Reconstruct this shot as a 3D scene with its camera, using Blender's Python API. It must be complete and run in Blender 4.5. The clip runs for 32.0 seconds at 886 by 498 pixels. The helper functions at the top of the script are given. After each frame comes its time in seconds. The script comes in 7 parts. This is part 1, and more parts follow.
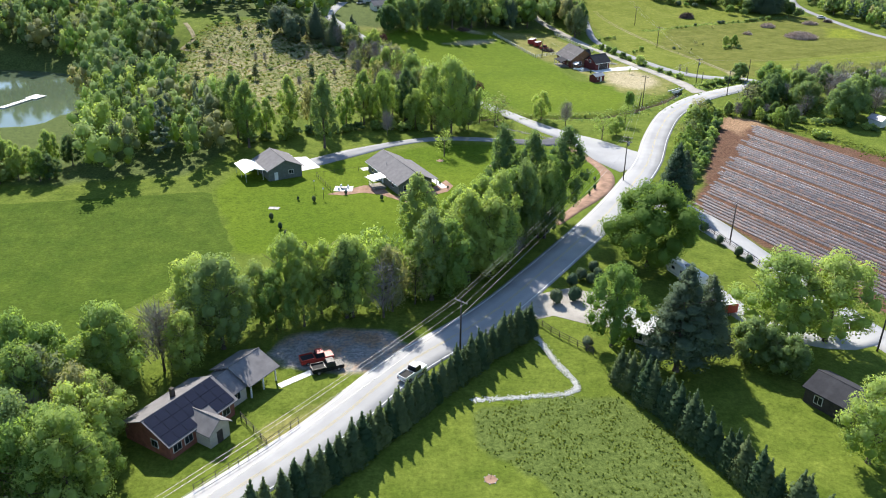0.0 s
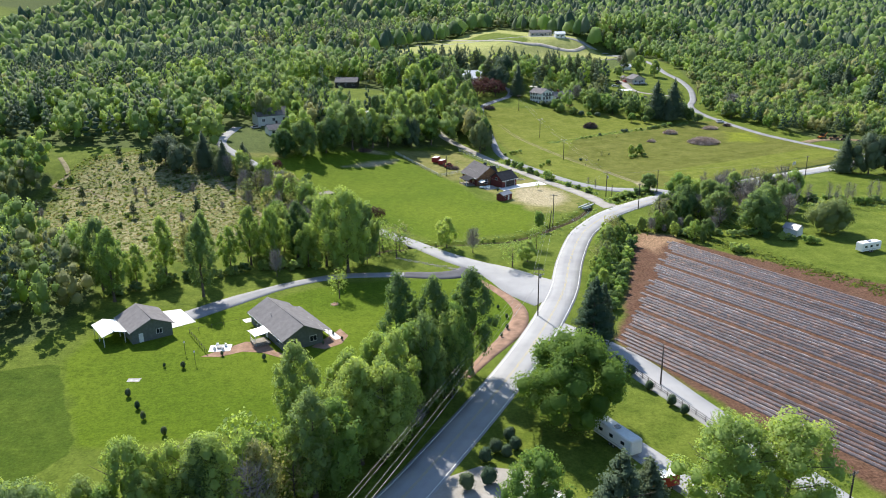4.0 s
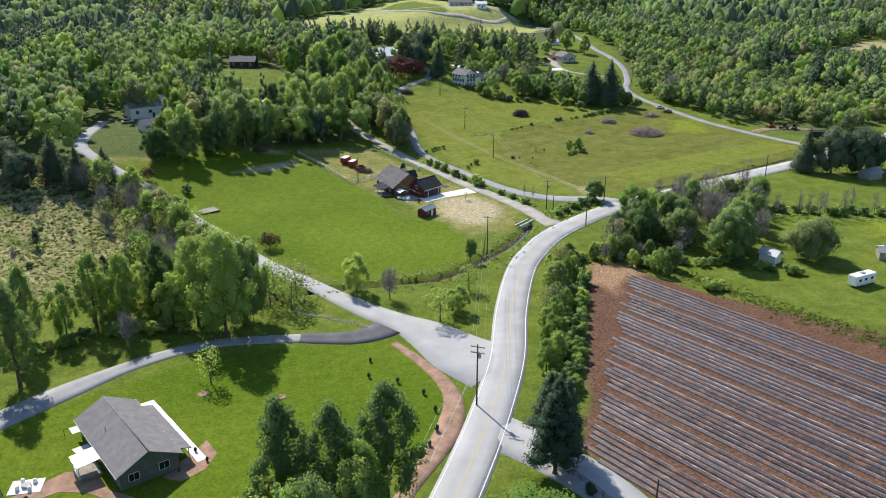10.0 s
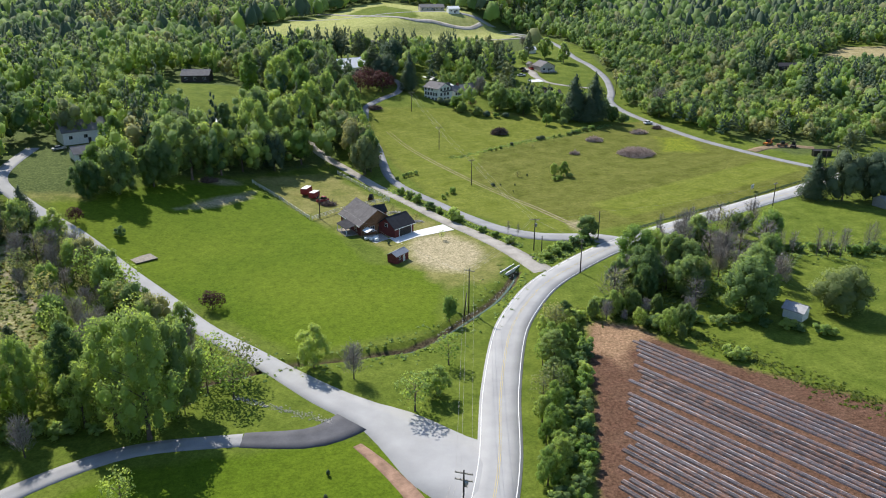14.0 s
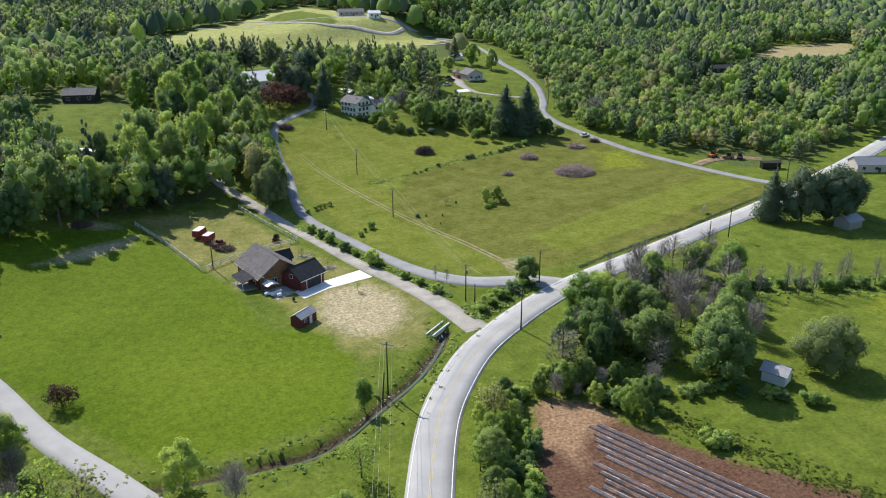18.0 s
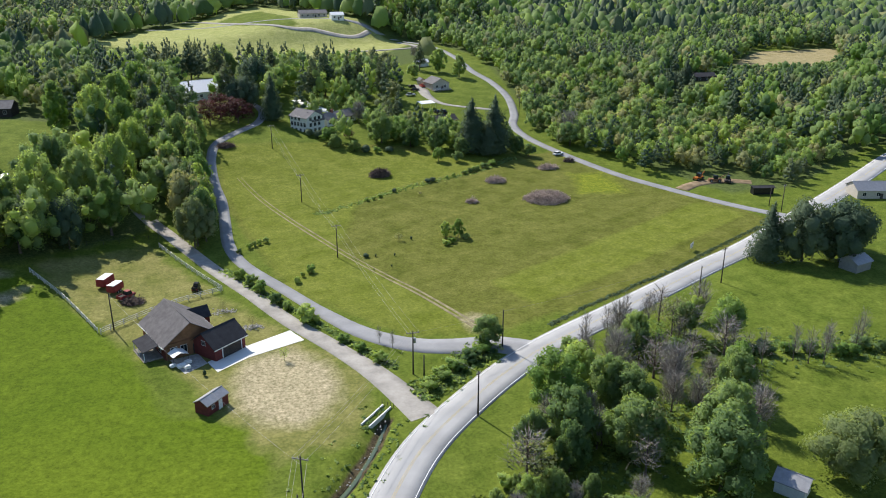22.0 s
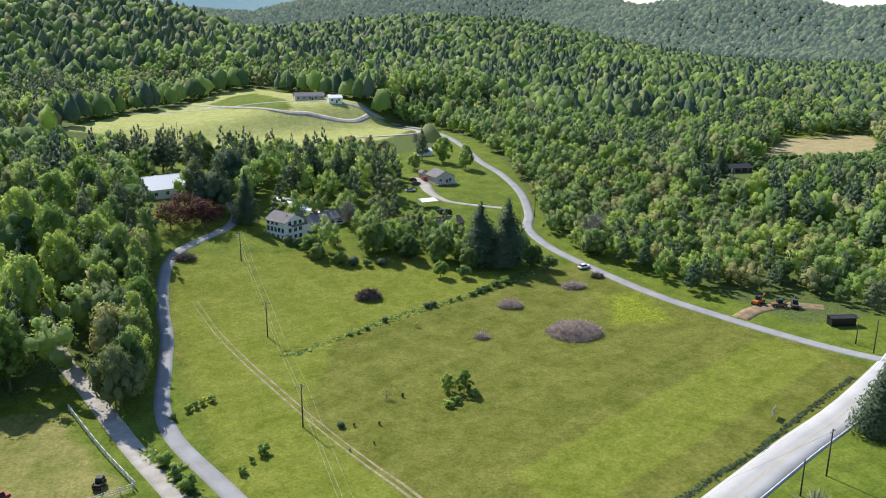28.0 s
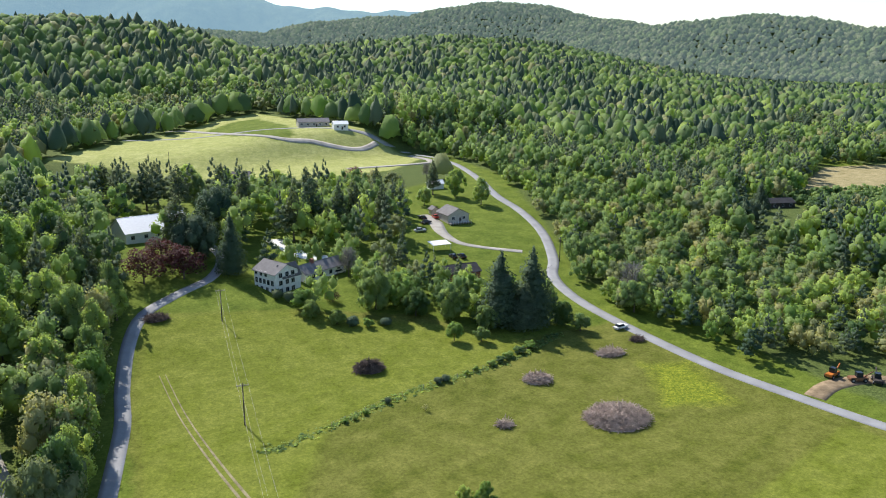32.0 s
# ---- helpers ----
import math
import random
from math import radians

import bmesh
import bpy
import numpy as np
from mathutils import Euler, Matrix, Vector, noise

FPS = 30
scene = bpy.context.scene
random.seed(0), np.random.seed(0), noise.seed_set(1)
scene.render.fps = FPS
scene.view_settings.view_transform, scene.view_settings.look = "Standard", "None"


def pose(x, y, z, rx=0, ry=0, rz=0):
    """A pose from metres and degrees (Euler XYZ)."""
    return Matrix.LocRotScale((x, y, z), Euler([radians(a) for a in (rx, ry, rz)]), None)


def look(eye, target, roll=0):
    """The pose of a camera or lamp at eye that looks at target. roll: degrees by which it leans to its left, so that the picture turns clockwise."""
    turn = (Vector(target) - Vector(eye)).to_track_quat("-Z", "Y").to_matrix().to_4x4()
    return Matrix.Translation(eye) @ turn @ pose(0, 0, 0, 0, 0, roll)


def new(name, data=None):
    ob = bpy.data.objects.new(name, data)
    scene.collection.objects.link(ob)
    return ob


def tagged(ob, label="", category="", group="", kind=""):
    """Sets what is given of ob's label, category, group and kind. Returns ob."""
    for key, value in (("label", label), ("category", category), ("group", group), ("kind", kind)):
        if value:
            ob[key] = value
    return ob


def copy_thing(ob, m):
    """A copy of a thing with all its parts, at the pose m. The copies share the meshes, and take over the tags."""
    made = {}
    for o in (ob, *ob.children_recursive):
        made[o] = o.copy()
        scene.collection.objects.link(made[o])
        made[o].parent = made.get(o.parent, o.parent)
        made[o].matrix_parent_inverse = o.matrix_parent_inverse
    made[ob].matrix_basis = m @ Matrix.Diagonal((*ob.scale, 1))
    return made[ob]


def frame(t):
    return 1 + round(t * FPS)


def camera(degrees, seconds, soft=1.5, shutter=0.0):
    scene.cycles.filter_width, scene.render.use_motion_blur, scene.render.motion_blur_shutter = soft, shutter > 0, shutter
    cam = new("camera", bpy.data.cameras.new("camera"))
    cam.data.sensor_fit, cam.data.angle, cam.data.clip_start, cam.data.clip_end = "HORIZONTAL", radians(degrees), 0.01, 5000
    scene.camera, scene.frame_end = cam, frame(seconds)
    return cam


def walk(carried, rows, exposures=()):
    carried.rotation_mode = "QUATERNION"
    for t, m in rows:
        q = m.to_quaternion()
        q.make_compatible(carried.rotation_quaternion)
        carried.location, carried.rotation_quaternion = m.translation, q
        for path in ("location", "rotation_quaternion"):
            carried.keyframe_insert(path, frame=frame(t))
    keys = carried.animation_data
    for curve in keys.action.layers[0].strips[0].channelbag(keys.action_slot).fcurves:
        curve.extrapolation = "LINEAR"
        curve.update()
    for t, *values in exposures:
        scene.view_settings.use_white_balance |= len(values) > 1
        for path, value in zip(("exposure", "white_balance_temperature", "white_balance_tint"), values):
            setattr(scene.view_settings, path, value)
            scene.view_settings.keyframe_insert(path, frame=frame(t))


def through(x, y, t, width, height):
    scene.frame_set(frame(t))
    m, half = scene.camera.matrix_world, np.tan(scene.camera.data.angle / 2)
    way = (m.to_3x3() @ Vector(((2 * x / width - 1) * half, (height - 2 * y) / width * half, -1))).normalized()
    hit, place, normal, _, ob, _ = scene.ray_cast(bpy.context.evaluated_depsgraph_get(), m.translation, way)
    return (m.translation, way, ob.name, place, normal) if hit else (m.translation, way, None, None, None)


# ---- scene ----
cam = camera(58.4, 32.0, soft=1.05)
PATH = [
    (0, (-0.00, 0.00, 71.95), (-0.01, 90.26, 28.90), 0.66),
    (0.5, (0.45, 2.20, 71.99), (2.19, 93.29, 30.79), 0.53),
    (1, (0.89, 5.14, 71.95), (4.48, 97.00, 32.58), 0.51),
    (1.5, (1.66, 8.19, 72.22), (6.78, 100.72, 34.64), 0.40),
    (2, (2.61, 11.07, 72.59), (8.98, 104.20, 36.72), 0.06),
    (2.5, (3.47, 14.43, 72.59), (10.84, 108.15, 38.50), -0.06),
    (3, (4.67, 17.69, 72.54), (12.85, 111.92, 40.09), -0.35),
    (3.5, (6.86, 20.83, 72.64), (15.56, 115.52, 41.69), -0.75),
    (5.5, (7.93, 38.76, 73.25), (22.11, 132.21, 40.61), 0.14),
    (6, (8.73, 42.86, 73.52), (24.29, 135.52, 39.29), 0.00),
    (6.5, (9.61, 47.03, 73.68), (26.15, 139.28, 38.81), -0.06),
    (7, (10.45, 50.99, 74.17), (27.52, 143.08, 39.14), -0.10),
    (7.5, (11.47, 55.09, 74.27), (28.89, 147.12, 39.22), -0.05),
    (8, (12.49, 59.10, 74.49), (30.28, 151.05, 39.43), -0.11),
    (8.5, (13.49, 63.05, 74.71), (31.61, 154.93, 39.65), -0.10),
    (9, (14.29, 67.12, 74.72), (32.84, 158.93, 39.71), -0.03),
    (9.5, (15.12, 71.49, 74.75), (33.95, 163.24, 39.72), 0.04),
    (10, (15.79, 75.65, 75.03), (34.93, 167.32, 39.96), 0.06),
    (10.5, (16.63, 79.75, 75.68), (36.05, 171.29, 40.42), -0.02),
    (11, (17.41, 84.07, 75.49), (37.21, 175.59, 40.38), 0.07),
    (11.5, (18.40, 88.20, 75.50), (38.49, 179.66, 40.41), -0.01),
    (12, (19.17, 92.33, 75.71), (39.79, 183.70, 40.70), 0.10),
    (12.5, (19.85, 96.19, 76.03), (41.06, 187.41, 40.98), 0.14),
    (13, (20.70, 100.26, 76.21), (42.37, 191.39, 41.19), 0.08),
    (13.5, (21.58, 104.06, 76.56), (43.69, 195.08, 41.55), 0.08),
    (15.5, (26.22, 121.70, 76.35), (50.17, 212.26, 41.36), 0.03),
    (16, (27.75, 126.07, 76.62), (52.92, 216.27, 41.56), -0.01),
    (16.5, (29.57, 130.59, 76.80), (56.15, 220.33, 41.57), -0.05),
    (17, (31.46, 134.25, 76.91), (59.62, 223.52, 41.73), -0.03),
    (17.5, (34.10, 137.99, 76.65), (63.23, 226.95, 41.46), -0.38),
    (18, (36.02, 141.29, 76.06), (66.19, 230.03, 41.20), -0.41),
    (18.5, (38.60, 144.79, 75.87), (69.17, 233.39, 41.00), -0.70),
    (19, (41.04, 148.02, 76.65), (71.99, 236.40, 41.56), -0.47),
    (19.5, (42.72, 150.23, 77.76), (74.19, 238.34, 42.48), -0.17),
    (20, (45.80, 154.99, 76.95), (77.44, 243.08, 41.75), -0.20),
    (20.5, (47.47, 158.95, 76.42), (79.64, 246.96, 41.49), -0.08),
    (21, (49.51, 162.95, 76.50), (81.99, 250.82, 41.51), -0.24),
    (21.5, (51.11, 167.14, 76.79), (84.03, 254.80, 41.68), 0.01),
    (22, (53.30, 171.08, 76.78), (86.17, 258.76, 41.68), 0.04),
    (22.5, (55.16, 174.98, 76.67), (88.27, 263.14, 43.02), -0.03),
    (23, (57.30, 179.18, 76.28), (90.67, 268.32, 45.60), 0.03),
    (23.5, (59.40, 183.60, 75.87), (93.01, 273.51, 47.84), -0.06),
    (24, (60.95, 187.60, 75.86), (94.56, 277.95, 49.27), -0.04),
    (24.5, (62.39, 191.62, 76.00), (95.88, 282.12, 49.74), 0.04),
    (25, (64.01, 195.78, 76.00), (97.21, 286.39, 49.78), 0.07),
    (25.5, (65.53, 200.18, 76.32), (98.48, 290.87, 50.05), 0.11),
    (27.5, (71.57, 217.02, 76.51), (104.61, 307.66, 50.22), 0.21),
    (28, (73.12, 221.45, 76.58), (106.25, 312.06, 50.28), 0.25),
    (28.5, (74.61, 225.46, 76.80), (107.80, 316.03, 50.46), 0.25),
    (29, (76.13, 229.76, 76.94), (109.43, 320.31, 50.62), 0.19),
    (29.5, (77.57, 234.01, 77.11), (110.96, 324.54, 50.83), 0.17),
    (30, (78.94, 238.39, 77.17), (112.51, 328.92, 51.16), 0.18),
    (30.5, (80.33, 242.70, 77.24), (114.07, 333.29, 51.64), 0.17),
    (31, (81.79, 247.03, 77.45), (115.61, 337.71, 52.29), 0.15),
    (31.5, (83.35, 251.81, 77.30), (116.59, 342.93, 52.95), 0.08),
    (32, (84.78, 256.20, 77.33), (116.85, 347.87, 53.46), 0.16),
]
walk(cam, [(t, look(eye, target, roll)) for t, eye, target, roll in PATH], [(0, 0.86), (5, 0.64), (14, 0.44), (20, 0.38), (23, 0.38), (25, 0.46), (32, 0.58)])

# ---- sky and sun ----
SUN_EL, SUN_AZ = radians(43.0), radians(-18.0)   # azimuth from +y towards +x
sun_dir = Vector((math.sin(SUN_AZ) * math.cos(SUN_EL), math.cos(SUN_AZ) * math.cos(SUN_EL), math.sin(SUN_EL)))
world = bpy.data.worlds.new("sky")
scene.world = world
world.use_nodes = True
wn = world.node_tree
sky = wn.nodes.new("ShaderNodeTexSky")
sky.sky_type = "NISHITA"
sky.sun_disc = False
sky.sun_elevation, sky.sun_rotation = SUN_EL, SUN_AZ
sky.air_density, sky.dust_density, sky.ozone_density = 1.0, 0.3, 3.0
wn.links.new(sky.outputs[0], wn.nodes["Background"].inputs[0])
wn.nodes["Background"].inputs[1].default_value = 0.128
lamp = bpy.data.lights.new("sun", "SUN")
lamp.energy, lamp.angle, lamp.color = 5.0, radians(0.6), (1.0, 0.95, 0.87)
sun = new("sun", lamp)
sun.matrix_world = look(sun_dir * 500, (0, 0, 0))

# ---- the lie of the land ----
LAND = np.array([(0, 0, 0), (0, 100, 0), (0, 200, 0), (100, 200, 0), (100, 100, 0), (60, 290, 0), (130, 300, 0), (40, 340, 1),
                 (100, 371, -1), (173, 393, 0), (127, 423, 3), (96, 414, 1), (205, 475, 3), (194, 344, -1), (111, 478, 12),
                 (192, 552, 12), (239, 623, 16), (64, 848, 24), (171, 857, 32), (186, 1056, 33), (366, 565, 7), (72, 528, 17),
                 (-2, 501, 19), (-34, 397, 14), (250, 330, 0), (300, 200, 0), (-100, 100, 0), (-100, 250, 2), (-150, 400, 14),
                 (250, 100, 0), (400, 400, 2), (600, 300, 3)], float)
# crests of the hills: points with their height over the valley, and the breadth of the slopes
RIDGES = [
    ([(-420, 1180, 78), (-146, 1229, 76), (-16, 1251, 76), (41, 1255, 72), (80, 1256, 58), (118, 1262, 26), (160, 1275, 2)], 205),
    ([(150, 1510, 44), (238, 1497, 45), (312, 1485, 47), (379, 1471, 53), (445, 1453, 62), (511, 1431, 68), (567, 1410, 66), (614, 1389, 40), (668, 1362, 8)], 310),
    ([(-500, 3220, 146), (40, 3256, 146), (320, 3247, 140), (475, 3231, 138), (674, 3198, 172), (872, 3151, 187), (1075, 3088, 186), (1145, 3063, 222), (1250, 3025, 238), (1340, 2980, 232), (1430, 2900, 200), (1480, 2700, 172), (1500, 2500, 136)], 480),
    ([(1180, 2240, 80), (1280, 2150, 118), (1370, 2010, 136), (1460, 1880, 150), (1520, 1820, 142), (1560, 1740, 114), (1640, 1650, 120), (1820, 1560, 114), (2100, 1450, 108)], 330),
    ([(-900, 1000, 110), (-600, 1060, 100), (-480, 1150, 70)], 260)]


def land(x, y):
    """Height of the ground at x, y (arrays or numbers)."""
    x, y = np.asarray(x, float), np.asarray(y, float)
    top, low = np.zeros_like(x), np.zeros_like(x)
    for px, py, pz in LAND:
        d2 = (x - px) ** 2 + (y - py) ** 2
        w = np.exp(-d2 / 55.0 ** 2) + 1e-4 / (1 + (d2 / 22500.0) ** 2)
        top, low = top + w * pz, low + w
    z = top / low
    hills = np.zeros_like(x)
    for crest, breadth in RIDGES:
        top = np.zeros_like(x)
        for (ax, ay, ah), (bx, by, bh) in zip(crest, crest[1:]):
            k = np.clip(((x - ax) * (bx - ax) + (y - ay) * (by - ay)) / ((bx - ax) ** 2 + (by - ay) ** 2), 0, 1)
            d2 = (x - ax - k * (bx - ax)) ** 2 + (y - ay - k * (by - ay)) ** 2
            top = np.maximum(top, (ah + (bh - ah) * k) * np.exp(-d2 / breadth ** 2))
        # side valleys and spurs on the slopes
        spur = 0.5 + 0.5 * np.sin(x / (breadth * .33) + 1.7 * np.sin(y / (breadth * .6)))
        hills = np.maximum(hills, top * (1 - 0.16 * spur * np.clip(1 - top / crest[len(crest) // 2][2], 0, 1) * 2))
    return z + hills


def lz(x, y):
    return float(land(x, y))


def inside(poly, x, y):
    """Which of the points lie in a polygon."""
    x, y = np.asarray(x, float), np.asarray(y, float)
    hit = np.zeros(x.shape, bool)
    for (ax, ay), (bx, by) in zip(poly, poly[1:] + poly[:1]):
        if ay != by:
            hit ^= ((ay > y) != (by > y)) & (x < (bx - ax) * (y - ay) / (by - ay) + ax)
    return hit


def near_line(line, x, y):
    """Distance of points from a polyline."""
    x, y = np.asarray(x, float), np.asarray(y, float)
    best = np.full(x.shape, 1e9)
    for (ax, ay), (bx, by) in zip(line, line[1:]):
        l2 = (bx - ax) ** 2 + (by - ay) ** 2
        k = np.clip(((x - ax) * (bx - ax) + (y - ay) * (by - ay)) / l2, 0, 1)
        best = np.minimum(best, np.hypot(x - ax - k * (bx - ax), y - ay - k * (by - ay)))
    return best


def spline(points, step=3.0):
    """A smooth line through points, as an array of evenly spread x, y."""
    p = np.array([points[0]] + list(points) + [points[-1]], float)
    out = []
    for i in range(1, len(p) - 2):
        a, b, c, d = p[i - 1], p[i], p[i + 1], p[i + 2]
        for t in np.linspace(0, 1, max(2, int(np.linalg.norm(c - b) / step)), endpoint=False):
            out.append(0.5 * (2 * b + (c - a) * t + (2 * a - 5 * b + 4 * c - d) * t * t + (3 * b - a - 3 * c + d) * t ** 3))
    return np.array(out + [p[-1]])


# ---- materials ----
def material(name, rough=0.9, metal=0.0):
    m = bpy.data.materials.new(name)
    m.use_nodes = True
    nt = m.node_tree
    b = nt.nodes["Principled BSDF"]
    b.inputs["Roughness"].default_value, b.inputs["Metallic"].default_value = rough, metal
    b.inputs["Specular IOR Level"].default_value = 0.06 if rough > 0.86 else 0.3
    return m, nt, b


def noise_node(nt, scale, detail=4.0, rough=0.6, vec=None):
    n = nt.nodes.new("ShaderNodeTexNoise")
    n.inputs["Scale"].default_value, n.inputs["Detail"].default_value, n.inputs["Roughness"].default_value = scale, detail, rough
    if vec is None:
        vec = nt.nodes.new("ShaderNodeTexCoord").outputs["Object"]
    nt.links.new(vec, n.inputs["Vector"])
    return n.outputs["Fac"]


def ramp(nt, fac, stops):
    r = nt.nodes.new("ShaderNodeValToRGB")
    el = r.color_ramp.elements
    while len(el) < len(stops):
        el.new(0.5)
    for e, (pos, col) in zip(el, stops):
        e.position, e.color = pos, (*col, 1)
    nt.links.new(fac, r.inputs[0])
    return r.outputs[0]


def mix(nt, fac, a, b, how="MIX"):
    n = nt.nodes.new("ShaderNodeMix")
    n.data_type, n.blend_type = "RGBA", how
    for sock, v in ((n.inputs[0], fac), (n.inputs[6], a), (n.inputs[7], b)):
        if isinstance(v, (int, float)):
            sock.default_value = v
        elif isinstance(v, tuple):
            sock.default_value = (*v, 1)
        else:
            nt.links.new(v, sock)
    return n.outputs[2]


def math_node(nt, op, a, b=0.0, clamp=False):
    n = nt.nodes.new("ShaderNodeMath")
    n.operation, n.use_clamp = op, clamp
    for sock, v in zip(n.inputs, (a, b)):
        if isinstance(v, (int, float)):
            sock.default_value = v
        else:
            nt.links.new(v, sock)
    return n.outputs[0]


def attr(nt, name):
    n = nt.nodes.new("ShaderNodeAttribute")
    n.attribute_name = name
    return n.outputs["Fac"]


def bump(nt, b, height, strength=0.4, dist=0.05):
    n = nt.nodes.new("ShaderNodeBump")
    n.inputs["Strength"].default_value, n.inputs["Distance"].default_value = strength, dist
    nt.links.new(height, n.inputs["Height"])
    nt.links.new(n.outputs[0], b.inputs["Normal"])


def plain(name, col, rough=0.8, metal=0.0, vary=0.18, scale=1.5, fine=12.0):
    """A surface of one colour with stains and grain at two scales."""
    m, nt, b = material(name, rough, metal)
    big, small = noise_node(nt, scale, 3), noise_node(nt, fine, 5)
    lo, hi = tuple(c * (1 - vary) for c in col), tuple(min(1, c * (1 + vary)) for c in col)
    c1 = ramp(nt, big, [(0.3, lo), (0.7, hi)])
    c2 = ramp(nt, small, [(0.3, (1 - vary * .6,) * 3), (0.7, (1, 1, 1))])
    nt.links.new(mix(nt, 1.0, c1, c2, "MULTIPLY"), b.inputs["Base Color"])
    bump(nt, b, small, 0.25, 0.02)
    return m


def foliage(name, dark, light, through=0.35, hue=0.5):
    """Leaves: each leaf and each tree a little different, and light passes through them."""
    m, nt, b = material(name, 0.7)
    b.inputs["Specular IOR Level"].default_value = 0.12
    geo, info = nt.nodes.new("ShaderNodeNewGeometry"), nt.nodes.new("ShaderNodeObjectInfo")
    tree = math_node(nt, "FRACT", math_node(nt, "ADD", attr(nt, "tint"), info.outputs["Random"]))
    k = math_node(nt, "ADD", math_node(nt, "MULTIPLY", geo.outputs["Random Per Island"], 0.2), math_node(nt, "MULTIPLY", tree, 0.8))
    col = ramp(nt, k, [(0.12, dark), (0.88, light)])
    warm = ramp(nt, tree, [(0.0, (0.8, 1.0, 0.95)), (0.5, (1, 1, 1)), (1.0, (1.1, 1.0, 0.85))])
    col = mix(nt, hue, col, mix(nt, 1.0, col, warm, "MULTIPLY"))
    nt.links.new(col, b.inputs["Base Color"])
    t = nt.nodes.new("ShaderNodeBsdfTranslucent")
    nt.links.new(mix(nt, 1.0, col, (1.75, 1.65, 0.85), "MULTIPLY"), t.inputs[0])
    bump(nt, b, noise_node(nt, 0.9, 4, 0.75), 0.7, 0.8)
    s = nt.nodes.new("ShaderNodeMixShader")
    s.inputs[0].default_value = through
    nt.links.new(b.outputs[0], s.inputs[1])
    nt.links.new(t.outputs[0], s.inputs[2])
    nt.links.new(s.outputs[0], nt.nodes["Material Output"].inputs[0])
    return m


leaf_green = foliage("leaf_green", (0.104, 0.165, 0.07), (0.258, 0.36, 0.148), 0.5)
leaf_bright = foliage("leaf_bright", (0.165, 0.25, 0.07), (0.33, 0.44, 0.15), 0.5)
leaf_pale = foliage("leaf_pale", (0.17, 0.20, 0.10), (0.31, 0.33, 0.165), 0.4)
leaf_oak = foliage("leaf_oak", (0.11, 0.19, 0.04), (0.19, 0.29, 0.065), 0.45, 0.2)
leaf_pine = foliage("leaf_pine", (0.058, 0.095, 0.06), (0.135, 0.18, 0.106), 0.25)
leaf_hedge = foliage("leaf_hedge", (0.055, 0.095, 0.045), (0.125, 0.17, 0.075), 0.3, 0.3)
leaf_sage = foliage("leaf_sage", (0.20, 0.25, 0.11), (0.30, 0.36, 0.16), 0.5, 0.1)
leaf_grass = foliage("leaf_grass", (0.085, 0.125, 0.03), (0.16, 0.205, 0.06), 0.4, 0.3)
leaf_bare = foliage("leaf_bare", (0.16, 0.14, 0.115), (0.28, 0.245, 0.205), 0.25, 0.1)
leaf_purple = foliage("leaf_purple", (0.05, 0.018, 0.025), (0.12, 0.05, 0.055), 0.25, 0.1)


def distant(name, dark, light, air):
    """Woods and slopes kilometres away: a backdrop, its haze painted in as bluish emission."""
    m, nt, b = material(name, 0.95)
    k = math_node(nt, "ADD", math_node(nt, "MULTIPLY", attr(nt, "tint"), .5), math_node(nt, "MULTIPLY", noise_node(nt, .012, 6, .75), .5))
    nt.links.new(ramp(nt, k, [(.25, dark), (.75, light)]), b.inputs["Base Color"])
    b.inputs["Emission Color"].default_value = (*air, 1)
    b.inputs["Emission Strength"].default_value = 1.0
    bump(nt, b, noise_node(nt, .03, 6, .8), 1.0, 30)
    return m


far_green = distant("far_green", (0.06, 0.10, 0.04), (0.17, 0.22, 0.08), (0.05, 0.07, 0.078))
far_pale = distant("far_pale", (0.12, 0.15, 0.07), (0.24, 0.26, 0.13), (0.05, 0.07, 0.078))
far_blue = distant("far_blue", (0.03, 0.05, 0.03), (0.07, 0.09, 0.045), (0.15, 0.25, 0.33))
bark = plain("bark", (0.13, 0.105, 0.085), 0.95, vary=0.35, scale=2, fine=9)
twig_grey = plain("twig_grey", (0.33, 0.30, 0.27), 0.95, vary=0.3, scale=1, fine=5)
asphalt_light = plain("asphalt_light", (0.365, 0.362, 0.36), 1.0, vary=0.10, scale=0.15, fine=5)
asphalt_light.node_tree.nodes["Principled BSDF"].inputs["Specular IOR Level"].default_value = 0.08
asphalt_dark = plain("asphalt_dark", (0.11, 0.11, 0.12), 0.9, vary=0.22, scale=0.2, fine=4)
asphalt_mid = plain("asphalt_mid", (0.285, 0.285, 0.29), 0.95, vary=0.14, scale=0.2, fine=4)
m_yard = plain("dirt_yard", (0.24, 0.18, 0.115), 0.95, vary=.35, scale=.4, fine=3)
gravel = plain("gravel", (0.37, 0.345, 0.31), 0.95, vary=0.22, scale=0.25, fine=3)
concrete = plain("concrete", (0.72, 0.71, 0.68), 0.8, vary=0.06, scale=0.3)
paint_white = plain("paint_white", (0.8, 0.8, 0.78), 0.6, vary=0.08)
paint_yellow = plain("paint_yellow", (0.55, 0.43, 0.17), 0.7, vary=0.15)


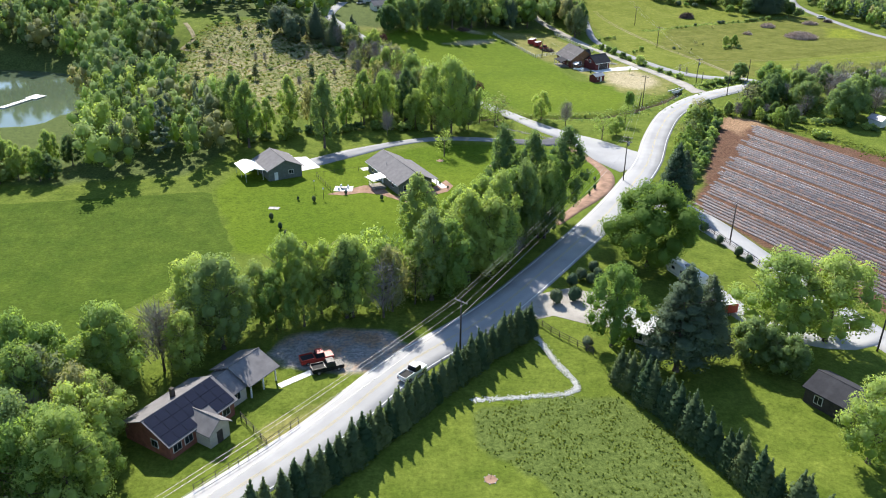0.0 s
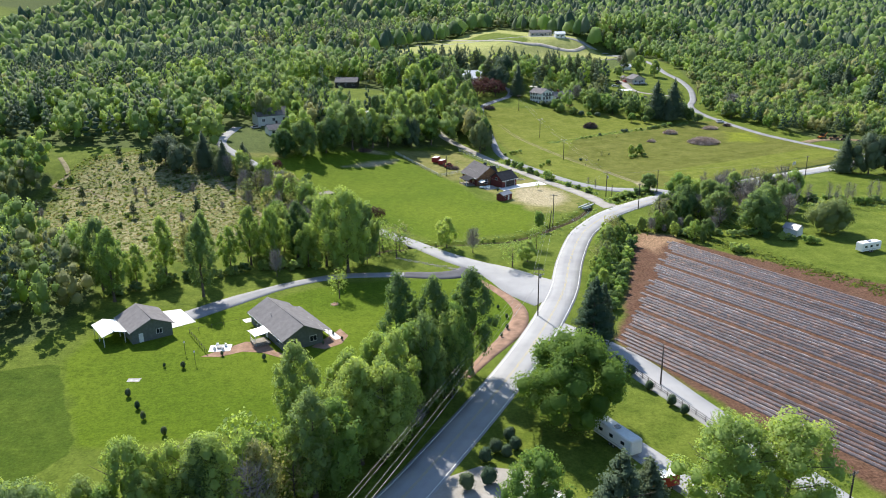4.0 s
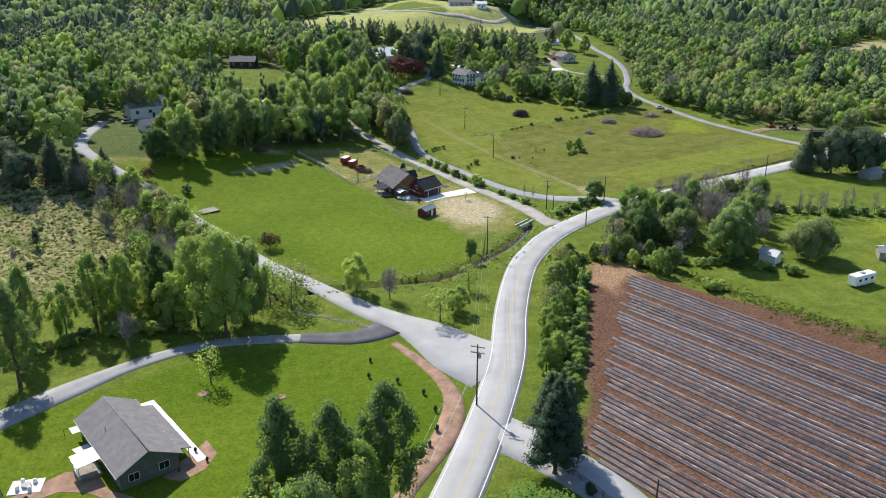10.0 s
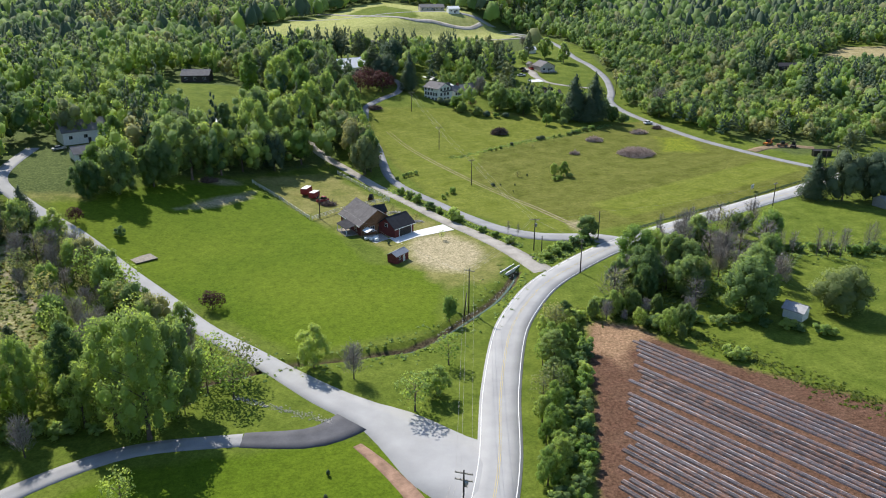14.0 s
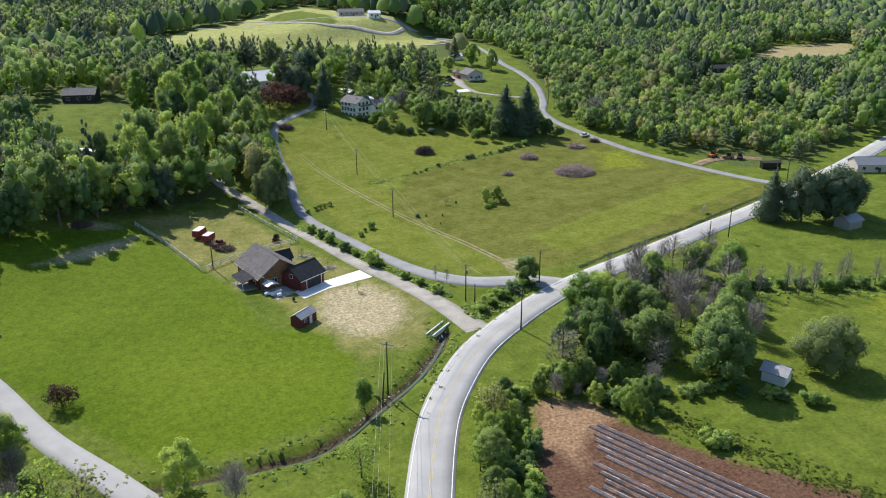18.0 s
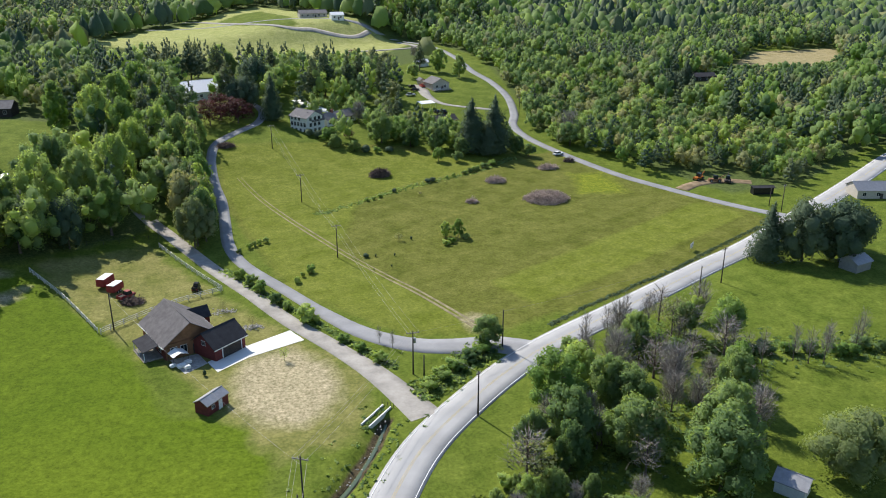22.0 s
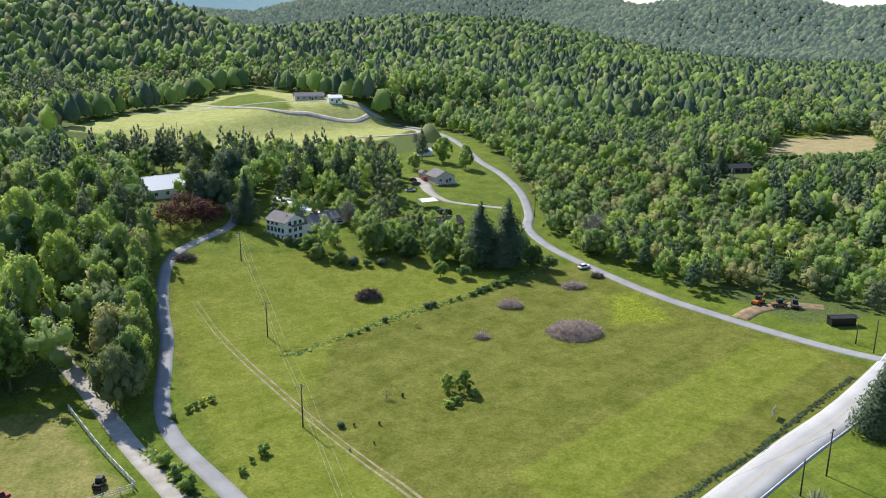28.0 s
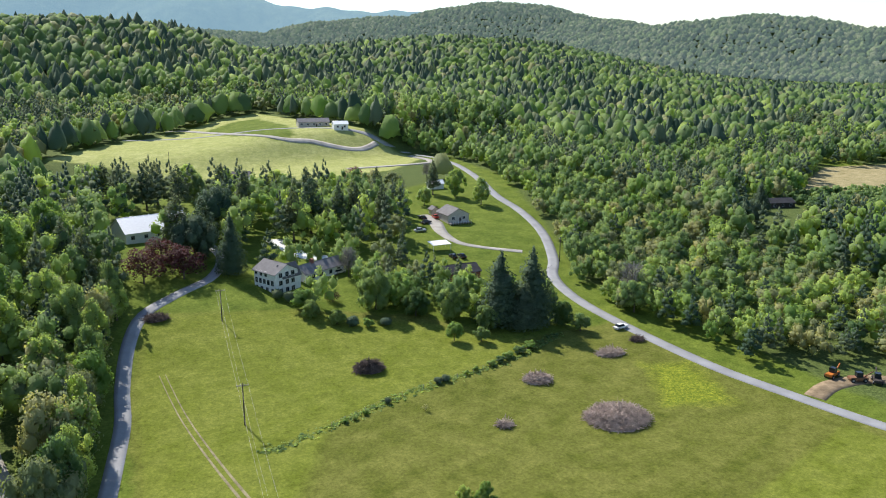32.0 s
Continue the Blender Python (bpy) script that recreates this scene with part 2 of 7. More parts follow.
# ---- meshes ----
def np_mesh(name, verts, faces, mat=None, tint=None, smooth=False, normals=None):
    """A mesh from arrays: verts n x 3, faces m x 3 or m x 4; tint: a value for each vertex."""
    verts, faces = np.asarray(verts, np.float32), np.asarray(faces, np.int32)
    me = bpy.data.meshes.new(name)
    k = faces.shape[1]
    me.vertices.add(len(verts))
    me.vertices.foreach_set("co", verts.ravel())
    me.loops.add(len(faces) * k)
    me.loops.foreach_set("vertex_index", faces.ravel())
    me.polygons.add(len(faces))
    me.polygons.foreach_set("loop_start", np.arange(len(faces), dtype=np.int32) * k)
    if tint is not None:
        me.attributes.new("tint", "FLOAT", "POINT").data.foreach_set("value", np.asarray(tint, np.float32))
    if smooth:
        me.polygons.foreach_set("use_smooth", np.ones(len(faces), bool))
    me.update(calc_edges=True)
    if normals is not None:
        me.polygons.foreach_set("use_smooth", np.ones(len(faces), bool))
        me.normals_split_custom_set_from_vertices(np.asarray(normals, np.float32))
    if mat:
        me.materials.append(mat)
    return me


def part(name, bm, mat, parent=None, label=""):
    """Links a bmesh or a mesh as one mesh object under a thing or a part."""
    if isinstance(bm, bpy.types.Mesh):
        me = bm
        if mat and not me.materials:
            me.materials.append(mat)
    else:
        me = bpy.data.meshes.new(name)
        bm.to_mesh(me)
        bm.free()
        me.materials.append(mat)
    ob = new(name, me)
    ob.parent = parent
    return tagged(ob, label)


def strip(line, width, rise, drop=0.25, offset=0.0, widths=None):
    """A ribbon along a line, laid on the land, with edges that go down into it. Returns arrays."""
    line = np.asarray(line, float)
    d = np.gradient(line, axis=0)
    d /= np.linalg.norm(d, axis=1)[:, None] + 1e-9
    n = np.stack([-d[:, 1], d[:, 0]], 1)
    w = np.full(len(line), width) if widths is None else np.interp(np.linspace(0, 1, len(line)), np.linspace(0, 1, len(widths)), widths)
    cols = [(-.5, -drop), (-.5, rise), (-.17, rise + .02), (.17, rise + .02), (.5, rise), (.5, -drop)]
    v = []
    for k, up in cols:
        p = line + n * (offset + k * w)[:, None]
        v.append(np.c_[p, land(p[:, 0], p[:, 1]) + up])
    v = np.stack(v, 1)
    m, c = v.shape[:2]
    idx = np.arange(m * c).reshape(m, c)
    q = np.stack([idx[:-1, 1:], idx[1:, 1:], idx[1:, :-1], idx[:-1, :-1]], -1).reshape(-1, 4)
    return v.reshape(-1, 3), q


def road(name, points, width, mat, label, rise=0.05, widths=None, category="road"):
    ob = new(name, np_mesh(name, *strip(spline(points), width, rise, widths=widths), mat))
    return tagged(ob, label, category, kind="structure")


# ---- ground ----
MAIN = [(-120, -30), (-70, 26), (-25, 80), (-15, 93), (-6, 107), (8, 123), (20, 141), (33, 162), (42, 178), (50, 194), (57, 210), (64, 231),
        (73, 253), (81, 266), (90, 277), (102, 287), (115, 296), (128, 303), (154, 314), (184, 327), (211, 338), (260, 362), (340, 400), (420, 420)]
SIDE = [(239, 350), (231.5, 362), (225, 376), (219, 391), (211, 412), (204.5, 441), (201.8, 465), (204.5, 486), (213, 503), (222, 530), (226, 560), (227, 590), (236, 640), (241, 690), (232, 725), (180, 760), (60, 790)]
WEST = [(54, 206), (49, 212), (42, 225), (32, 237), (20, 255), (9, 271), (-3, 293), (-22, 323), (-40, 343), (-52, 365), (-50, 400)]
RIGHT = [(47, 186), (54, 177), (60, 166), (64, 154), (75, 119), (82, 95), (92, 60), (110, 0)]
GRAVEL = [(93, 285), (89, 302), (83, 318), (77, 332), (71, 350), (65, 366), (60, 381), (55, 396), (48, 415), (42, 440)]
WDRIVE = [(122, 301), (116, 306), (108, 308), (99, 312), (91, 321), (85, 334), (79, 350), (72, 369), (70, 384), (71, 403), (72, 420), (71.5, 436), (72.5, 456), (76, 471), (85, 483), (95, 495), (99, 512), (95, 530)]
DRIVE = [(35.6, 227.2), (32, 225), (27, 224), (17, 226), (0, 227), (-13, 222), (-25, 213), (-36, 203)]
TRACK = [(117, 309), (110, 335), (105, 349), (99, 367), (94, 384), (89, 401), (84, 420), (80, 440)]
CREEK = [(86, 287), (82, 280), (75, 271), (66, 263), (58, 256), (51, 252), (40, 251), (26, 251), (12, 248), (0, 244)]
FIELD = [(60, 178), (66, 190), (73, 208), (81, 228), (87, 245), (93, 254), (100, 250), (104, 242), (112, 229), (190, 150), (130, 60), (93, 95), (66, 160)]   # ploughed field
FAR_FIELD = [(23, 713), (49, 762), (99, 825), (115, 860), (151, 880), (205, 760), (232, 712), (200, 670), (157, 655), (86, 675)]
FAR_FIELD_E = [(400, 584), (440, 622), (483, 655), (556, 650), (510, 600), (466, 571), (422, 572)]

POND = [(-175, 305), (-150, 302), (-133, 294), (-123, 275), (-117, 250), (-122, 230), (-145, 222), (-172, 228), (-192, 275)]
xs = np.unique(np.r_[np.linspace(-4500, -700, 40), np.linspace(-700, -180, 60), np.arange(-180, 320, 3.0), np.arange(-3, 93, 1.5), np.linspace(320, 800, 60), np.linspace(800, 4600, 50)])
ys = np.unique(np.r_[np.linspace(-3000, -300, 20), np.linspace(-300, 20, 40), np.arange(20, 560, 3.0), np.arange(242, 291, 1.5), np.linspace(560, 1000, 60), np.linspace(1000, 4900, 70)])
gx, gy = np.meshgrid(xs, ys)
gx, gy = gx.ravel(), gy.ravel()
gz = land(gx, gy)
creek_d = near_line(CREEK, gx, gy)
gz -= 1.5 * np.exp(-(creek_d / 1.3) ** 4)
pond_w = np.where(inside(POND, gx, gy), np.clip(near_line(POND + POND[:1], gx, gy) / 5, 0, 1), 0)
gz = gz * (1 - pond_w) + (land(-150, 272) - 1.5) * pond_w
idx = np.arange(len(gx)).reshape(len(ys), len(xs))
quads = np.stack([idx[:-1, :-1], idx[:-1, 1:], idx[1:, 1:], idx[1:, :-1]], -1).reshape(-1, 4)
ground_me = np_mesh("ground", np.c_[gx, gy, gz], quads, smooth=True)


def cover(name, values):
    ground_me.attributes.new(name, "FLOAT", "POINT").data.foreach_set("value", np.asarray(values, np.float32))


def soft_poly(poly, edge=4.0):
    d = near_line(poly + poly[:1], gx, gy)
    return np.where(inside(poly, gx, gy), 0.5 + np.clip(d / edge, 0, 1) / 2, 0.5 - np.clip(d / edge, 0, 1) / 2)


LAWN_GREY = [(-57, 181), (-43, 147), (-5, 150), (25, 175), (46, 188), (44, 215), (36, 222), (0, 222), (-30, 205), (-50, 210)]
LAWN_RED = [(28, 255), (58, 260), (68, 290), (50, 300), (45, 320), (38, 340), (22, 371), (-5, 365), (-35, 345), (-5, 300)]
MEADOW = [(72, 420), (80, 350), (100, 316), (118, 312), (160, 320), (232, 351), (212, 410), (205, 445), (170, 440), (150, 460), (110, 470), (75, 470)]
PASTURE = [(-101, 171), (-57, 181), (-43, 147), (-69, 104), (-160, 90), (-170, 165)]
ROUGH = [(5, 96), (5, 87), (13, 81), (17, 74), (36, 70), (33, 90), (27, 99), (20, 99)]
SCRUB = [(-102, 344), (-84, 354), (-43, 344), (-31, 325), (-14, 262), (-31, 250), (-43, 242), (-70, 244), (-92, 262), (-110, 295)]
CAMP = [(108, 245), (150, 262), (230, 320), (260, 250), (200, 190), (135, 195)]
BARN_FIELD = [(-35, 505), (-19, 508), (7, 500), (24, 491), (32, 460), (31, 442), (18, 436), (8, 422), (-6, 432), (-16, 448), (-32, 470)]
WILD_FLOWERS = [(185, 395), (195, 420), (209, 415), (205, 390)]
YARD_RED = [(22, 379), (49, 389), (66, 346), (88, 302), (80, 282), (66, 280), (54, 312), (44, 330), (38, 340)]
SAND = [(63, 312), (67, 319), (76, 318), (82, 308), (81, 296), (72, 289), (64, 293), (61, 303)]
MOWN = [(74, 420), (80, 350), (100, 316), (118, 312), (104, 350), (98, 372), (113, 407), (172, 433), (170, 445), (110, 470), (75, 470)]
EDGE_MOWN = [(133, 321), (160, 332), (226, 360), (219, 376), (150, 346), (128, 337)]
YARD_SOLAR = [(-42, 80), (-30, 76), (-14, 96), (-8, 112), (-20, 118), (-33, 106), (-44, 90)]
YARD_NORTH = [(165, 512), (195, 505), (222, 520), (222, 560), (205, 575), (180, 570), (170, 540)]
YARD_WEST = [(-52, 404), (-24, 404), (-14, 372), (-24, 346), (-44, 343), (-50, 372)]
YARD_BARN = [(62, 518), (84, 520), (90, 526), (104, 560), (104, 600), (96, 600), (70, 560)]
CLEAR = [(112, 483, 10), (128, 492, 9), (124, 515, 10), (171, 489, 8), (172, 508, 12), (193, 553, 12), (357, 553, 13), (350, 545, 8), (-2, 511, 13), (6, 425, 9), (33.5, 118, 6),
         (116, 658, 12), (176, 770, 14), (190, 750, 10), (205, 611, 9), (-31, 385, 9), (182, 1012, 14), (67, 834, 14), (137, 245, 5), (221, 313, 5), (277, 358, 12), (246, 376, 9), (238, 392, 11), (112, 470, 8), (129, 478, 9), (172, 500, 12), (176, 478, 8), (8, 412, 9), (4, 500, 12), (357, 535, 14), (185, 535, 14), (8, 416, 11), (0, 496, 14)]
FRONT = [(40, 605), (175, 605), (225, 640), (235, 715), (23, 715), (20, 680)]
POND_VIEW = [(-210, 245), (-112, 245), (-96, 205), (-92, 184), (-130, 176), (-200, 180)]
CLEARING = [(309, 503), (314, 535), (345, 566), (372, 566), (375, 545), (331, 509)]
FRONT_E = [(372, 566), (350, 566), (335, 545), (400, 502), (470, 540), (510, 600), (466, 571), (422, 572), (400, 584)]
open_land = [FRONT_E, CLEARING, POND_VIEW, FRONT, YARD_BARN, LAWN_GREY, LAWN_RED, MEADOW, PASTURE, SCRUB, CAMP, BARN_FIELD, FAR_FIELD, FAR_FIELD_E, FIELD, POND, YARD_SOLAR, YARD_NORTH, YARD_WEST]

WOODS = {
    "east": [(212, 480), (222, 455), (228, 420), (236, 380), (260, 378), (330, 410), (470, 430), (520, 560), (480, 720), (250, 730), (250, 640), (233, 560), (222, 510)],
    "north": [(60, 620), (160, 600), (228, 640), (233, 715), (260, 730), (480, 720), (700, 900), (600, 1150), (-300, 1150), (-420, 700), (-60, 620)],
    "west": [(20, 380), (50, 400), (66, 440), (70, 480), (60, 620), (-60, 620), (-420, 700), (-420, 420), (-180, 380), (-60, 350), (-30, 352), (-20, 368)],
    "pond_side": [(-180, 195), (-100, 182), (-66, 192), (-60, 214), (-68, 240), (-82, 250), (-92, 258), (-115, 285), (-108, 330), (-180, 360), (-260, 300)],
}
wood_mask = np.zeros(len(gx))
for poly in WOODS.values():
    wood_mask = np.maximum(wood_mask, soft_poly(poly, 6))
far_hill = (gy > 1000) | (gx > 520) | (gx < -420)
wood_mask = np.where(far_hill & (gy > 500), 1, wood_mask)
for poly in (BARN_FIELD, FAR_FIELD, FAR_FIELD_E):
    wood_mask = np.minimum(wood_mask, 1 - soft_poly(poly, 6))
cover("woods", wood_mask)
cover("lush", np.maximum(soft_poly(LAWN_GREY), soft_poly(LAWN_RED)))
cover("olive", soft_poly(MEADOW))
cover("rough", soft_poly(ROUGH, 1.5))
cover("pasture", soft_poly(PASTURE, 2))
cover("worn", np.maximum.reduce([soft_poly(YARD_RED, 5), 0.9 * soft_poly([(-26, 90), (-16, 101), (-13, 99), (-22, 84)], 2.5), 0.7 * soft_poly(YARD_WEST, 5)]))
cover("mown", np.maximum(soft_poly(MOWN, 5), soft_poly(EDGE_MOWN, 3)))
cover("dry", np.maximum.reduce([soft_poly(SCRUB, 12) * 0.55, soft_poly(SAND, 4), 0.9 * soft_poly([(-2, 346), (6, 354), (13, 360), (23, 366), (22, 359), (10, 349)], 3),
                                0.85 * np.exp(-(((gx - 116) / 4.5) ** 2 + ((gy - 317) / 6) ** 2)), 0.8 * np.exp(-(((gx - 12) / 8) ** 2 + ((gy - 372) / 4) ** 2))]))
cover("hay", np.minimum(soft_poly(FAR_FIELD, 6), 1 - .8 * soft_poly([(108, 807), (127, 835), (149, 843), (162, 784), (160, 740), (147, 730), (121, 762)], 5)))
cover("straw", soft_poly(FAR_FIELD_E, 6))
cover("yard", soft_poly([(-29, 110), (-26, 116), (-18, 118), (-9, 118), (-5, 112), (-9, 106), (-14, 104.5), (-19, 105), (-25, 106)], 2.0))
cover("soil", soft_poly(FIELD, 3))
cover("scraped", soft_poly([(86, 243), (92, 256), (102, 251), (104, 243), (96, 240), (90, 232)], 5) * .95)
cover("mud", 0.9 * np.exp(-(creek_d / 1.45) ** 4))
cover("bloom", np.maximum(soft_poly(WILD_FLOWERS, 8), np.exp(-(((gx - 195) / 20) ** 2 + ((gy - 262) / 12) ** 2))))

m, nt, b = material("ground_cover", 0.95)
pos = nt.nodes.new("ShaderNodeTexCoord").outputs["Object"]
n_big, n_mid, n_fine = noise_node(nt, 0.02, 3, 0.5, pos), noise_node(nt, 0.15, 4, 0.6, pos), noise_node(nt, 1.6, 5, 0.78, pos)
streak_map = nt.nodes.new("ShaderNodeMapping")
streak_map.vector_type = "TEXTURE"
streak_map.inputs["Rotation"].default_value, streak_map.inputs["Scale"].default_value = (0, 0, 0.42), (40, 2.2, 1)
nt.links.new(pos, streak_map.inputs[0])
streak = noise_node(nt, 0.6, 3, 0.6, streak_map.outputs[0])


def blotch(weight, lo=0.35, hi=0.65, tex=None):
    """The weight of a cover with a ragged edge."""
    t = nt.nodes.new("ShaderNodeMapRange")
    nt.links.new(math_node(nt, "ADD", weight, math_node(nt, "MULTIPLY", math_node(nt, "SUBTRACT", tex or n_mid, 0.5), 0.7)), t.inputs[0])
    t.inputs[1].default_value, t.inputs[2].default_value = lo, hi
    return t.outputs[0]


col = ramp(nt, n_mid, [(0.3, (0.086, 0.126, 0.016)), (0.7, (0.155, 0.195, 0.032))])
lush = ramp(nt, n_big, [(0.35, (0.082, 0.136, 0.008)), (0.65, (0.126, 0.176, 0.014))])
col = mix(nt, blotch(attr(nt, "lush")), col, lush)
olive = ramp(nt, math_node(nt, "ADD", math_node(nt, "MULTIPLY", n_mid, 0.72), math_node(nt, "MULTIPLY", streak, 0.28)),
             [(0.36, (0.10, 0.117, 0.018)), (0.62, (0.166, 0.172, 0.04))])
col = mix(nt, blotch(attr(nt, "olive")), col, olive)
col = mix(nt, blotch(attr(nt, "mown")), col, ramp(nt, math_node(nt, "ADD", math_node(nt, "MULTIPLY", n_mid, 0.7), math_node(nt, "MULTIPLY", streak, 0.3)), [(0.34, (0.126, 0.156, 0.018)), (0.66, (0.19, 0.212, 0.04))]))
col = mix(nt, blotch(attr(nt, "pasture"), 0.45, 0.55), col, ramp(nt, n_mid, [(0.3, (0.052, 0.092, 0.009)), (0.7, (0.082, 0.124, 0.014))]))
col = mix(nt, blotch(attr(nt, "worn"), 0.35, 0.7), col, ramp(nt, n_mid, [(0.3, (0.15, 0.165, 0.04)), (0.7, (0.25, 0.235, 0.085))]))
col = mix(nt, blotch(attr(nt, "rough")), col, ramp(nt, n_fine, [(0.3, (0.07, 0.105, 0.022)), (0.7, (0.13, 0.165, 0.045))]))
col = mix(nt, blotch(attr(nt, "bloom"), 0.45, 0.75), col, ramp(nt, n_fine, [(0.4, (0.13, 0.18, 0.02)), (0.7, (0.29, 0.29, 0.03))]))
col = mix(nt, blotch(attr(nt, "hay")), col, ramp(nt, n_mid, [(0.3, (0.29, 0.315, 0.095)), (0.7, (0.40, 0.405, 0.16))]))
col = mix(nt, blotch(attr(nt, "straw")), col, ramp(nt, n_mid, [(0.3, (0.27, 0.23, 0.11)), (0.7, (0.40, 0.335, 0.19))]))
col = mix(nt, blotch(attr(nt, "yard")), col, mix(nt, blotch(n_mid, 0.45, 0.6, n_fine), ramp(nt, n_fine, [(0.3, (0.22, 0.21, 0.20)), (0.7, (0.40, 0.38, 0.36))]), ramp(nt, n_fine, [(0.3, (0.25, 0.16, 0.10)), (0.7, (0.42, 0.29, 0.20))])))
col = mix(nt, blotch(attr(nt, "dry"), 0.3, 0.8), col, ramp(nt, n_fine, [(0.3, (0.29, 0.25, 0.14)), (0.7, (0.50, 0.43, 0.29))]))
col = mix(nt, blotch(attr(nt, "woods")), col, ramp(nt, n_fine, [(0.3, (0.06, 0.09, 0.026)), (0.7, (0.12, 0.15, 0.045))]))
col = mix(nt, blotch(attr(nt, "mud")), col, ramp(nt, n_fine, [(0.3, (0.045, 0.035, 0.02)), (0.7, (0.13, 0.105, 0.065))]))
soil_c = mix(nt, n_mid, ramp(nt, n_fine, [(0.3, (0.06, 0.028, 0.018)), (0.7, (0.135, 0.064, 0.041))]), ramp(nt, n_fine, [(0.3, (0.115, 0.066, 0.045)), (0.7, (0.22, 0.138, 0.096))]))
col = mix(nt, blotch(attr(nt, "soil")), col, soil_c)
col = mix(nt, blotch(attr(nt, "scraped"), 0.4, 0.75), col, ramp(nt, n_fine, [(0.3, (0.20, 0.115, 0.07)), (0.7, (0.40, 0.27, 0.17))]))
col = mix(nt, 1.0, col, ramp(nt, n_fine, [(0.3, (0.55, 0.57, 0.53)), (0.7, (1.28, 1.26, 1.26))]), "MULTIPLY")
col = mix(nt, 1.0, col, ramp(nt, noise_node(nt, 0.5, 4, 0.65, pos), [(0.32, (0.8, 0.82, 0.78)), (0.68, (1.14, 1.12, 1.14))]), "MULTIPLY")
nt.links.new(col, b.inputs["Base Color"])
bump(nt, b, n_fine, 0.6, 0.25)
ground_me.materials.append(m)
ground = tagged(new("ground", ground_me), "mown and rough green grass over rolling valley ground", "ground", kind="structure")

# ---- the mountain behind the ridges ----
az = np.radians(np.linspace(-32, 62, 190))
out = np.linspace(3500, 4780, 26)
crest = np.interp(np.degrees(az), (-32, -20, -10, -2, 4, 7.2, 10.3, 13, 18, 22, 28, 62), (330, 370, 448, 450, 400, 336, 308, 300, 290, 240, 150, 120))
crest = crest + 7 * np.sin(az * 71) + 5 * np.sin(az * 163 + 1)
A, R = np.meshgrid(np.arange(len(az)), np.arange(len(out)), indexing="ij")
rise = np.sin(np.clip((out - 3500) / 1050, 0, 1.2) * math.pi / 2)
spur = .82 + .18 * np.sin(az[:, None] * 34 + 1.6 * np.sin(out[None] / 260))
hz = crest[:, None] * rise[None] * np.where(rise[None] > .93, 1, spur + (1 - spur) * np.clip((rise[None] - .5) / .43, 0, 1))
mv = np.stack([85 + out[None] * np.sin(az)[:, None], 256 + out[None] * np.cos(az)[:, None], 8 + hz], -1).reshape(-1, 3)
idx = (A * len(out) + R)
mq = np.stack([idx[:-1, :-1], idx[:-1, 1:], idx[1:, 1:], idx[1:, :-1]], -1).reshape(-1, 4)
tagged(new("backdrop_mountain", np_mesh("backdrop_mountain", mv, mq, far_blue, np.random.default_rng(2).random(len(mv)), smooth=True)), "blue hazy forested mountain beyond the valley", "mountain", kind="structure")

# ---- roads ----
road("road_main", MAIN, 7.6, asphalt_light, "pale grey two-lane country road with painted lines")
road("road_side", SIDE, 4.0, asphalt_mid, "narrow pale grey lane beside the hay meadow", 0.045)
road("road_west", WEST, 5.6, asphalt_light, "worn grey side road leaving the junction", 0.04, widths=[19, 7.5, 5, 4.6, 4.6, 4.5, 4.5, 4.5, 4.5, 4.5])
road("road_right", RIGHT, 5.4, asphalt_light, "narrow grey lane along the ploughed field", 0.04, widths=[10, 6.5, 5.4, 5.2, 5.2, 5])
road("driveway_gravel", GRAVEL, 5.0, gravel, "long pale gravel driveway past the red house", 0.04, widths=[6.4, 4.4, 4.0, 4.0, 4.0, 4.2, 4.0], category="driveway")
road("driveway_curved", WDRIVE, 3.4, asphalt_mid, "curving narrow grey driveway up to the white house", 0.04, widths=[8, 3.6, 3.4, 3.4, 3.4, 3.4], category="driveway")
road("driveway_apron", DRIVE[:4], 4.2, asphalt_dark, "fresh dark asphalt apron of the driveway", 0.06, widths=[7.5, 6.6, 5.4, 4.2], category="driveway")
road("driveway_asphalt", DRIVE[3:], 4.2, asphalt_mid, "worn grey asphalt driveway to the grey house", 0.05, widths=[3.8, 3.6, 3.8, 4.2, 6, 6], category="driveway")


def line_paint(name, points, offset, width, mat, label, start=0, stop=None, dash=None):
    ln = spline(points, 1.5)[start:stop]
    v, q = strip(ln, width, 0.075, 0.0, offset)
    q = q.reshape(-1, 5, 4)[:, 1:4]
    if dash:
        q = q[(np.arange(len(q)) % dash[1]) < dash[0]]
    tagged(new(name, np_mesh(name, v, q.reshape(-1, 4), mat)), label, "road marking", kind="structure")


for side in (-1, 1):
    line_paint("edge_line", MAIN, side * 3.3, 0.13, paint_white, "white painted edge line on the road")
    line_paint("centre_line", MAIN, side * 0.15, 0.08, paint_yellow, "worn yellow centre line on the road")

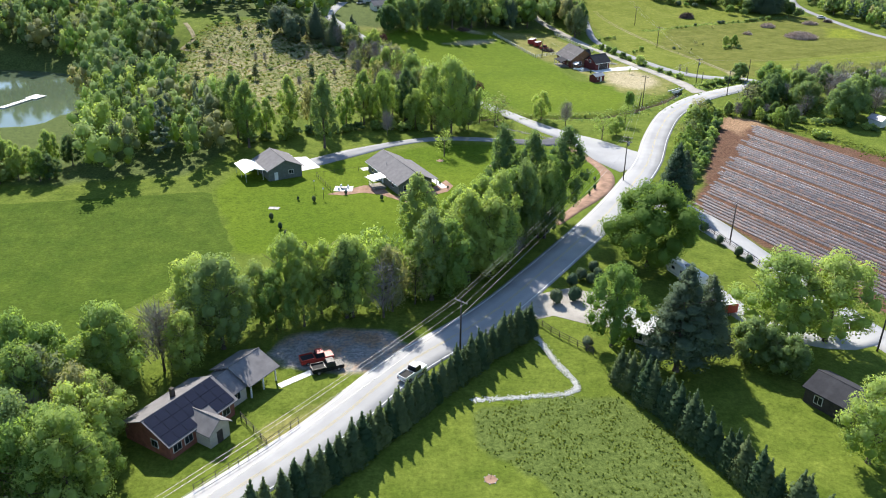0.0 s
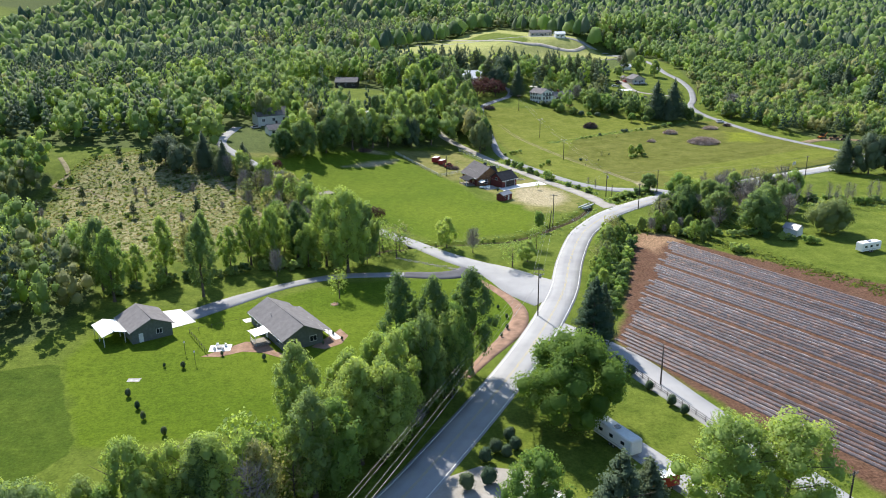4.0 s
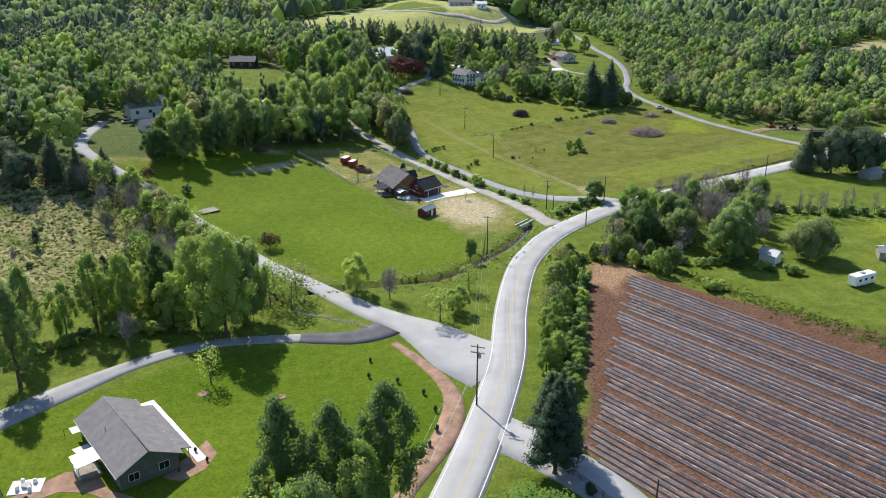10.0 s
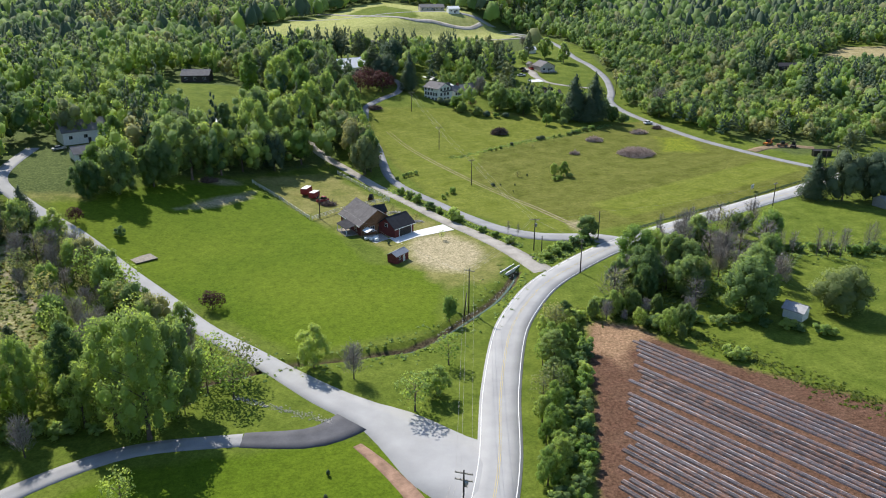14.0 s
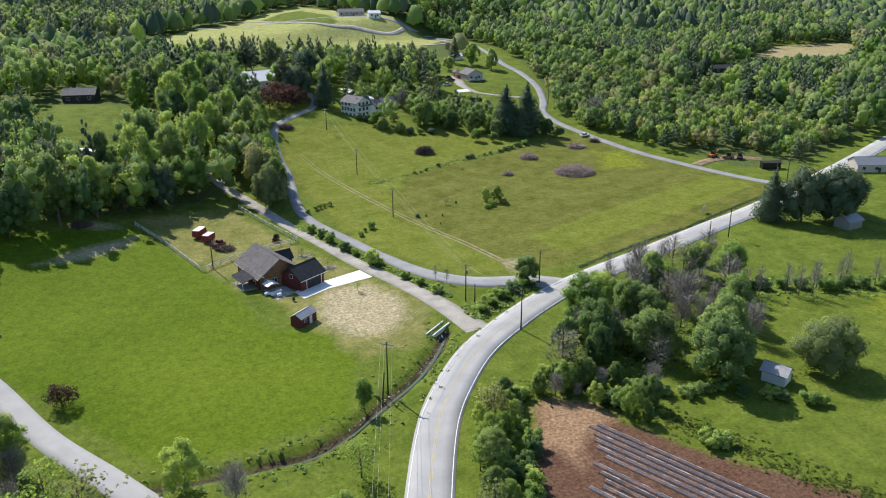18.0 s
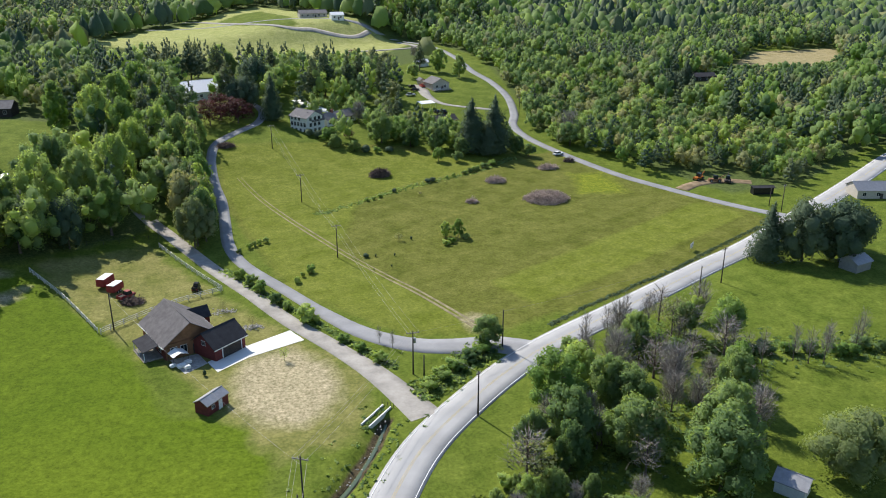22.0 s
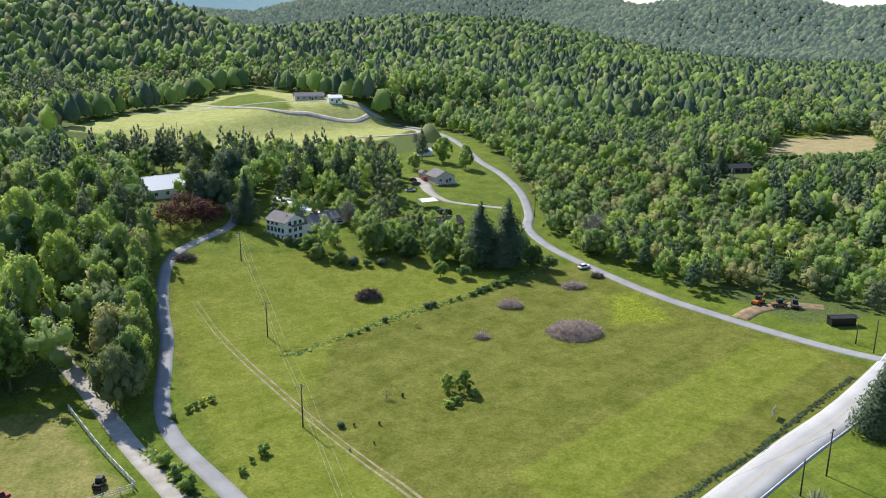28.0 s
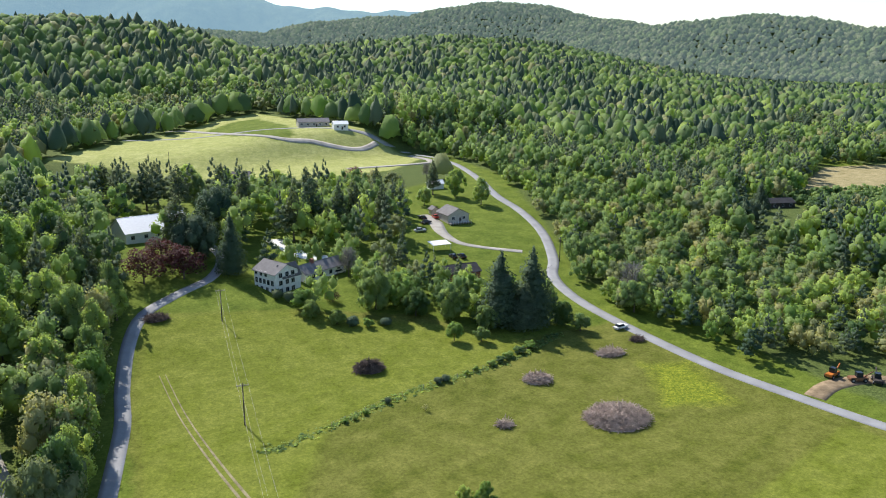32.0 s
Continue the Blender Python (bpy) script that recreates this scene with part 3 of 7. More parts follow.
# ---- ploughed field with plastic rows ----
m_plastic, nt, b = material("bed_plastic", 0.42)
tc = nt.nodes.new("ShaderNodeTexCoord").outputs["Object"]
d1, d2 = noise_node(nt, 0.5, 5, 0.7, tc), noise_node(nt, 4.0, 4, 0.7, tc)
g1 = ramp(nt, d2, [(0.3, (0.03, 0.026, 0.029)), (0.7, (0.12, 0.105, 0.112))])
nt.links.new(mix(nt, ramp(nt, d1, [(0.48, (0, 0, 0)), (0.70, (0.85, 0.85, 0.85))]), mix(nt, 1.0, g1, ramp(nt, nt.nodes.new("ShaderNodeObjectInfo").outputs["Random"], [(0.0, (0.55, 0.52, 0.52)), (1.0, (1.35, 1.35, 1.38))]), "MULTIPLY"), (0.22, 0.115, 0.075)), b.inputs["Base Color"])
bump(nt, b, d2, 0.5, 0.08)
# pale sheen painted into the base colour, broken up by brown soil
m_sheen, nt, b = material("bed_plastic_sheen", 0.5)
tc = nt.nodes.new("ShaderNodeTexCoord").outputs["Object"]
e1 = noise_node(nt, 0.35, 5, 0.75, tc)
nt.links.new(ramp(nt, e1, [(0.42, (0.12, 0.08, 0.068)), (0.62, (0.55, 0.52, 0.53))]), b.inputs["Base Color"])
ROW_D, ROW_N = np.array((0.47, -0.883)), np.array((0.883, 0.47))
field = tagged(new("ploughed_field"), "red ploughed field with beds under grey plastic sheeting", "field", "", "structure")
rng = np.random.default_rng(5)
for k in range(46):
    across = 1.5 + 1.42 * k + 1.3 * (k // 6)
    if across > 70:
        break
    start = np.array((61.0, 171.0)) + ROW_N * across + ROW_D * (-3.5 - 0.64 * across + rng.uniform(-1.5, 1.5) + (k % 6 in (0,)) * 1.5)
    n = 60
    along = np.linspace(0, 120 + 0.3 * across, n)
    wob = 0.08 * np.sin(along * 0.09 + k)
    line = start + along[:, None] * ROW_D + wob[:, None] * ROW_N
    prof = [(-.46, 0.0), (-.4, .22), (-.2, .29 + rng.uniform(-.05, .05)), (.2, .29 + rng.uniform(-.05, .05)), (.4, .22), (.46, 0.0)]
    v = np.stack([np.c_[line + ROW_N * u, land(line[:, 0], line[:, 1]) + h + rng.normal(0, .015, n)] for u, h in prof], 1)
    idx = np.arange(n * 6).reshape(n, 6)
    q = np.stack([idx[:-1, 1:], idx[1:, 1:], idx[1:, :-1], idx[:-1, :-1]], -1).reshape(-1, 4)
    bed = np_mesh("plastic_bed", v.reshape(-1, 3), q, m_plastic, smooth=True)
    # the painted sheen lies along one shoulder of the bed
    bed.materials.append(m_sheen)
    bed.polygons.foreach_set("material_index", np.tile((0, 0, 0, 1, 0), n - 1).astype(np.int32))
    part("plastic_bed", bed, None, field)


# ---- trees ----
def leaves(rng, n, size, lobes):
    """Leaf clumps on the outer sides of lobes. lobes: rows of x, y, z, rx, rz. Returns corners and their normals."""
    lobes = np.asarray(lobes, float)
    area = lobes[:, 3] * (lobes[:, 3] + lobes[:, 4])
    pick = rng.choice(len(lobes), n, p=area / area.sum())
    d = rng.normal(size=(n, 3))
    d[:, 2] += 0.3
    d /= np.linalg.norm(d, axis=1)[:, None]
    c = lobes[pick]
    p = c[:, :3] + d * np.stack([c[:, 3], c[:, 3], c[:, 4]], 1) * (0.74 + 0.36 * rng.random((n, 1)))
    nrm = d + rng.normal(0, 0.5, (n, 3))
    nrm /= np.linalg.norm(nrm, axis=1)[:, None]
    u = np.cross(nrm, rng.normal(size=(n, 3)))
    u /= np.linalg.norm(u, axis=1)[:, None]
    w = np.cross(nrm, u)
    s = size * rng.uniform(0.55, 1.3, (n, 1))
    bend = nrm * s * 0.22
    v = np.stack([p - u * s * .5 - w * s * .28, p + u * s * .1 - w * s * .45 - bend, p + u * s * .55 + w * s * .2, p - u * s * .1 + w * s * .5 - bend], 1)
    out = p - (lobes[:, :3] * area[:, None]).sum(0) / area.sum()
    out /= np.linalg.norm(out, axis=1)[:, None] + 1e-9
    soft = d * 0.5 + out * 0.42 + nrm * 0.25 + np.array((0, 0, 0.28))
    soft /= np.linalg.norm(soft, axis=1)[:, None]
    return v.reshape(-1, 3), np.repeat(soft, 4, 0)


def broad_lobes(rng, h, r, low=0.1, k=20):
    """Lobes of an uneven oval crown between low * h and h."""
    mid, half = h * (1 + low) / 2, h * (1 - low) / 2
    out = [(0, 0, mid, r * .5, half * .62)]
    lean = rng.uniform(-.12, .12, 2) * r
    for i in range(k):
        a, e = i * 2.4 + rng.uniform(-.5, .5), -0.8 + 1.72 * (i + .5) / k
        ring = math.sqrt(max(.05, 1 - e * e)) * (1.0 if e < .2 else 1.05 - .25 * e)
        q = rng.uniform(.5, .8)
        lr = r * rng.uniform(.24, .42)
        out.append((math.cos(a) * ring * r * q + lean[0] * e, math.sin(a) * ring * r * q + lean[1] * e, mid + e * half * .82, lr, min(lr * 1.25, half * .4)))
    return out


def clump_lobes(rng, h, r):
    return broad_lobes(rng, h, r, .05, 8)


def pine_lobes(rng, h, r, low=0.22, k=30):
    out = []
    for i in range(k):
        f = (i + .5) / k
        a, rr = i * 2.4 + rng.uniform(-.4, .4), r * (1 - f) ** .6 * rng.uniform(.75, 1.1)
        out.append((math.cos(a) * rr * .6, math.sin(a) * rr * .6, h * (low + (1 - low) * f * .97), max(.4, rr * .48), h * .045 + .3))
    return out


def wood_pine(rng, h, r):
    """A pine of few, broad layers."""
    return pine_lobes(rng, h, r, .2, 15)


def cone_lobes(rng, h, r, k=9):
    return [(rng.uniform(-.1, .1) * r, rng.uniform(-.1, .1) * r, h * (.08 + .88 * i / (k - 1)), r * (1.02 - .93 * (i / (k - 1)) ** 1.4), h * .09) for i in range(k)]


def tube(path, radii, sides=6):
    v, q = [], []
    for (x, y, z), r in zip(path, radii):
        v += [(x + r * math.cos(2 * math.pi * i / sides), y + r * math.sin(2 * math.pi * i / sides), z) for i in range(sides)]
    for k in range(len(path) - 1):
        for i in range(sides):
            q.append((k * sides + i, k * sides + (i + 1) % sides, (k + 1) * sides + (i + 1) % sides, (k + 1) * sides + i))
    return v, q


def trunk_mesh(rng, h, r, top=0.8, limbs=6, thick=0.02):
    bend = rng.uniform(-.03, .03, 2) * h
    V, Q = tube([(bend[0] * f * f, bend[1] * f * f, h * top * f - .15) for f in (0, .06, .3, .6, 1)],
                [h * thick * 1.5, h * thick, h * thick * .8, h * thick * .5, h * thick * .15])
    for i in range(limbs):
        f = .3 + .55 * i / max(1, limbs)
        a, z0 = i * 2.4, h * top * f
        L = r * rng.uniform(.5, .85)
        v, q = tube([(0, 0, z0), (math.cos(a) * L * .5, math.sin(a) * L * .5, z0 + L * .35), (math.cos(a) * L, math.sin(a) * L, z0 + L * .75)],
                    [h * thick * .45, h * thick * .28, h * thick * .08], 4)
        Q += [tuple(j + len(V) for j in t) for t in q]
        V += v
    return np_mesh("trunk", np.array(V), np.array(Q), bark, smooth=True)


def blob(rng, h, r, level, point=.25, fill=.8):
    """A lumpy crown with an uneven outline, as corners, triangles and normals."""
    bm = bmesh.new()
    bmesh.ops.create_icosphere(bm, subdivisions=level, radius=1)
    v = np.array([c.co[:] for c in bm.verts])
    f_ = np.array([[c.index for c in t.verts] for t in bm.faces])
    bm.free()
    out = np.ones(len(v))
    for _ in range(20):
        d = rng.normal(size=3)
        d /= np.linalg.norm(d)
        out += rng.uniform(.12, .36) * np.clip(v @ d, 0, 1) ** 12
    out *= rng.uniform(.74, 1.16, len(v))
    p = v * out[:, None] * fill
    slim = 1 - point * np.clip(p[:, 2:] + .2, 0, 1.5)
    p = p * np.c_[slim * r, slim * r, np.full(len(v), h * .5)] + (0, 0, h * .48)
    n = np.zeros_like(p)
    fn = np.cross(p[f_[:, 1]] - p[f_[:, 0]], p[f_[:, 2]] - p[f_[:, 0]])
    for k in range(3):
        np.add.at(n, f_[:, k], fn)
    n /= np.linalg.norm(n, axis=1)[:, None] + 1e-9
    n = n * .8 + np.array((0, 0, .22))
    low = p[f_].mean(1)[:, 2] > h * .2
    f_ = f_[low]
    return p, f_, n / np.linalg.norm(n, axis=1)[:, None]


def lobe_cores(lobes, scale, rng, level=2):
    """Lumpy leaf masses inside the lobes, as corners, triangles and normals."""
    bm = bmesh.new()
    bmesh.ops.create_icosphere(bm, subdivisions=level, radius=1)
    v = np.array([c.co[:] for c in bm.verts])
    f_ = np.array([[c.index for c in t.verts] for t in bm.faces])
    bm.free()
    lobes = np.asarray(lobes, float)
    area = lobes[:, 3] * (lobes[:, 3] + lobes[:, 4])
    mid = (lobes[:, :3] * area[:, None]).sum(0) / area.sum()
    P, N, T = [], [], []
    for k, (x, y, z, a, b) in enumerate(lobes):
        p = v * rng.uniform(.72, 1.2, (len(v), 1)) * scale * (a, a, b) + (x, y, z)
        away = p - mid
        n = v * .5 + away / (np.linalg.norm(away, axis=1)[:, None] + 1e-9) * .42 + (0, 0, .25)
        P.append(p)
        N.append(n / np.linalg.norm(n, axis=1)[:, None])
        T.append(f_ + k * len(v))
    return np.concatenate(P), np.concatenate(T), np.concatenate(N)


def tree_proto(name, seed, lobes_of, h, r, n, size, mat, label, category="tree", thick=0.02, limbs=6, top=0.8, trunk=True, core=0.0):
    """One tree with its parts, for copying; native height h and crown radius r."""
    rng = np.random.default_rng(seed)
    ob = tagged(new(name), label, category)
    lobes = lobes_of(rng, h, r)
    v, nv = leaves(rng, n, size, lobes)
    q = np.arange(len(v)).reshape(-1, 4)
    f_ = np.concatenate([q[:, :3], q[:, [0, 2, 3]]])
    if core:
        p, cf, cn = lobe_cores(lobes, core, rng)
        v, nv, f_ = np.concatenate([p, v]), np.concatenate([cn, nv]), np.concatenate([cf, f_ + len(p)])
    part("crown", np_mesh("crown", v, f_, mat, normals=nv), None, ob)
    if trunk:
        part("trunk", trunk_mesh(rng, h, r, top, limbs, thick), None, ob)
    ob["h"], ob["r"] = h, r
    return ob


def twig_crown(rng, h, r, n, spread):
    """Thin forked twigs that rise from the stem, as corners and triangles."""
    f = rng.uniform(.22, .95, n)
    a = rng.uniform(0, 6.28, n)
    rr = r * spread * rng.uniform(0, .75, n) * (1 - f * .35)
    p = np.stack([np.cos(a) * rr * .5, np.sin(a) * rr * .5, h * f * .8], 1)
    d = np.stack([np.cos(a) * rng.uniform(.1, .6, n), np.sin(a) * rng.uniform(.1, .6, n), rng.uniform(.5, 1.0, n)], 1)
    L = (h * rng.uniform(.1, .26, n) * (1.15 - f * .6))[:, None]
    w = np.cross(d, rng.normal(size=(n, 3)))
    w /= np.linalg.norm(w, axis=1)[:, None]
    k = rng.uniform(.018, .05, n)[:, None]
    V = [np.stack([p - w * k, p + w * k, p + d * L], 1)]
    for _ in range(3):
        t = rng.uniform(.3, .85, (n, 1))
        q, e = p + d * L * t, d + rng.normal(0, .45, (n, 3))
        V.append(np.stack([q - w * k * .6, q + w * k * .6, q + e * L * .55], 1))
    V = np.concatenate(V).reshape(-1, 3)
    return V, np.arange(len(V)).reshape(-1, 3)


def bare_proto(name, seed, h, r, n, spread, label, limbs, thick, top):
    rng = np.random.default_rng(seed)
    ob = tagged(new(name), label, "tree")
    v, f_ = twig_crown(rng, h, r, n, spread)
    part("crown", np_mesh("crown", v, f_, twig_grey), None, ob)
    part("trunk", trunk_mesh(rng, h, r, top, limbs, thick), None, ob)
    ob["h"], ob["r"] = h, r
    return ob


def fine_lobes(rng, h, r, low=.06, k=46, slim=1.0):
    """An uneven crown of many small leaf masses."""
    mid, half = h * (1 + low) / 2, h * (1 - low) / 2
    out = [(0, 0, mid, r * .45, half * .6)]
    bulge = rng.uniform(.75, 1.15, 7)
    for i in range(k):
        a, e = i * 2.4 + rng.uniform(-.6, .6), -0.86 + 1.84 * (i + .5) / k
        ring = math.sqrt(max(.03, 1 - e * e)) * (1.0 if e < .1 else 1.04 - .35 * e * slim)
        q = rng.uniform(.5, .86) * bulge[int(a * 1.1) % 7]
        lr = r * rng.uniform(.15, .27)
        out.append((math.cos(a) * ring * r * q, math.sin(a) * ring * r * q, mid + e * half * .9, lr, min(lr * 1.3, half * .3)))
    return out


protos = {
    "fresh_fine": [tree_proto("tree", s, fine_lobes, 18, 7, 9000, .3, leaf_bright, "large tree in bright fresh green leaf", core=.5, limbs=9) for s in (51, 52)],
    "big_fine": [tree_proto("tree", s, fine_lobes, 18, 7, 8600, .3, m_, "tall leafy green broadleaf tree with full crown", core=.5, limbs=9) for s, m_ in ((53, leaf_green), (54, leaf_bright))],
    "tall_fine": [tree_proto("tree", s, lambda g, h, r: fine_lobes(g, h, r, .1, 52, 1.6), 20, 5, 8600, .28, m_, "tall narrow broadleaf tree in fresh green", core=.5, limbs=9) for s, m_ in ((55, leaf_bright), (56, leaf_green))],
    "small_fine": [tree_proto("young_tree", s, lambda g, h, r: fine_lobes(g, h, r, .04, 30), 9, 3.6, 4600, .22, leaf_bright, "small leafy tree in spring green", core=.5) for s in (57,)],
    "pale_fine": [tree_proto("tree", 58, lambda g, h, r: fine_lobes(g, h, r, .06, 34), 9, 4, 4200, .22, leaf_pale, "pale grey-green spring tree", core=.4, limbs=10)],
    "pine_fine": [tree_proto("pine_tree", 59, lambda g, h, r: pine_lobes(g, h, r, .16, 46), 20, 4.5, 9500, .26, leaf_pine, "tall dark green pine with layered branches", thick=.016, limbs=10, core=.6)],
    "big": [tree_proto("tree", s, lambda g, h, r: fine_lobes(g, h, r, .08, 32), 18, 7, 5200, .4, m_, "tall leafy green broadleaf tree with full crown", core=.62) for s, m_ in ((1, leaf_green), (2, leaf_bright), (3, leaf_green))],
    "fresh": [tree_proto("tree", s, lambda g, h, r: fine_lobes(g, h, r, .04, 32), 18, 7, 5400, .4, leaf_bright, "large tree in bright fresh green leaf", core=.62) for s in (4, 5)],
    "oak": [tree_proto("oak_tree", 33, lambda g, h, r: fine_lobes(g, h, r, .06, 56), 18, 9, 16000, .29, leaf_oak, "large spreading oak with dense deep green leaves", core=.62)],
    "tall": [tree_proto("tree", s, lambda g, h, r: fine_lobes(g, h, r, .1, 34, 1.6), 20, 5, 5200, .36, m_, "tall narrow broadleaf tree in fresh green", core=.62) for s, m_ in ((34, leaf_bright), (35, leaf_green))],
    "small": [tree_proto("young_tree", s, broad_lobes, 9, 3.6, 1900, .36, m_, "small leafy tree in spring green", core=.62) for s, m_ in ((6, leaf_green), (7, leaf_bright))],
    "thin": [tree_proto("young_tree", s, broad_lobes, 9, 3.2, 420, .38, m_, "thinly leaved young tree with open branches", limbs=12, thick=.017) for s, m_ in ((8, leaf_bright), (9, leaf_pale))],
    "bare": [bare_proto("bare_tree", s, 9, 3.0, 520, 1.5, "almost bare grey tree with fine twigs", 24, .014, .8) for s in (10, 11)],
    "poplar": [bare_proto("bare_tree", s, 10, 1.9, 130, 1.5, "slender bare grey tree with upright twigs", 16, .011, .95) for s in (30, 31)],
    "pine": [tree_proto("pine_tree", s, pine_lobes, 20, 4.5, 4200, .42, leaf_pine, "tall dark green pine with layered branches", thick=.016, limbs=10) for s in (12, 13)],
    "hedge": [tree_proto("hedge_tree", s, cone_lobes, 6, 1.3, 2200, .19, leaf_hedge, "narrow dark evergreen hedge tree", "hedge", trunk=True, limbs=0, core=.86) for s in (14, 15)],
    "shrub": [tree_proto("shrub", s, lambda g, h, r: broad_lobes(g, h, r, 0.0, 9), 2.4, 1.6, 420, .27, m_, "rounded green shrub in the grass", "shrub", limbs=3, core=.7) for s, m_ in ((16, leaf_green), (17, leaf_bright))],
    "dark_shrub": [tree_proto("shrub", 18, lambda g, h, r: [(0, 0, h * .46, r * .9, h * .48)] + [(g.uniform(-.3, .3) * r, g.uniform(-.3, .3) * r, h * g.uniform(.35, .6), r * .6, h * .36) for _ in range(5)], 2.4, 1.6, 700, .2, leaf_pine, "clipped dark evergreen shrub", "shrub", limbs=3, core=.85)],
    "cedar": [tree_proto("cedar_tree", s, lambda g, h, r: broad_lobes(g, h, r, 0.0, 22), 14, 7, 4600, .44, leaf_pine, "broad dark evergreen with foliage to the ground", core=.62) for s in (22, 23)],
    "spruce": [tree_proto("spruce_tree", s, lambda g, h, r: cone_lobes(g, h, r, 12), 18, 5, 4400, .42, leaf_pine, "tall dense dark green spruce", core=.62) for s in (24, 25)],
    "dense": [tree_proto("tree", s, lambda g, h, r: fine_lobes(g, h, r, 0.02, 36), 12, 6.5, 5200, .42, leaf_green, "dense dark green tree with leaves to the ground", core=.62) for s in (26, 27)],
    "round": [tree_proto("tree", 28, lambda g, h, r: broad_lobes(g, h, r, 0.02, 30), 10, 6.5, 7000, .34, leaf_sage, "round pale grey-green tree with fine foliage", core=.62)],
    "purple": [tree_proto("tree", 19, broad_lobes, 9, 4, 2000, .36, leaf_purple, "dark purple-leaved ornamental tree")],
    "pale": [tree_proto("tree", s, broad_lobes, 9, 4, 1700, .34, leaf_pale, "pale grey-green spring tree", core=.62) for s in (20, 21)],
}
used = set()


def plant(kind, x, y, h, r, pick=None, label="", group=""):
    """Sets one plant of a kind at x, y with its height and crown radius."""
    if y < 262 and kind + "_fine" in protos:
        kind += "_fine"
    i = (pick if pick is not None else random.randrange(100)) % len(protos[kind])
    ob = protos[kind][i]
    hh, rr = ob["h"], ob["r"]
    m = pose(x, y, lz(x, y), 0, 0, random.uniform(0, 360)) @ Matrix.Diagonal((r / rr, r / rr, h / hh, 1))
    if (kind, i) not in used:
        used.add((kind, i))
        ob.matrix_basis = m
    else:
        had = ob.matrix_basis.copy()
        ob.matrix_basis = Matrix()
        ob2 = copy_thing(ob, m)
        ob.matrix_basis = had
        ob = ob2
    return tagged(ob, label, group=group)


def rows_of(kind, line, step, h, r, jitter=.3, group=""):
    p = spline(line, step)
    for x, y in p:
        s = random.uniform(.85, 1.15)
        plant(kind, x + random.uniform(-jitter, jitter), y + random.uniform(-jitter, jitter), h * s, r * s, group=group)


def scatter(poly, step, seed, keep_off=True):
    """Points spread over a polygon, clear of roads and open land."""
    rng = np.random.default_rng(seed)
    p = np.array(poly, float)
    x, y = np.meshgrid(np.arange(p[:, 0].min(), p[:, 0].max(), step), np.arange(p[:, 1].min(), p[:, 1].max(), step))
    x, y = x.ravel() + rng.uniform(-.5, .5, x.size) * step, y.ravel() + rng.uniform(-.5, .5, x.size) * step
    way = np.degrees(np.arctan2(x - 60, y - 150))
    ok = inside(poly, x, y) & ((np.hypot(x - 60, y - 150) < 450) | ((way > -42) & (way < 58)))
    if keep_off:
        for ln, gap in ((MAIN, 7), (SIDE, 4.5), (WEST, 6), (RIGHT, 5), (GRAVEL, 5), (WDRIVE, 3.5), (DRIVE, 5)):
            ok &= near_line(ln, x, y) > gap
        for o in open_land:
            ok &= ~inside(o, x, y)
        for hx, hy, hr in CLEAR:
            ok &= np.hypot(x - hx, y - hy) > hr
    return x[ok], y[ok]


def wood(name, x, y, lobes_of, h, r, n, size, mat, label, seed, spread=.42, kinds=6, level=1, point=.25, fill=.8):
    """Many trees in one mesh, of a few shapes turned and scaled: lumpy crowns with loose leaf clumps on them."""
    rng = np.random.default_rng(seed)
    shapes = []
    for _ in range(kinds):
        lobes = lobes_of(rng, h, r)
        p, f_, bn = lobe_cores(lobes, .74 if n >= 200 else .85, rng, 1) if n >= 50 else blob(rng, h, r, level, point, fill)
        v, nv = leaves(rng, n, size, lobes)
        q = np.arange(len(v)).reshape(-1, 4) + len(p)
        shapes.append((np.concatenate([p, v]), np.concatenate([bn, nv]), np.concatenate([f_, q[:, :3], q[:, [0, 2, 3]]])))
    V, T, N, F, count = [], [], [], [], 0
    z = land(x, y)
    which = rng.integers(0, kinds, len(x))
    for k in range(kinds):
        s = which == k
        c = s.sum()
        if not c:
            continue
        a, sc = rng.uniform(0, 6.28, c), rng.uniform(1 - spread, 1 + spread, (c, 2))
        base, bn, fc = shapes[k][0][None], shapes[k][1][None], shapes[k][2]
        v = np.empty((c, base.shape[1], 3), np.float32)
        v[:, :, 0] = (base[..., 0] * np.cos(a)[:, None] - base[..., 1] * np.sin(a)[:, None]) * sc[:, :1] + x[s][:, None]
        v[:, :, 1] = (base[..., 0] * np.sin(a)[:, None] + base[..., 1] * np.cos(a)[:, None]) * sc[:, :1] + y[s][:, None]
        v[:, :, 2] = base[..., 2] * (sc[:, 1:] * .5 + sc[:, :1] * .5) + z[s][:, None]
        nv = np.empty_like(v)
        nv[:, :, 0] = bn[..., 0] * np.cos(a)[:, None] - bn[..., 1] * np.sin(a)[:, None]
        nv[:, :, 1] = bn[..., 0] * np.sin(a)[:, None] + bn[..., 1] * np.cos(a)[:, None]
        nv[:, :, 2] = bn[..., 2]
        N.append(nv.reshape(-1, 3))
        V.append(v.reshape(-1, 3))
        T.append(np.repeat(rng.random(c), base.shape[1]))
        F.append((fc[None] + base.shape[1] * np.arange(c)[:, None, None] + count).reshape(-1, 3))
        count += c * base.shape[1]
    me = np_mesh(name, np.concatenate(V), np.concatenate(F), mat, np.concatenate(T), normals=np.concatenate(N))
    return tagged(new(name, me), label, "woodland", kind="stuff")


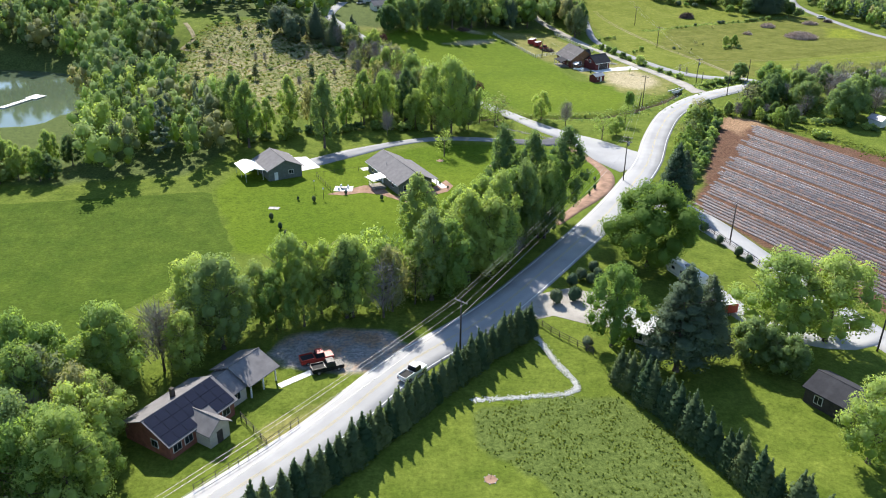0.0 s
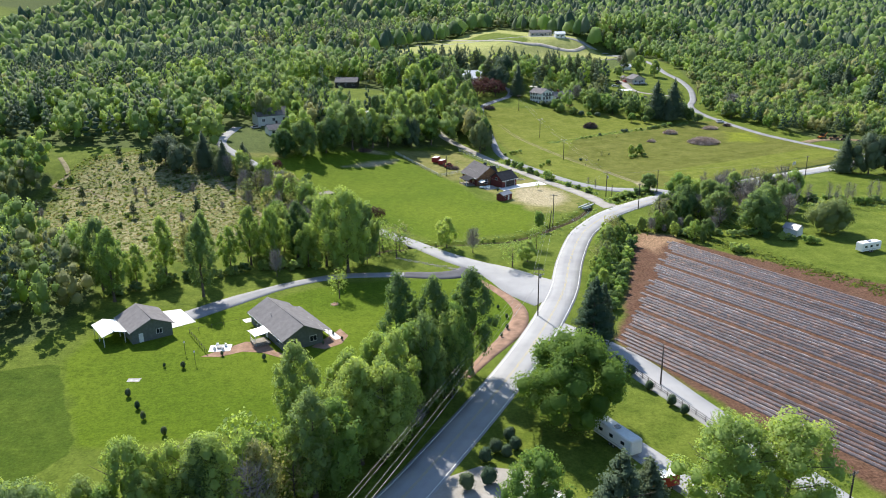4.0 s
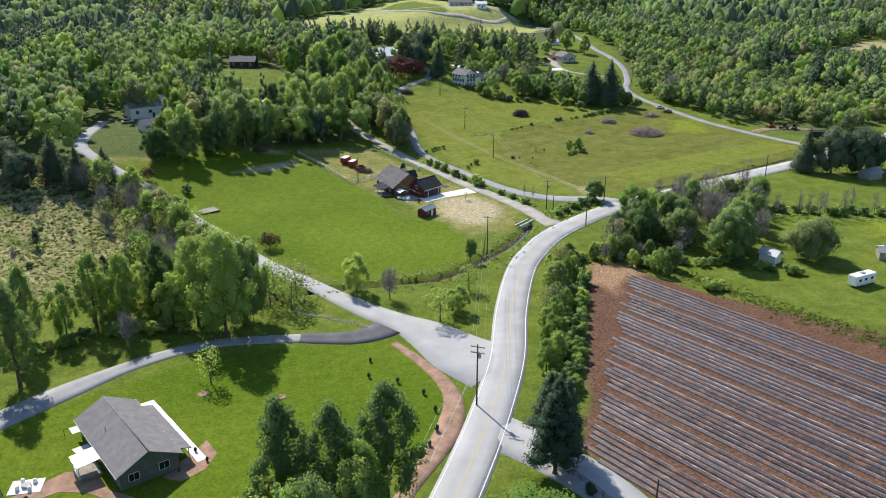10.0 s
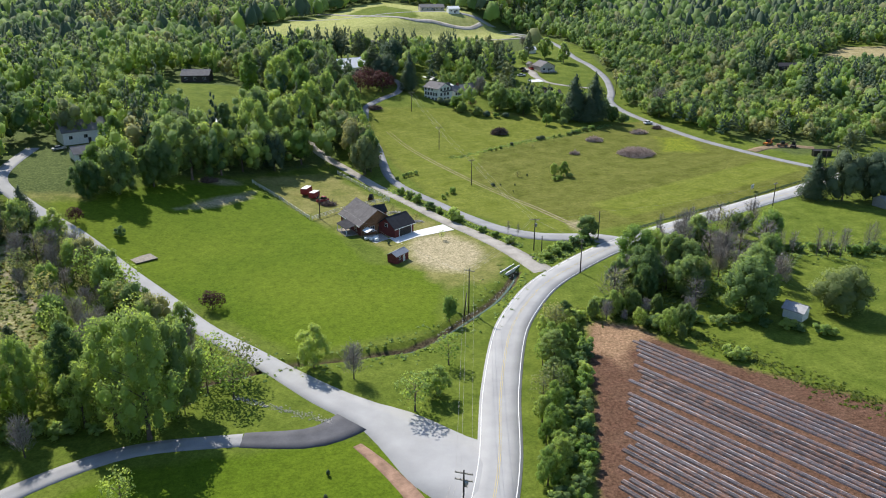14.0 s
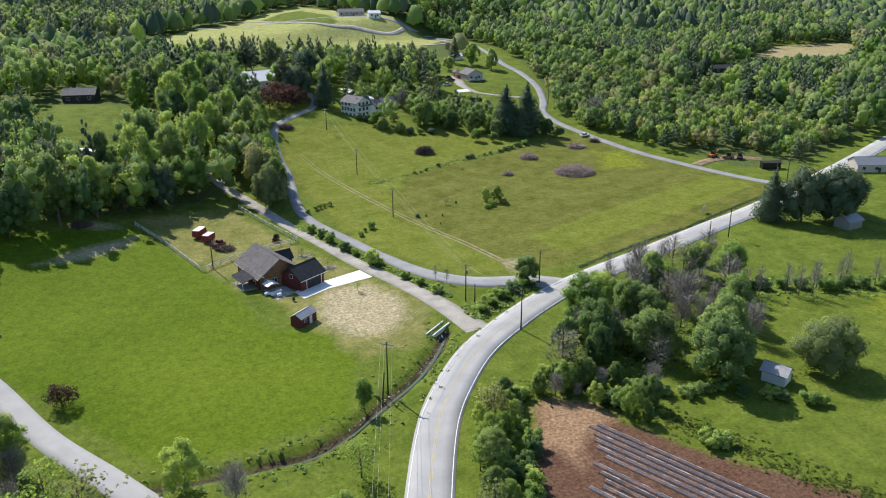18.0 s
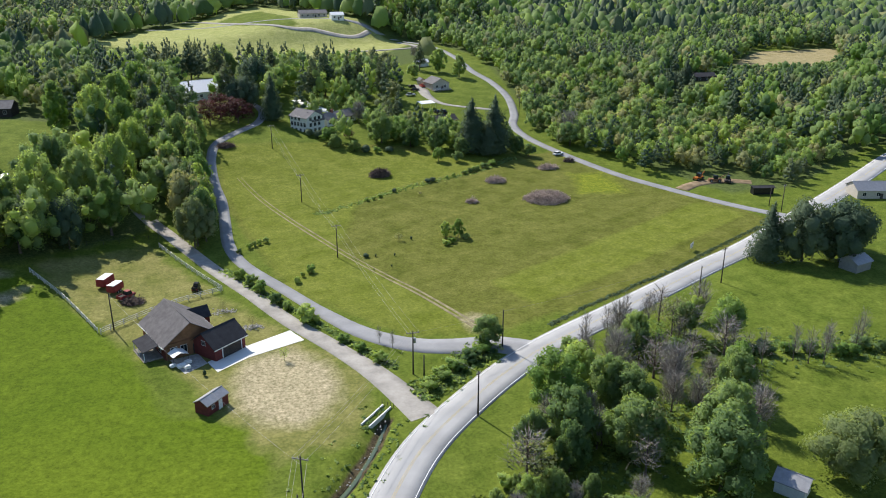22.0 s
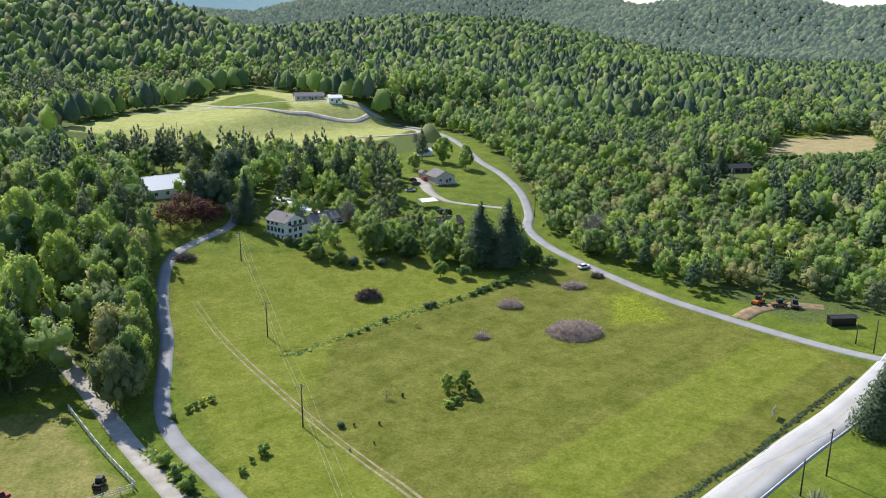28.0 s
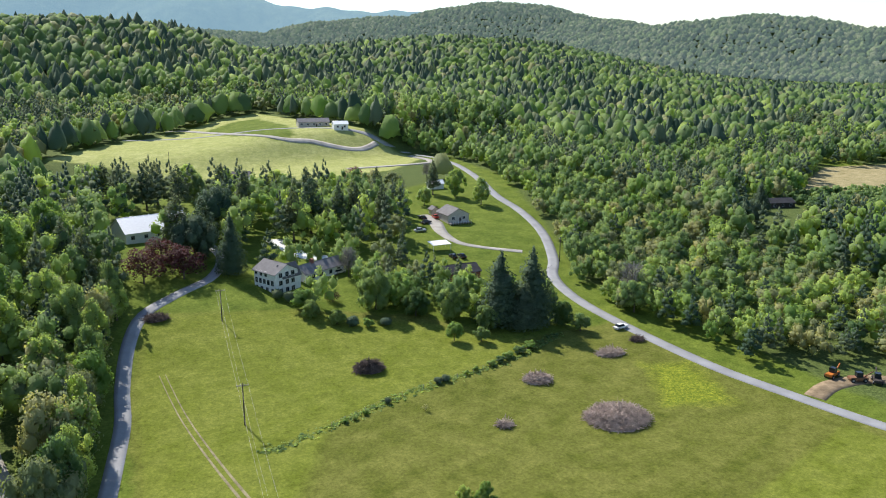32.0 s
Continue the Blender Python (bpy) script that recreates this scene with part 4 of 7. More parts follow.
def woods_of(poly, step, seed, h, r, n, size, label, pines=.15, pale=.1, fill=.62, level=2):
    """A wood of several kinds of tree; the evergreens stand in groups."""
    x, y = scatter(poly, step, seed)
    pick = np.random.default_rng(seed + 1).random(len(x))
    group = .5 + .5 * np.sin(x / 37 + 2 * np.sin(y / 61)) * np.sin(y / 43 + 1.3 * np.sin(x / 53))
    fir = pines * (.25 + 1.6 * group ** 2)
    for mask, lob, mat, hh, rr, nm in ((pick < fir, wood_pine, leaf_pine, h * 1.15, r * .78, "evergreen"),
                                       ((pick >= fir) & (pick < fir + pale), clump_lobes, leaf_pale, h * .9, r, "pale"),
                                       ((pick >= fir + pale) & (pick < .74), clump_lobes, leaf_green, h, r, "green"),
                                       ((pick >= .74), clump_lobes, leaf_bright, h * .95, r, "bright")):
        if mask.sum():
            wood("woodland", x[mask], y[mask], lob, hh, rr, n, size, mat, f"{nm} trees of {label}", seed + 7, spread=.3, fill=fill, level=level, point=.62 if nm == "evergreen" else .3)


EAST_NEAR = [(209, 480), (211, 452), (216, 430), (222, 408), (232, 404), (252, 404), (262, 380), (300, 396), (300, 480), (275, 600), (250, 640), (233, 560), (222, 510)]
EAST_FAR = [(300, 396), (330, 410), (470, 430), (520, 560), (480, 720), (250, 730), (250, 640), (275, 600), (300, 480)]
WEST_NEAR = [(20, 380), (50, 400), (66, 440), (70, 480), (62, 530), (-60, 530), (-60, 350), (-30, 352), (-20, 368)]
WEST_FAR = [(-60, 350), (-60, 530), (62, 530), (60, 620), (-60, 620), (-420, 700), (-420, 420), (-180, 380)]
woods_of(EAST_NEAR, 6.3, 31, 8.6, 4.4, 300, .5, "the dense young wood beside the lane", .18, .2, .7)
woods_of(EAST_FAR, 7.6, 37, 13, 5.2, 130, .62, "the dense wood beyond the lane", .36, .1, .8)
woods_of(WEST_NEAR, 7.4, 32, 17, 5.2, 460, .5, "the dense wood behind the houses", .4, .1, .68)
woods_of(WEST_FAR, 8.4, 38, 16, 5.4, 130, .7, "the deep wood up the slope", .34, .1, .8)
woods_of(WOODS["pond_side"], 7.2, 34, 16, 5, 460, .5, "the wood round the pond", .1, .12, .62)
EDGE_N = [(-60, 700), (10, 700), (40, 780), (90, 850), (150, 890), (215, 770), (240, 712), (262, 735), (330, 720), (310, 850), (230, 960), (110, 1000), (-40, 940), (-110, 800)]
woods_of(EDGE_N, 8.4, 47, 15, 5.4, 90, .9, "the wood round the hayfield", .35, .14, .8)
open_land.append(EDGE_N)
woods_of(WOODS["north"], 9.0, 33, 16, 6.2, 12, 1.3, "the wooded hillside across the valley", .4, .12, .86)
HILL = [(-330, 1150), (600, 1150), (700, 900), (520, 560), (470, 430), (640, 420), (1300, 1000), (1250, 1300), (1000, 1500), (600, 1620), (200, 1620), (120, 1400), (-300, 1350)]
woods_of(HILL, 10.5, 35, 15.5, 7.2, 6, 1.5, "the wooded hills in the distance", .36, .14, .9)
woods_of([(480, 720), (520, 560), (470, 430), (700, 900)], 9.5, 39, 14, 6, 60, 1.0, "the wood behind the straw field", .3, .1, .8)
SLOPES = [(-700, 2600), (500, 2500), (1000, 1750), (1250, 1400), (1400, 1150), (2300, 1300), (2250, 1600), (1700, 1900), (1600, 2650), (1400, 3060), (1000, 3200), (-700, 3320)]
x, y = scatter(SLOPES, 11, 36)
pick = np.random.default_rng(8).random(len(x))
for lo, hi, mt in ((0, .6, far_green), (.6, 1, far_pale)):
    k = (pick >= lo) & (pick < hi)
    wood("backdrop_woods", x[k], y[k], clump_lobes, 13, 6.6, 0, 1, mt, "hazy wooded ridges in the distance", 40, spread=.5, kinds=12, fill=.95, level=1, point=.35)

bx, by = scatter(FRONT_E, 5.5, 91, False)
far_off = np.all([np.hypot(bx - hx, by - hy) > hr for hx, hy, hr in CLEAR], 0)
wood("bushes", bx[far_off], by[far_off], clump_lobes, 4.5, 3.4, 90, .6, leaf_green, "low green bushes before the straw field", 92)

GROVE = [(110, 475), (135, 460), (165, 455), (185, 448), (192, 462), (180, 475), (160, 500), (130, 512), (112, 500)]
woods_of(GROVE, 7.5, 44, 10, 4.4, 460, .45, "the grove below the white house", .35, .15)
woods_of([(52, 398), (66, 400), (66, 450), (52, 470), (40, 430)], 7, 45, 16, 4.8, 560, .45, "the trees beside the gravel drive", .25, .2)
woods_of([(70, 520), (110, 510), (190, 520), (185, 545), (160, 640), (60, 640)], 8.5, 46, 16, 4.8, 360, .55, "the pines and broadleaf trees behind the houses", .8, .06)
woods_of([(-30, 340), (20, 375), (28, 384), (14, 400), (-40, 385), (-60, 350)], 7.5, 49, 16.5, 5, 560, .45, "the trees at the lawn's end", .2, .1)

# trees that stand singly
for kind, x, y, h, r in (
        ("oak", 41.5, 144, 17, 11.5), ("fresh", 28.5, 113.5, 15, 6), ("pine", 37.5, 106.5, 19, 6.2), ("pine", 42, 109, 16, 5.5), ("fresh", 57, 117, 16, 8.5), ("fresh", 65.5, 116, 16, 8.5), ("dense", 50.5, 109, 8, 4.6), ("dense", 55, 106, 7, 4.2),
        ("fresh", 58, 85, 13, 6), ("fresh", -47, 87, 11, 5), ("big", -43, 79, 8, 3.6), ("tall", 13, 164, 23, 5.2), ("tall", 19.5, 163, 22, 4.6), ("tall", 27, 167, 22, 5.4), ("big", 22, 157, 17, 5), ("tall", -5, 142, 20, 5), ("big", 8, 154, 15, 5), ("pine", 53.5, 172, 17, 4.6), ("pine", 56.5, 176, 14, 3.8),
        ("pine", 55, 180, 13, 4), ("fresh", 2, 230, 23, 7.6), ("big", -4, 236, 20, 6.6), ("tall", -34, 216, 20, 4.6), ("thin", 0, 211, 8, 3), ("small", 31, 248, 9, 4), ("bare", 38, 242, 9, 3.5),
        ("thin", 47, 228, 8, 4), ("small", 52, 232, 6, 3.5), ("thin", 57, 243, 7, 3), ("thin", 17, 246, 9, 4.5), ("thin", 12, 250, 9, 4), ("shrub", -14, 326, 3, 2), ("purple", 11, 280, 4.5, 3),
        ("big", 19, 384, 14, 6), ("small", 62, 262, 6, 2), ("shrub", 81, 330, 4, 3.2), ("small", 114, 306, 7, 3.5), ("fresh", 129, 371, 4.6, 2.0), ("fresh", 132.5, 370, 5.2, 2.2),
        ("small", 123, 285, 9, 4), ("dense", 126, 273, 10, 5.5), ("bare", 139, 277, 12, 5), ("small", 140, 290, 8, 3), ("bare", 132, 286, 12, 5), ("dense", 128, 250, 13, 7.5), ("dense", 134, 257, 13, 7), ("dense", 121, 262, 10, 5.5), ("dense", 112, 268, 11, 6), ("fresh", 114, 277, 13, 6.5), ("round", 150, 246, 10.5, 7),
        ("spruce", 204, 326, 16, 5.2), ("cedar", 212, 322, 17, 7.5), ("cedar", 221, 318, 17, 8), ("cedar", 229, 324, 14, 7), ("pale", 62, 386, 12, 6), ("pale", 64, 392, 11, 5), ("small", 64, 408, 13, 6),
        ("spruce", 101, 497, 19, 5), ("purple", 76, 491, 10, 6.2), ("purple", 87, 494, 10, 6.2), ("purple", 81, 501, 10, 6), ("cedar", 91, 509, 15, 7), ("spruce", 170, 451, 21, 7.5), ("spruce", 179, 450, 22, 7.5), ("spruce", 175, 446, 13, 5.5), ("dense", 138, 466, 12, 6.5), ("dense", 148, 460, 8, 5), ("dense", 157, 456, 9, 5), ("dense", 164, 447, 7, 4), ("bare", 217, 458, 15, 7), ("small", 213, 450, 9, 5), ("small", 190, 441, 5, 3.2), ("dense", 187, 446, 7, 3.5), ("dark_shrub", 112, 477, 3, 2), ("dark_shrub", 115, 474, 3.4, 2.2), ("dense", 119, 463, 5, 3.2), ("dense", 125, 458, 4, 2.8), ("dark_shrub", 129, 456, 3, 2.2), ("shrub", 133, 455, 2.4, 2), ("dark_shrub", 138, 455, 2.4, 2),
        ("small", 148, 472, 8, 5), ("small", 118, 469, 6, 4), ("big", 62, 446, 20, 6), ("pale", 61, 404, 16, 6), ("pine", 86, 515, 20, 7), ("pine", 94, 518, 18, 6), ("bare", 136, 492, 11, 5),
        ("fresh", 48, 440, 20, 7), ("fresh", 56, 453, 20, 7), ("fresh", 40, 428, 17, 7), ("fresh", 58, 428, 17, 6), ("spruce", 341, 547, 14, 5), ("cedar", 330, 562, 13, 6), ("cedar", 318, 525, 11, 5),
        ("pine", 125, 530, 20, 5), ("pine", 133, 541, 21, 5.5), ("pine", 142, 534, 20, 5), ("pine", 150, 545, 20, 5.5), ("pine", 160, 540, 19, 5), ("pine", 104, 577, 19, 5.5), ("pine", 88, 580, 19, 5.5), ("pine", 76, 586, 19, 5.5), ("pine", 66, 590, 18, 5.5), ("pine", 112, 562, 19, 5), ("fresh", 128, 600, 15, 8), ("fresh", 92, 612, 15, 7), ("pine", 52, 470, 19, 5), ("pine", 62, 480, 20, 5.5), ("pine", 56, 490, 19, 5)):
    plant(kind, x, y, h, r)
for kind, x, y, h, r in (
        # beside the west road and round the white house
        ("tall", 6, 261, 11, 3.6), ("pale", 0, 269, 10, 4), ("small", -5, 278, 9, 3.8), ("thin", -8, 286, 11, 4.4), ("big", -13, 294, 11, 4.2), ("pale", -19, 303, 10, 4), ("thin", -23, 311, 10, 4), ("tall", -28, 318, 11, 3.6), ("small", -10, 282, 8, 3.6),
        ("spruce", -45, 325, 13, 4.6), ("spruce", -53, 331, 14, 5), ("cedar", -61, 327, 11, 5.4), ("spruce", -38, 330, 11, 4), ("cedar", -68, 334, 12, 6), ("dense", -25, 350, 11, 5.5), ("dense", -17, 354, 14, 7), ("dense", -8, 362, 13, 6.5), ("tall", 3, 371, 20, 5.5), ("tall", 12, 378, 18, 5), ("big", -24, 362, 12, 5), ("purple", -26, 333, 4.5, 2.4),
        # between the pines and the hayfield
        ("cedar", 99, 533, 19, 7.5), ("pine", 60, 600, 18, 5), ("pine", 80, 598, 18, 5), ("fresh", 108, 608, 14, 7), ("fresh", 150, 600, 13, 7), ("big", 165, 610, 12, 5), ("pale", 185, 615, 9, 5), ("purple", 172, 640, 8, 5), ("pine", 200, 600, 16, 4), ("fresh", 208, 592, 13, 6), ("small", 190, 582, 8, 4), ("big", 214, 575, 12, 5), ("pine", 140, 590, 18, 5), ("pine", 170, 587, 17, 5), ("bare", 210, 640, 9, 4), ("dense", 96, 600, 12, 5), ("small", 120, 625, 7, 4),
        # tall trees that stand out of the western wood
        ("fresh", 24, 398, 22, 7.5), ("big", 34, 408, 21, 7), ("fresh", 42, 418, 23, 7), ("big", 26, 420, 20, 7), ("tall", 14, 396, 20, 5.5), ("big", 46, 452, 22, 7.5), ("fresh", 36, 462, 22, 7.5), ("big", 44, 478, 22, 8), ("fresh", 52, 500, 22, 8), ("big", 34, 500, 20, 7), ("tall", 24, 470, 20, 5.5), ("cedar", -2, 404, 13, 6), ("cedar", -14, 396, 12, 5.5), ("big", -22, 388, 14, 6), ("fresh", -28, 430, 16, 6.5), ("big", -44, 440, 17, 7), ("cedar", 30, 388, 14, 5), ("tall", 40, 398, 17, 4.6),
        # along the main road
        ("tall", -2, 129, 18, 4.8), ("tall", 5, 137, 19, 5), ("tall", 11, 144, 20, 5), ("big", 17, 152, 19, 5), ("tall", 23, 160, 18, 4.6), ("pale", -9, 124.5, 13, 4), ("tall", -17, 122, 15, 4.2), ("big", -24, 119, 12, 4.2), ("fresh", -40, 104, 11, 4.6), ("fresh", -50, 96, 10, 4.6), ("pale", -53, 88, 10, 4.6), ("bare", -48, 104, 11, 4), ("fresh", -58, 80, 9, 4.5), ("big", -52, 76, 9, 4), ("big", -62, 70, 9, 4.4)):
    plant(kind, x, y, h, r)
for seed, poly, step, kinds, hs in (
        (41, [(-85, 62), (-45, 72), (-45, 100), (-28, 118), (-8, 122), (5, 133), (26, 156), (14, 166), (-6, 142), (-22, 125), (-32, 121), (-44, 113), (-54, 102), (-60, 90), (-85, 84)], 4.6, ("big", "fresh", "pale", "bare", "fresh", "small", "fresh", "thin"), (8, 17)),
        (42, [(61, 196), (66, 205), (80, 238), (88, 254), (82, 258), (70, 225), (60, 202)], 2.9, ("small", "tall", "small", "thin", "fresh"), (4, 8)),
        (50, [(97, 262), (90, 255), (100, 252), (108, 240), (116, 229), (126, 214), (132, 216), (120, 236), (112, 250), (106, 264)], 3.6, ("small", "shrub", "shrub", "bare", "dense", "shrub"), (3, 6.5)),
        (43, [(98, 262), (112, 250), (128, 246), (150, 264), (160, 285), (172, 300), (160, 306), (122, 292), (108, 276)], 6.6, ("small", "bare", "poplar", "thin", "dense", "bare", "poplar"), (6, 11)),
        (47, [(100, 235), (128, 215), (150, 190), (165, 195), (140, 225), (112, 245)], 7, ("small", "shrub", "shrub"), (3, 6)),
        (48, [(-30, 235), (20, 232), (18, 244), (-10, 262), (-30, 300), (-50, 300), (-40, 262)], 8, ("big", "thin", "small", "bare"), (7, 11))):
    rr = random.Random(seed)
    for x, y in zip(*scatter(poly, step, seed)):
        h = rr.uniform(*hs)
        k = rr.choice(kinds)
        plant(k, x, y, h if k != "shrub" else 2.5, h * rr.uniform(.33, .45) if k not in ("pine",) else h * .25)
for x, y in zip(*scatter([(10, 258), (-2, 280), (-22, 312), (-34, 332), (-46, 322), (-32, 296), (-24, 272), (-10, 248)], 5.0, 51, False)):
    if near_line(WEST, x, y) > 4.5:
        k = random.choice(("thin", "bare", "small", "bare", "shrub", "thin", "poplar"))
        h = random.uniform(5, 11)
        plant(k, x, y, h if k != "shrub" else 2.2, h * .36 if k != "shrub" else 2.0)
for kind, x, y, h, r in (
        ("tall", -55, 214, 19, 4.6), ("big", -60, 222, 19, 5.4), ("small", -52, 224, 11, 3.8), ("tall", -46, 230, 17, 4), ("pale", -41, 236, 13, 3.8), ("tall", -36, 231, 18, 3.8), ("small", -30, 235, 12, 3.8), ("tall", -25, 239, 17, 4.2), ("big", -19, 240, 16, 4.6),
        ("bare", -17, 229, 9, 3), ("tall", -12, 243, 17, 4.4), ("small", -9, 236, 12, 4), ("pale", -24, 246, 9, 3.6), ("small", -46, 222, 7, 3.2), ("dense", 6, 236, 18, 6), ("thin", 11, 243, 9, 3.6), ("small", -63, 234, 10, 4), ("big", -70, 238, 13, 5)):
    plant(kind, x, y, h, r)
rows_of("shrub", [(-58, 218), (-48, 222), (-40, 228), (-30, 231), (-20, 234), (-10, 234), (0, 234)], 2.6, 2.6, 2.0, 1.4)
for k, (x, y) in enumerate(spline([(64, 384), (65.5, 396), (66.5, 412), (67, 428), (66.5, 444), (68, 458), (70, 472)], 4.6)):
    plant(("pale", "small", "big", "dense", "thin", "fresh", "cedar")[k % 7], x - random.uniform(0, 3), y, random.uniform(9, 16), random.uniform(3.6, 5))
rows_of("hedge", [(15, 117), (7, 108.5), (0, 99.5), (-6, 91), (-13, 82), (-21, 73), (-34, 57)], 1.9, 6.6, 1.75, .15, "hedge along the road")
rows_of("hedge", [(28, 103), (33, 94), (38, 84), (43, 74), (52, 56)], 1.45, 7.2, 1.75, .35, "hedge across the lawns")
rows_of("shrub", [(61, 195), (67, 207), (75, 227), (82, 243), (90, 257)], 2.2, 2.4, 1.9, .9)
rows_of("shrub", [(64, 194), (70, 206), (78, 226), (85, 242)], 2.6, 3.0, 2.0, 1.0)
rows_of("shrub", [(99, 262), (112, 250), (128, 244), (140, 236)], 3.0, 2.2, 2.0, 1.2)
for x, y in zip(*scatter([(-175, 172), (-95, 184), (-97, 198), (-175, 194)], 5.5, 53, False)):
    plant(random.choice(("small", "big", "fresh")), x, y, random.uniform(6, 10), random.uniform(2.8, 4))


def clumps(name, x, y, size, high, mat, label, seed):
    """Low tufts of weeds and grass, each a few crossed blades, in one mesh."""
    rng = np.random.default_rng(seed)
    n, k = len(x), 5
    a = rng.uniform(0, 6.28, (n, k))
    s = size * rng.uniform(.5, 1.4, (n, 1)) * rng.uniform(.6, 1.2, (n, k))
    h = high * rng.uniform(.5, 1.4, (n, 1)) * rng.uniform(.5, 1.2, (n, k))
    cx, cy = x[:, None] + rng.normal(0, size * .35, (n, k)), y[:, None] + rng.normal(0, size * .35, (n, k))
    cz = land(x, y)[:, None] - .05
    ux, uy, lx, ly = np.cos(a) * s * .5, np.sin(a) * s * .5, -np.sin(a) * s * .4, np.cos(a) * s * .4
    V = np.stack([np.stack([cx - ux, cy - uy, cz + 0 * h], -1), np.stack([cx + ux, cy + uy, cz + 0 * h], -1),
                  np.stack([cx + ux * .7 + lx, cy + uy * .7 + ly, cz + h], -1), np.stack([cx - ux * .7 + lx, cy - uy * .7 + ly, cz + h * .9], -1)], 2).reshape(-1, 3)
    N = np.repeat(np.stack([np.cos(a) * .4, np.sin(a) * .4, np.ones_like(a)], -1).reshape(-1, 3), 4, 0)
    me = np_mesh(name, V, np.arange(len(V)).reshape(-1, 4), mat, np.repeat(rng.random(n), 4 * k), normals=N / np.linalg.norm(N, axis=1)[:, None])
    tagged(new(name, me), label, "undergrowth", kind="stuff")


def along(line, width, count, seed, gap=0.0):
    """Points strewn beside a line, no nearer than gap."""
    rng = np.random.default_rng(seed)
    p = spline(line, 1.0)
    q = p[rng.integers(0, len(p), count)] + rng.normal(0, width, (count, 2))
    return q[near_line(line, q[:, 0], q[:, 1]) >= gap].T


weed_dry = foliage("weed_dry", (0.15, 0.14, 0.055), (0.28, 0.245, 0.11), 0.35, 0.3)
sx, sy = scatter(SCRUB, 1.25, 60, False)
keep = near_line(WEST, sx, sy) > 5
dry = np.random.default_rng(3).random(len(sx)) < .5
clumps("scrub_grass", sx[keep & dry], sy[keep & dry], .6, .25, weed_dry, "dry tan grass over the scrub slope", 61)
clumps("scrub_weeds", sx[keep & ~dry], sy[keep & ~dry], .8, .4, leaf_grass, "low green weeds over the scrub slope", 62)
clumps("bank_weeds", *along(CREEK, 2.6, 700, 63, 2.0), .5, .32, leaf_green, "tall weeds along the stream banks", 63)
clumps("ditch_weeds", *along([(131, 310.5), (144, 316.5), (157, 321.5), (163, 324), (176, 328.5), (194, 337), (221, 348.5)], .3, 900, 64), .5, .25, leaf_pine, "dark weeds along the roadside ditch", 64)
clumps("fence_weeds", *along([(99, 401), (113, 407), (131, 416), (142, 420), (156, 425), (172, 433), (182, 440)], .8, 700, 65), .5, .28, leaf_green, "uncut weeds along the old wire fence", 65)
clumps("field_weeds", *along([(90, 257), (97, 257), (105, 251), (112, 240), (126, 214), (140, 190)], 2.0, 1300, 66), .45, .3, leaf_grass, "rough weeds round the edge of the ploughed field", 66)
clumps("camp_weeds", *along([(112, 262), (140, 270), (160, 284), (200, 274), (230, 268)], 4, 1800, 67), .6, .35, leaf_green, "rough weeds in the hollow behind the trees", 67)
clumps("verge_weeds", *along([(96, 293), (104, 299), (113, 305)], 1.6, 600, 68), .6, .5, leaf_green, "dense weeds between the drives", 68)
clumps("drive_weeds", *along([(67, 366), (74, 349), (80, 335), (87, 318), (93, 304)], .6, 800, 69), .5, .35, leaf_green, "weeds between the gravel drive and the lane", 69)
rng = np.random.default_rng(9)
tx, ty = scatter(ROUGH, .4, 90, False)
tx, ty = tx + rng.normal(0, .35, len(tx)), ty + rng.normal(0, .35, len(ty))
thin_ = rng.random(len(tx)) < .45 + .5 * np.sin(tx * .9 + 2 * np.sin(ty * .7)) * np.sin(ty * .8)
tx, ty = tx[thin_], ty[thin_]
tuft = np.array([(-.5, 0, 0), (.5, .1, 0), (.45, .3, .9), (-.4, .25, .8), (0, -.5, 0), (.1, .5, 0), (-.2, .4, .9), (-.25, -.4, .75)], float)
s_ = rng.uniform(.1, .3, (len(tx), 1, 1))
a_ = rng.uniform(0, 6.28, len(tx))
tv = tuft[None] * s_
tv = np.stack([tv[..., 0] * np.cos(a_)[:, None] - tv[..., 1] * np.sin(a_)[:, None] + tx[:, None], tv[..., 0] * np.sin(a_)[:, None] + tv[..., 1] * np.cos(a_)[:, None] + ty[:, None], tv[..., 2] + land(tx, ty)[:, None]], -1).reshape(-1, 3)
tq = (np.array([(0, 1, 2, 3), (4, 5, 6, 7)])[None] + 8 * np.arange(len(tx))[:, None, None]).reshape(-1, 4)
tagged(new("tall_grass", np_mesh("tall_grass", tv, tq, leaf_grass, np.repeat(rng.random(len(tx)), 8))), "uneven tufts of tall meadow grass", "grass", kind="stuff")


# ---- houses ----
roof_grey = plain("roof_grey", (0.20, 0.19, 0.19), 0.95, vary=.15, scale=.8, fine=8)
roof_brown = plain("roof_brown", (0.15, 0.14, 0.14), 0.95, vary=.18, scale=.8, fine=8)
roof_dark = plain("roof_dark", (0.05, 0.05, 0.055), 0.9, vary=.2, scale=.8, fine=8)
roof_white = plain("roof_white", (0.78, 0.78, 0.78), 0.45, 0.2, vary=.06)
wall_grey = plain("wall_grey", (0.14, 0.155, 0.14), 0.85)
wall_red = plain("wall_red", (0.14, 0.032, 0.028), 0.8)
wall_white = plain("wall_white", (0.72, 0.72, 0.69), 0.7, vary=.08)
wall_tan = plain("wall_tan", (0.45, 0.41, 0.35), 0.8, vary=.1)
wall_brick = plain("wall_brick", (0.26, 0.10, 0.07), 0.85, vary=.25, fine=10)
timber = plain("timber", (0.26, 0.13, 0.065), 0.75, vary=.3, scale=.6)
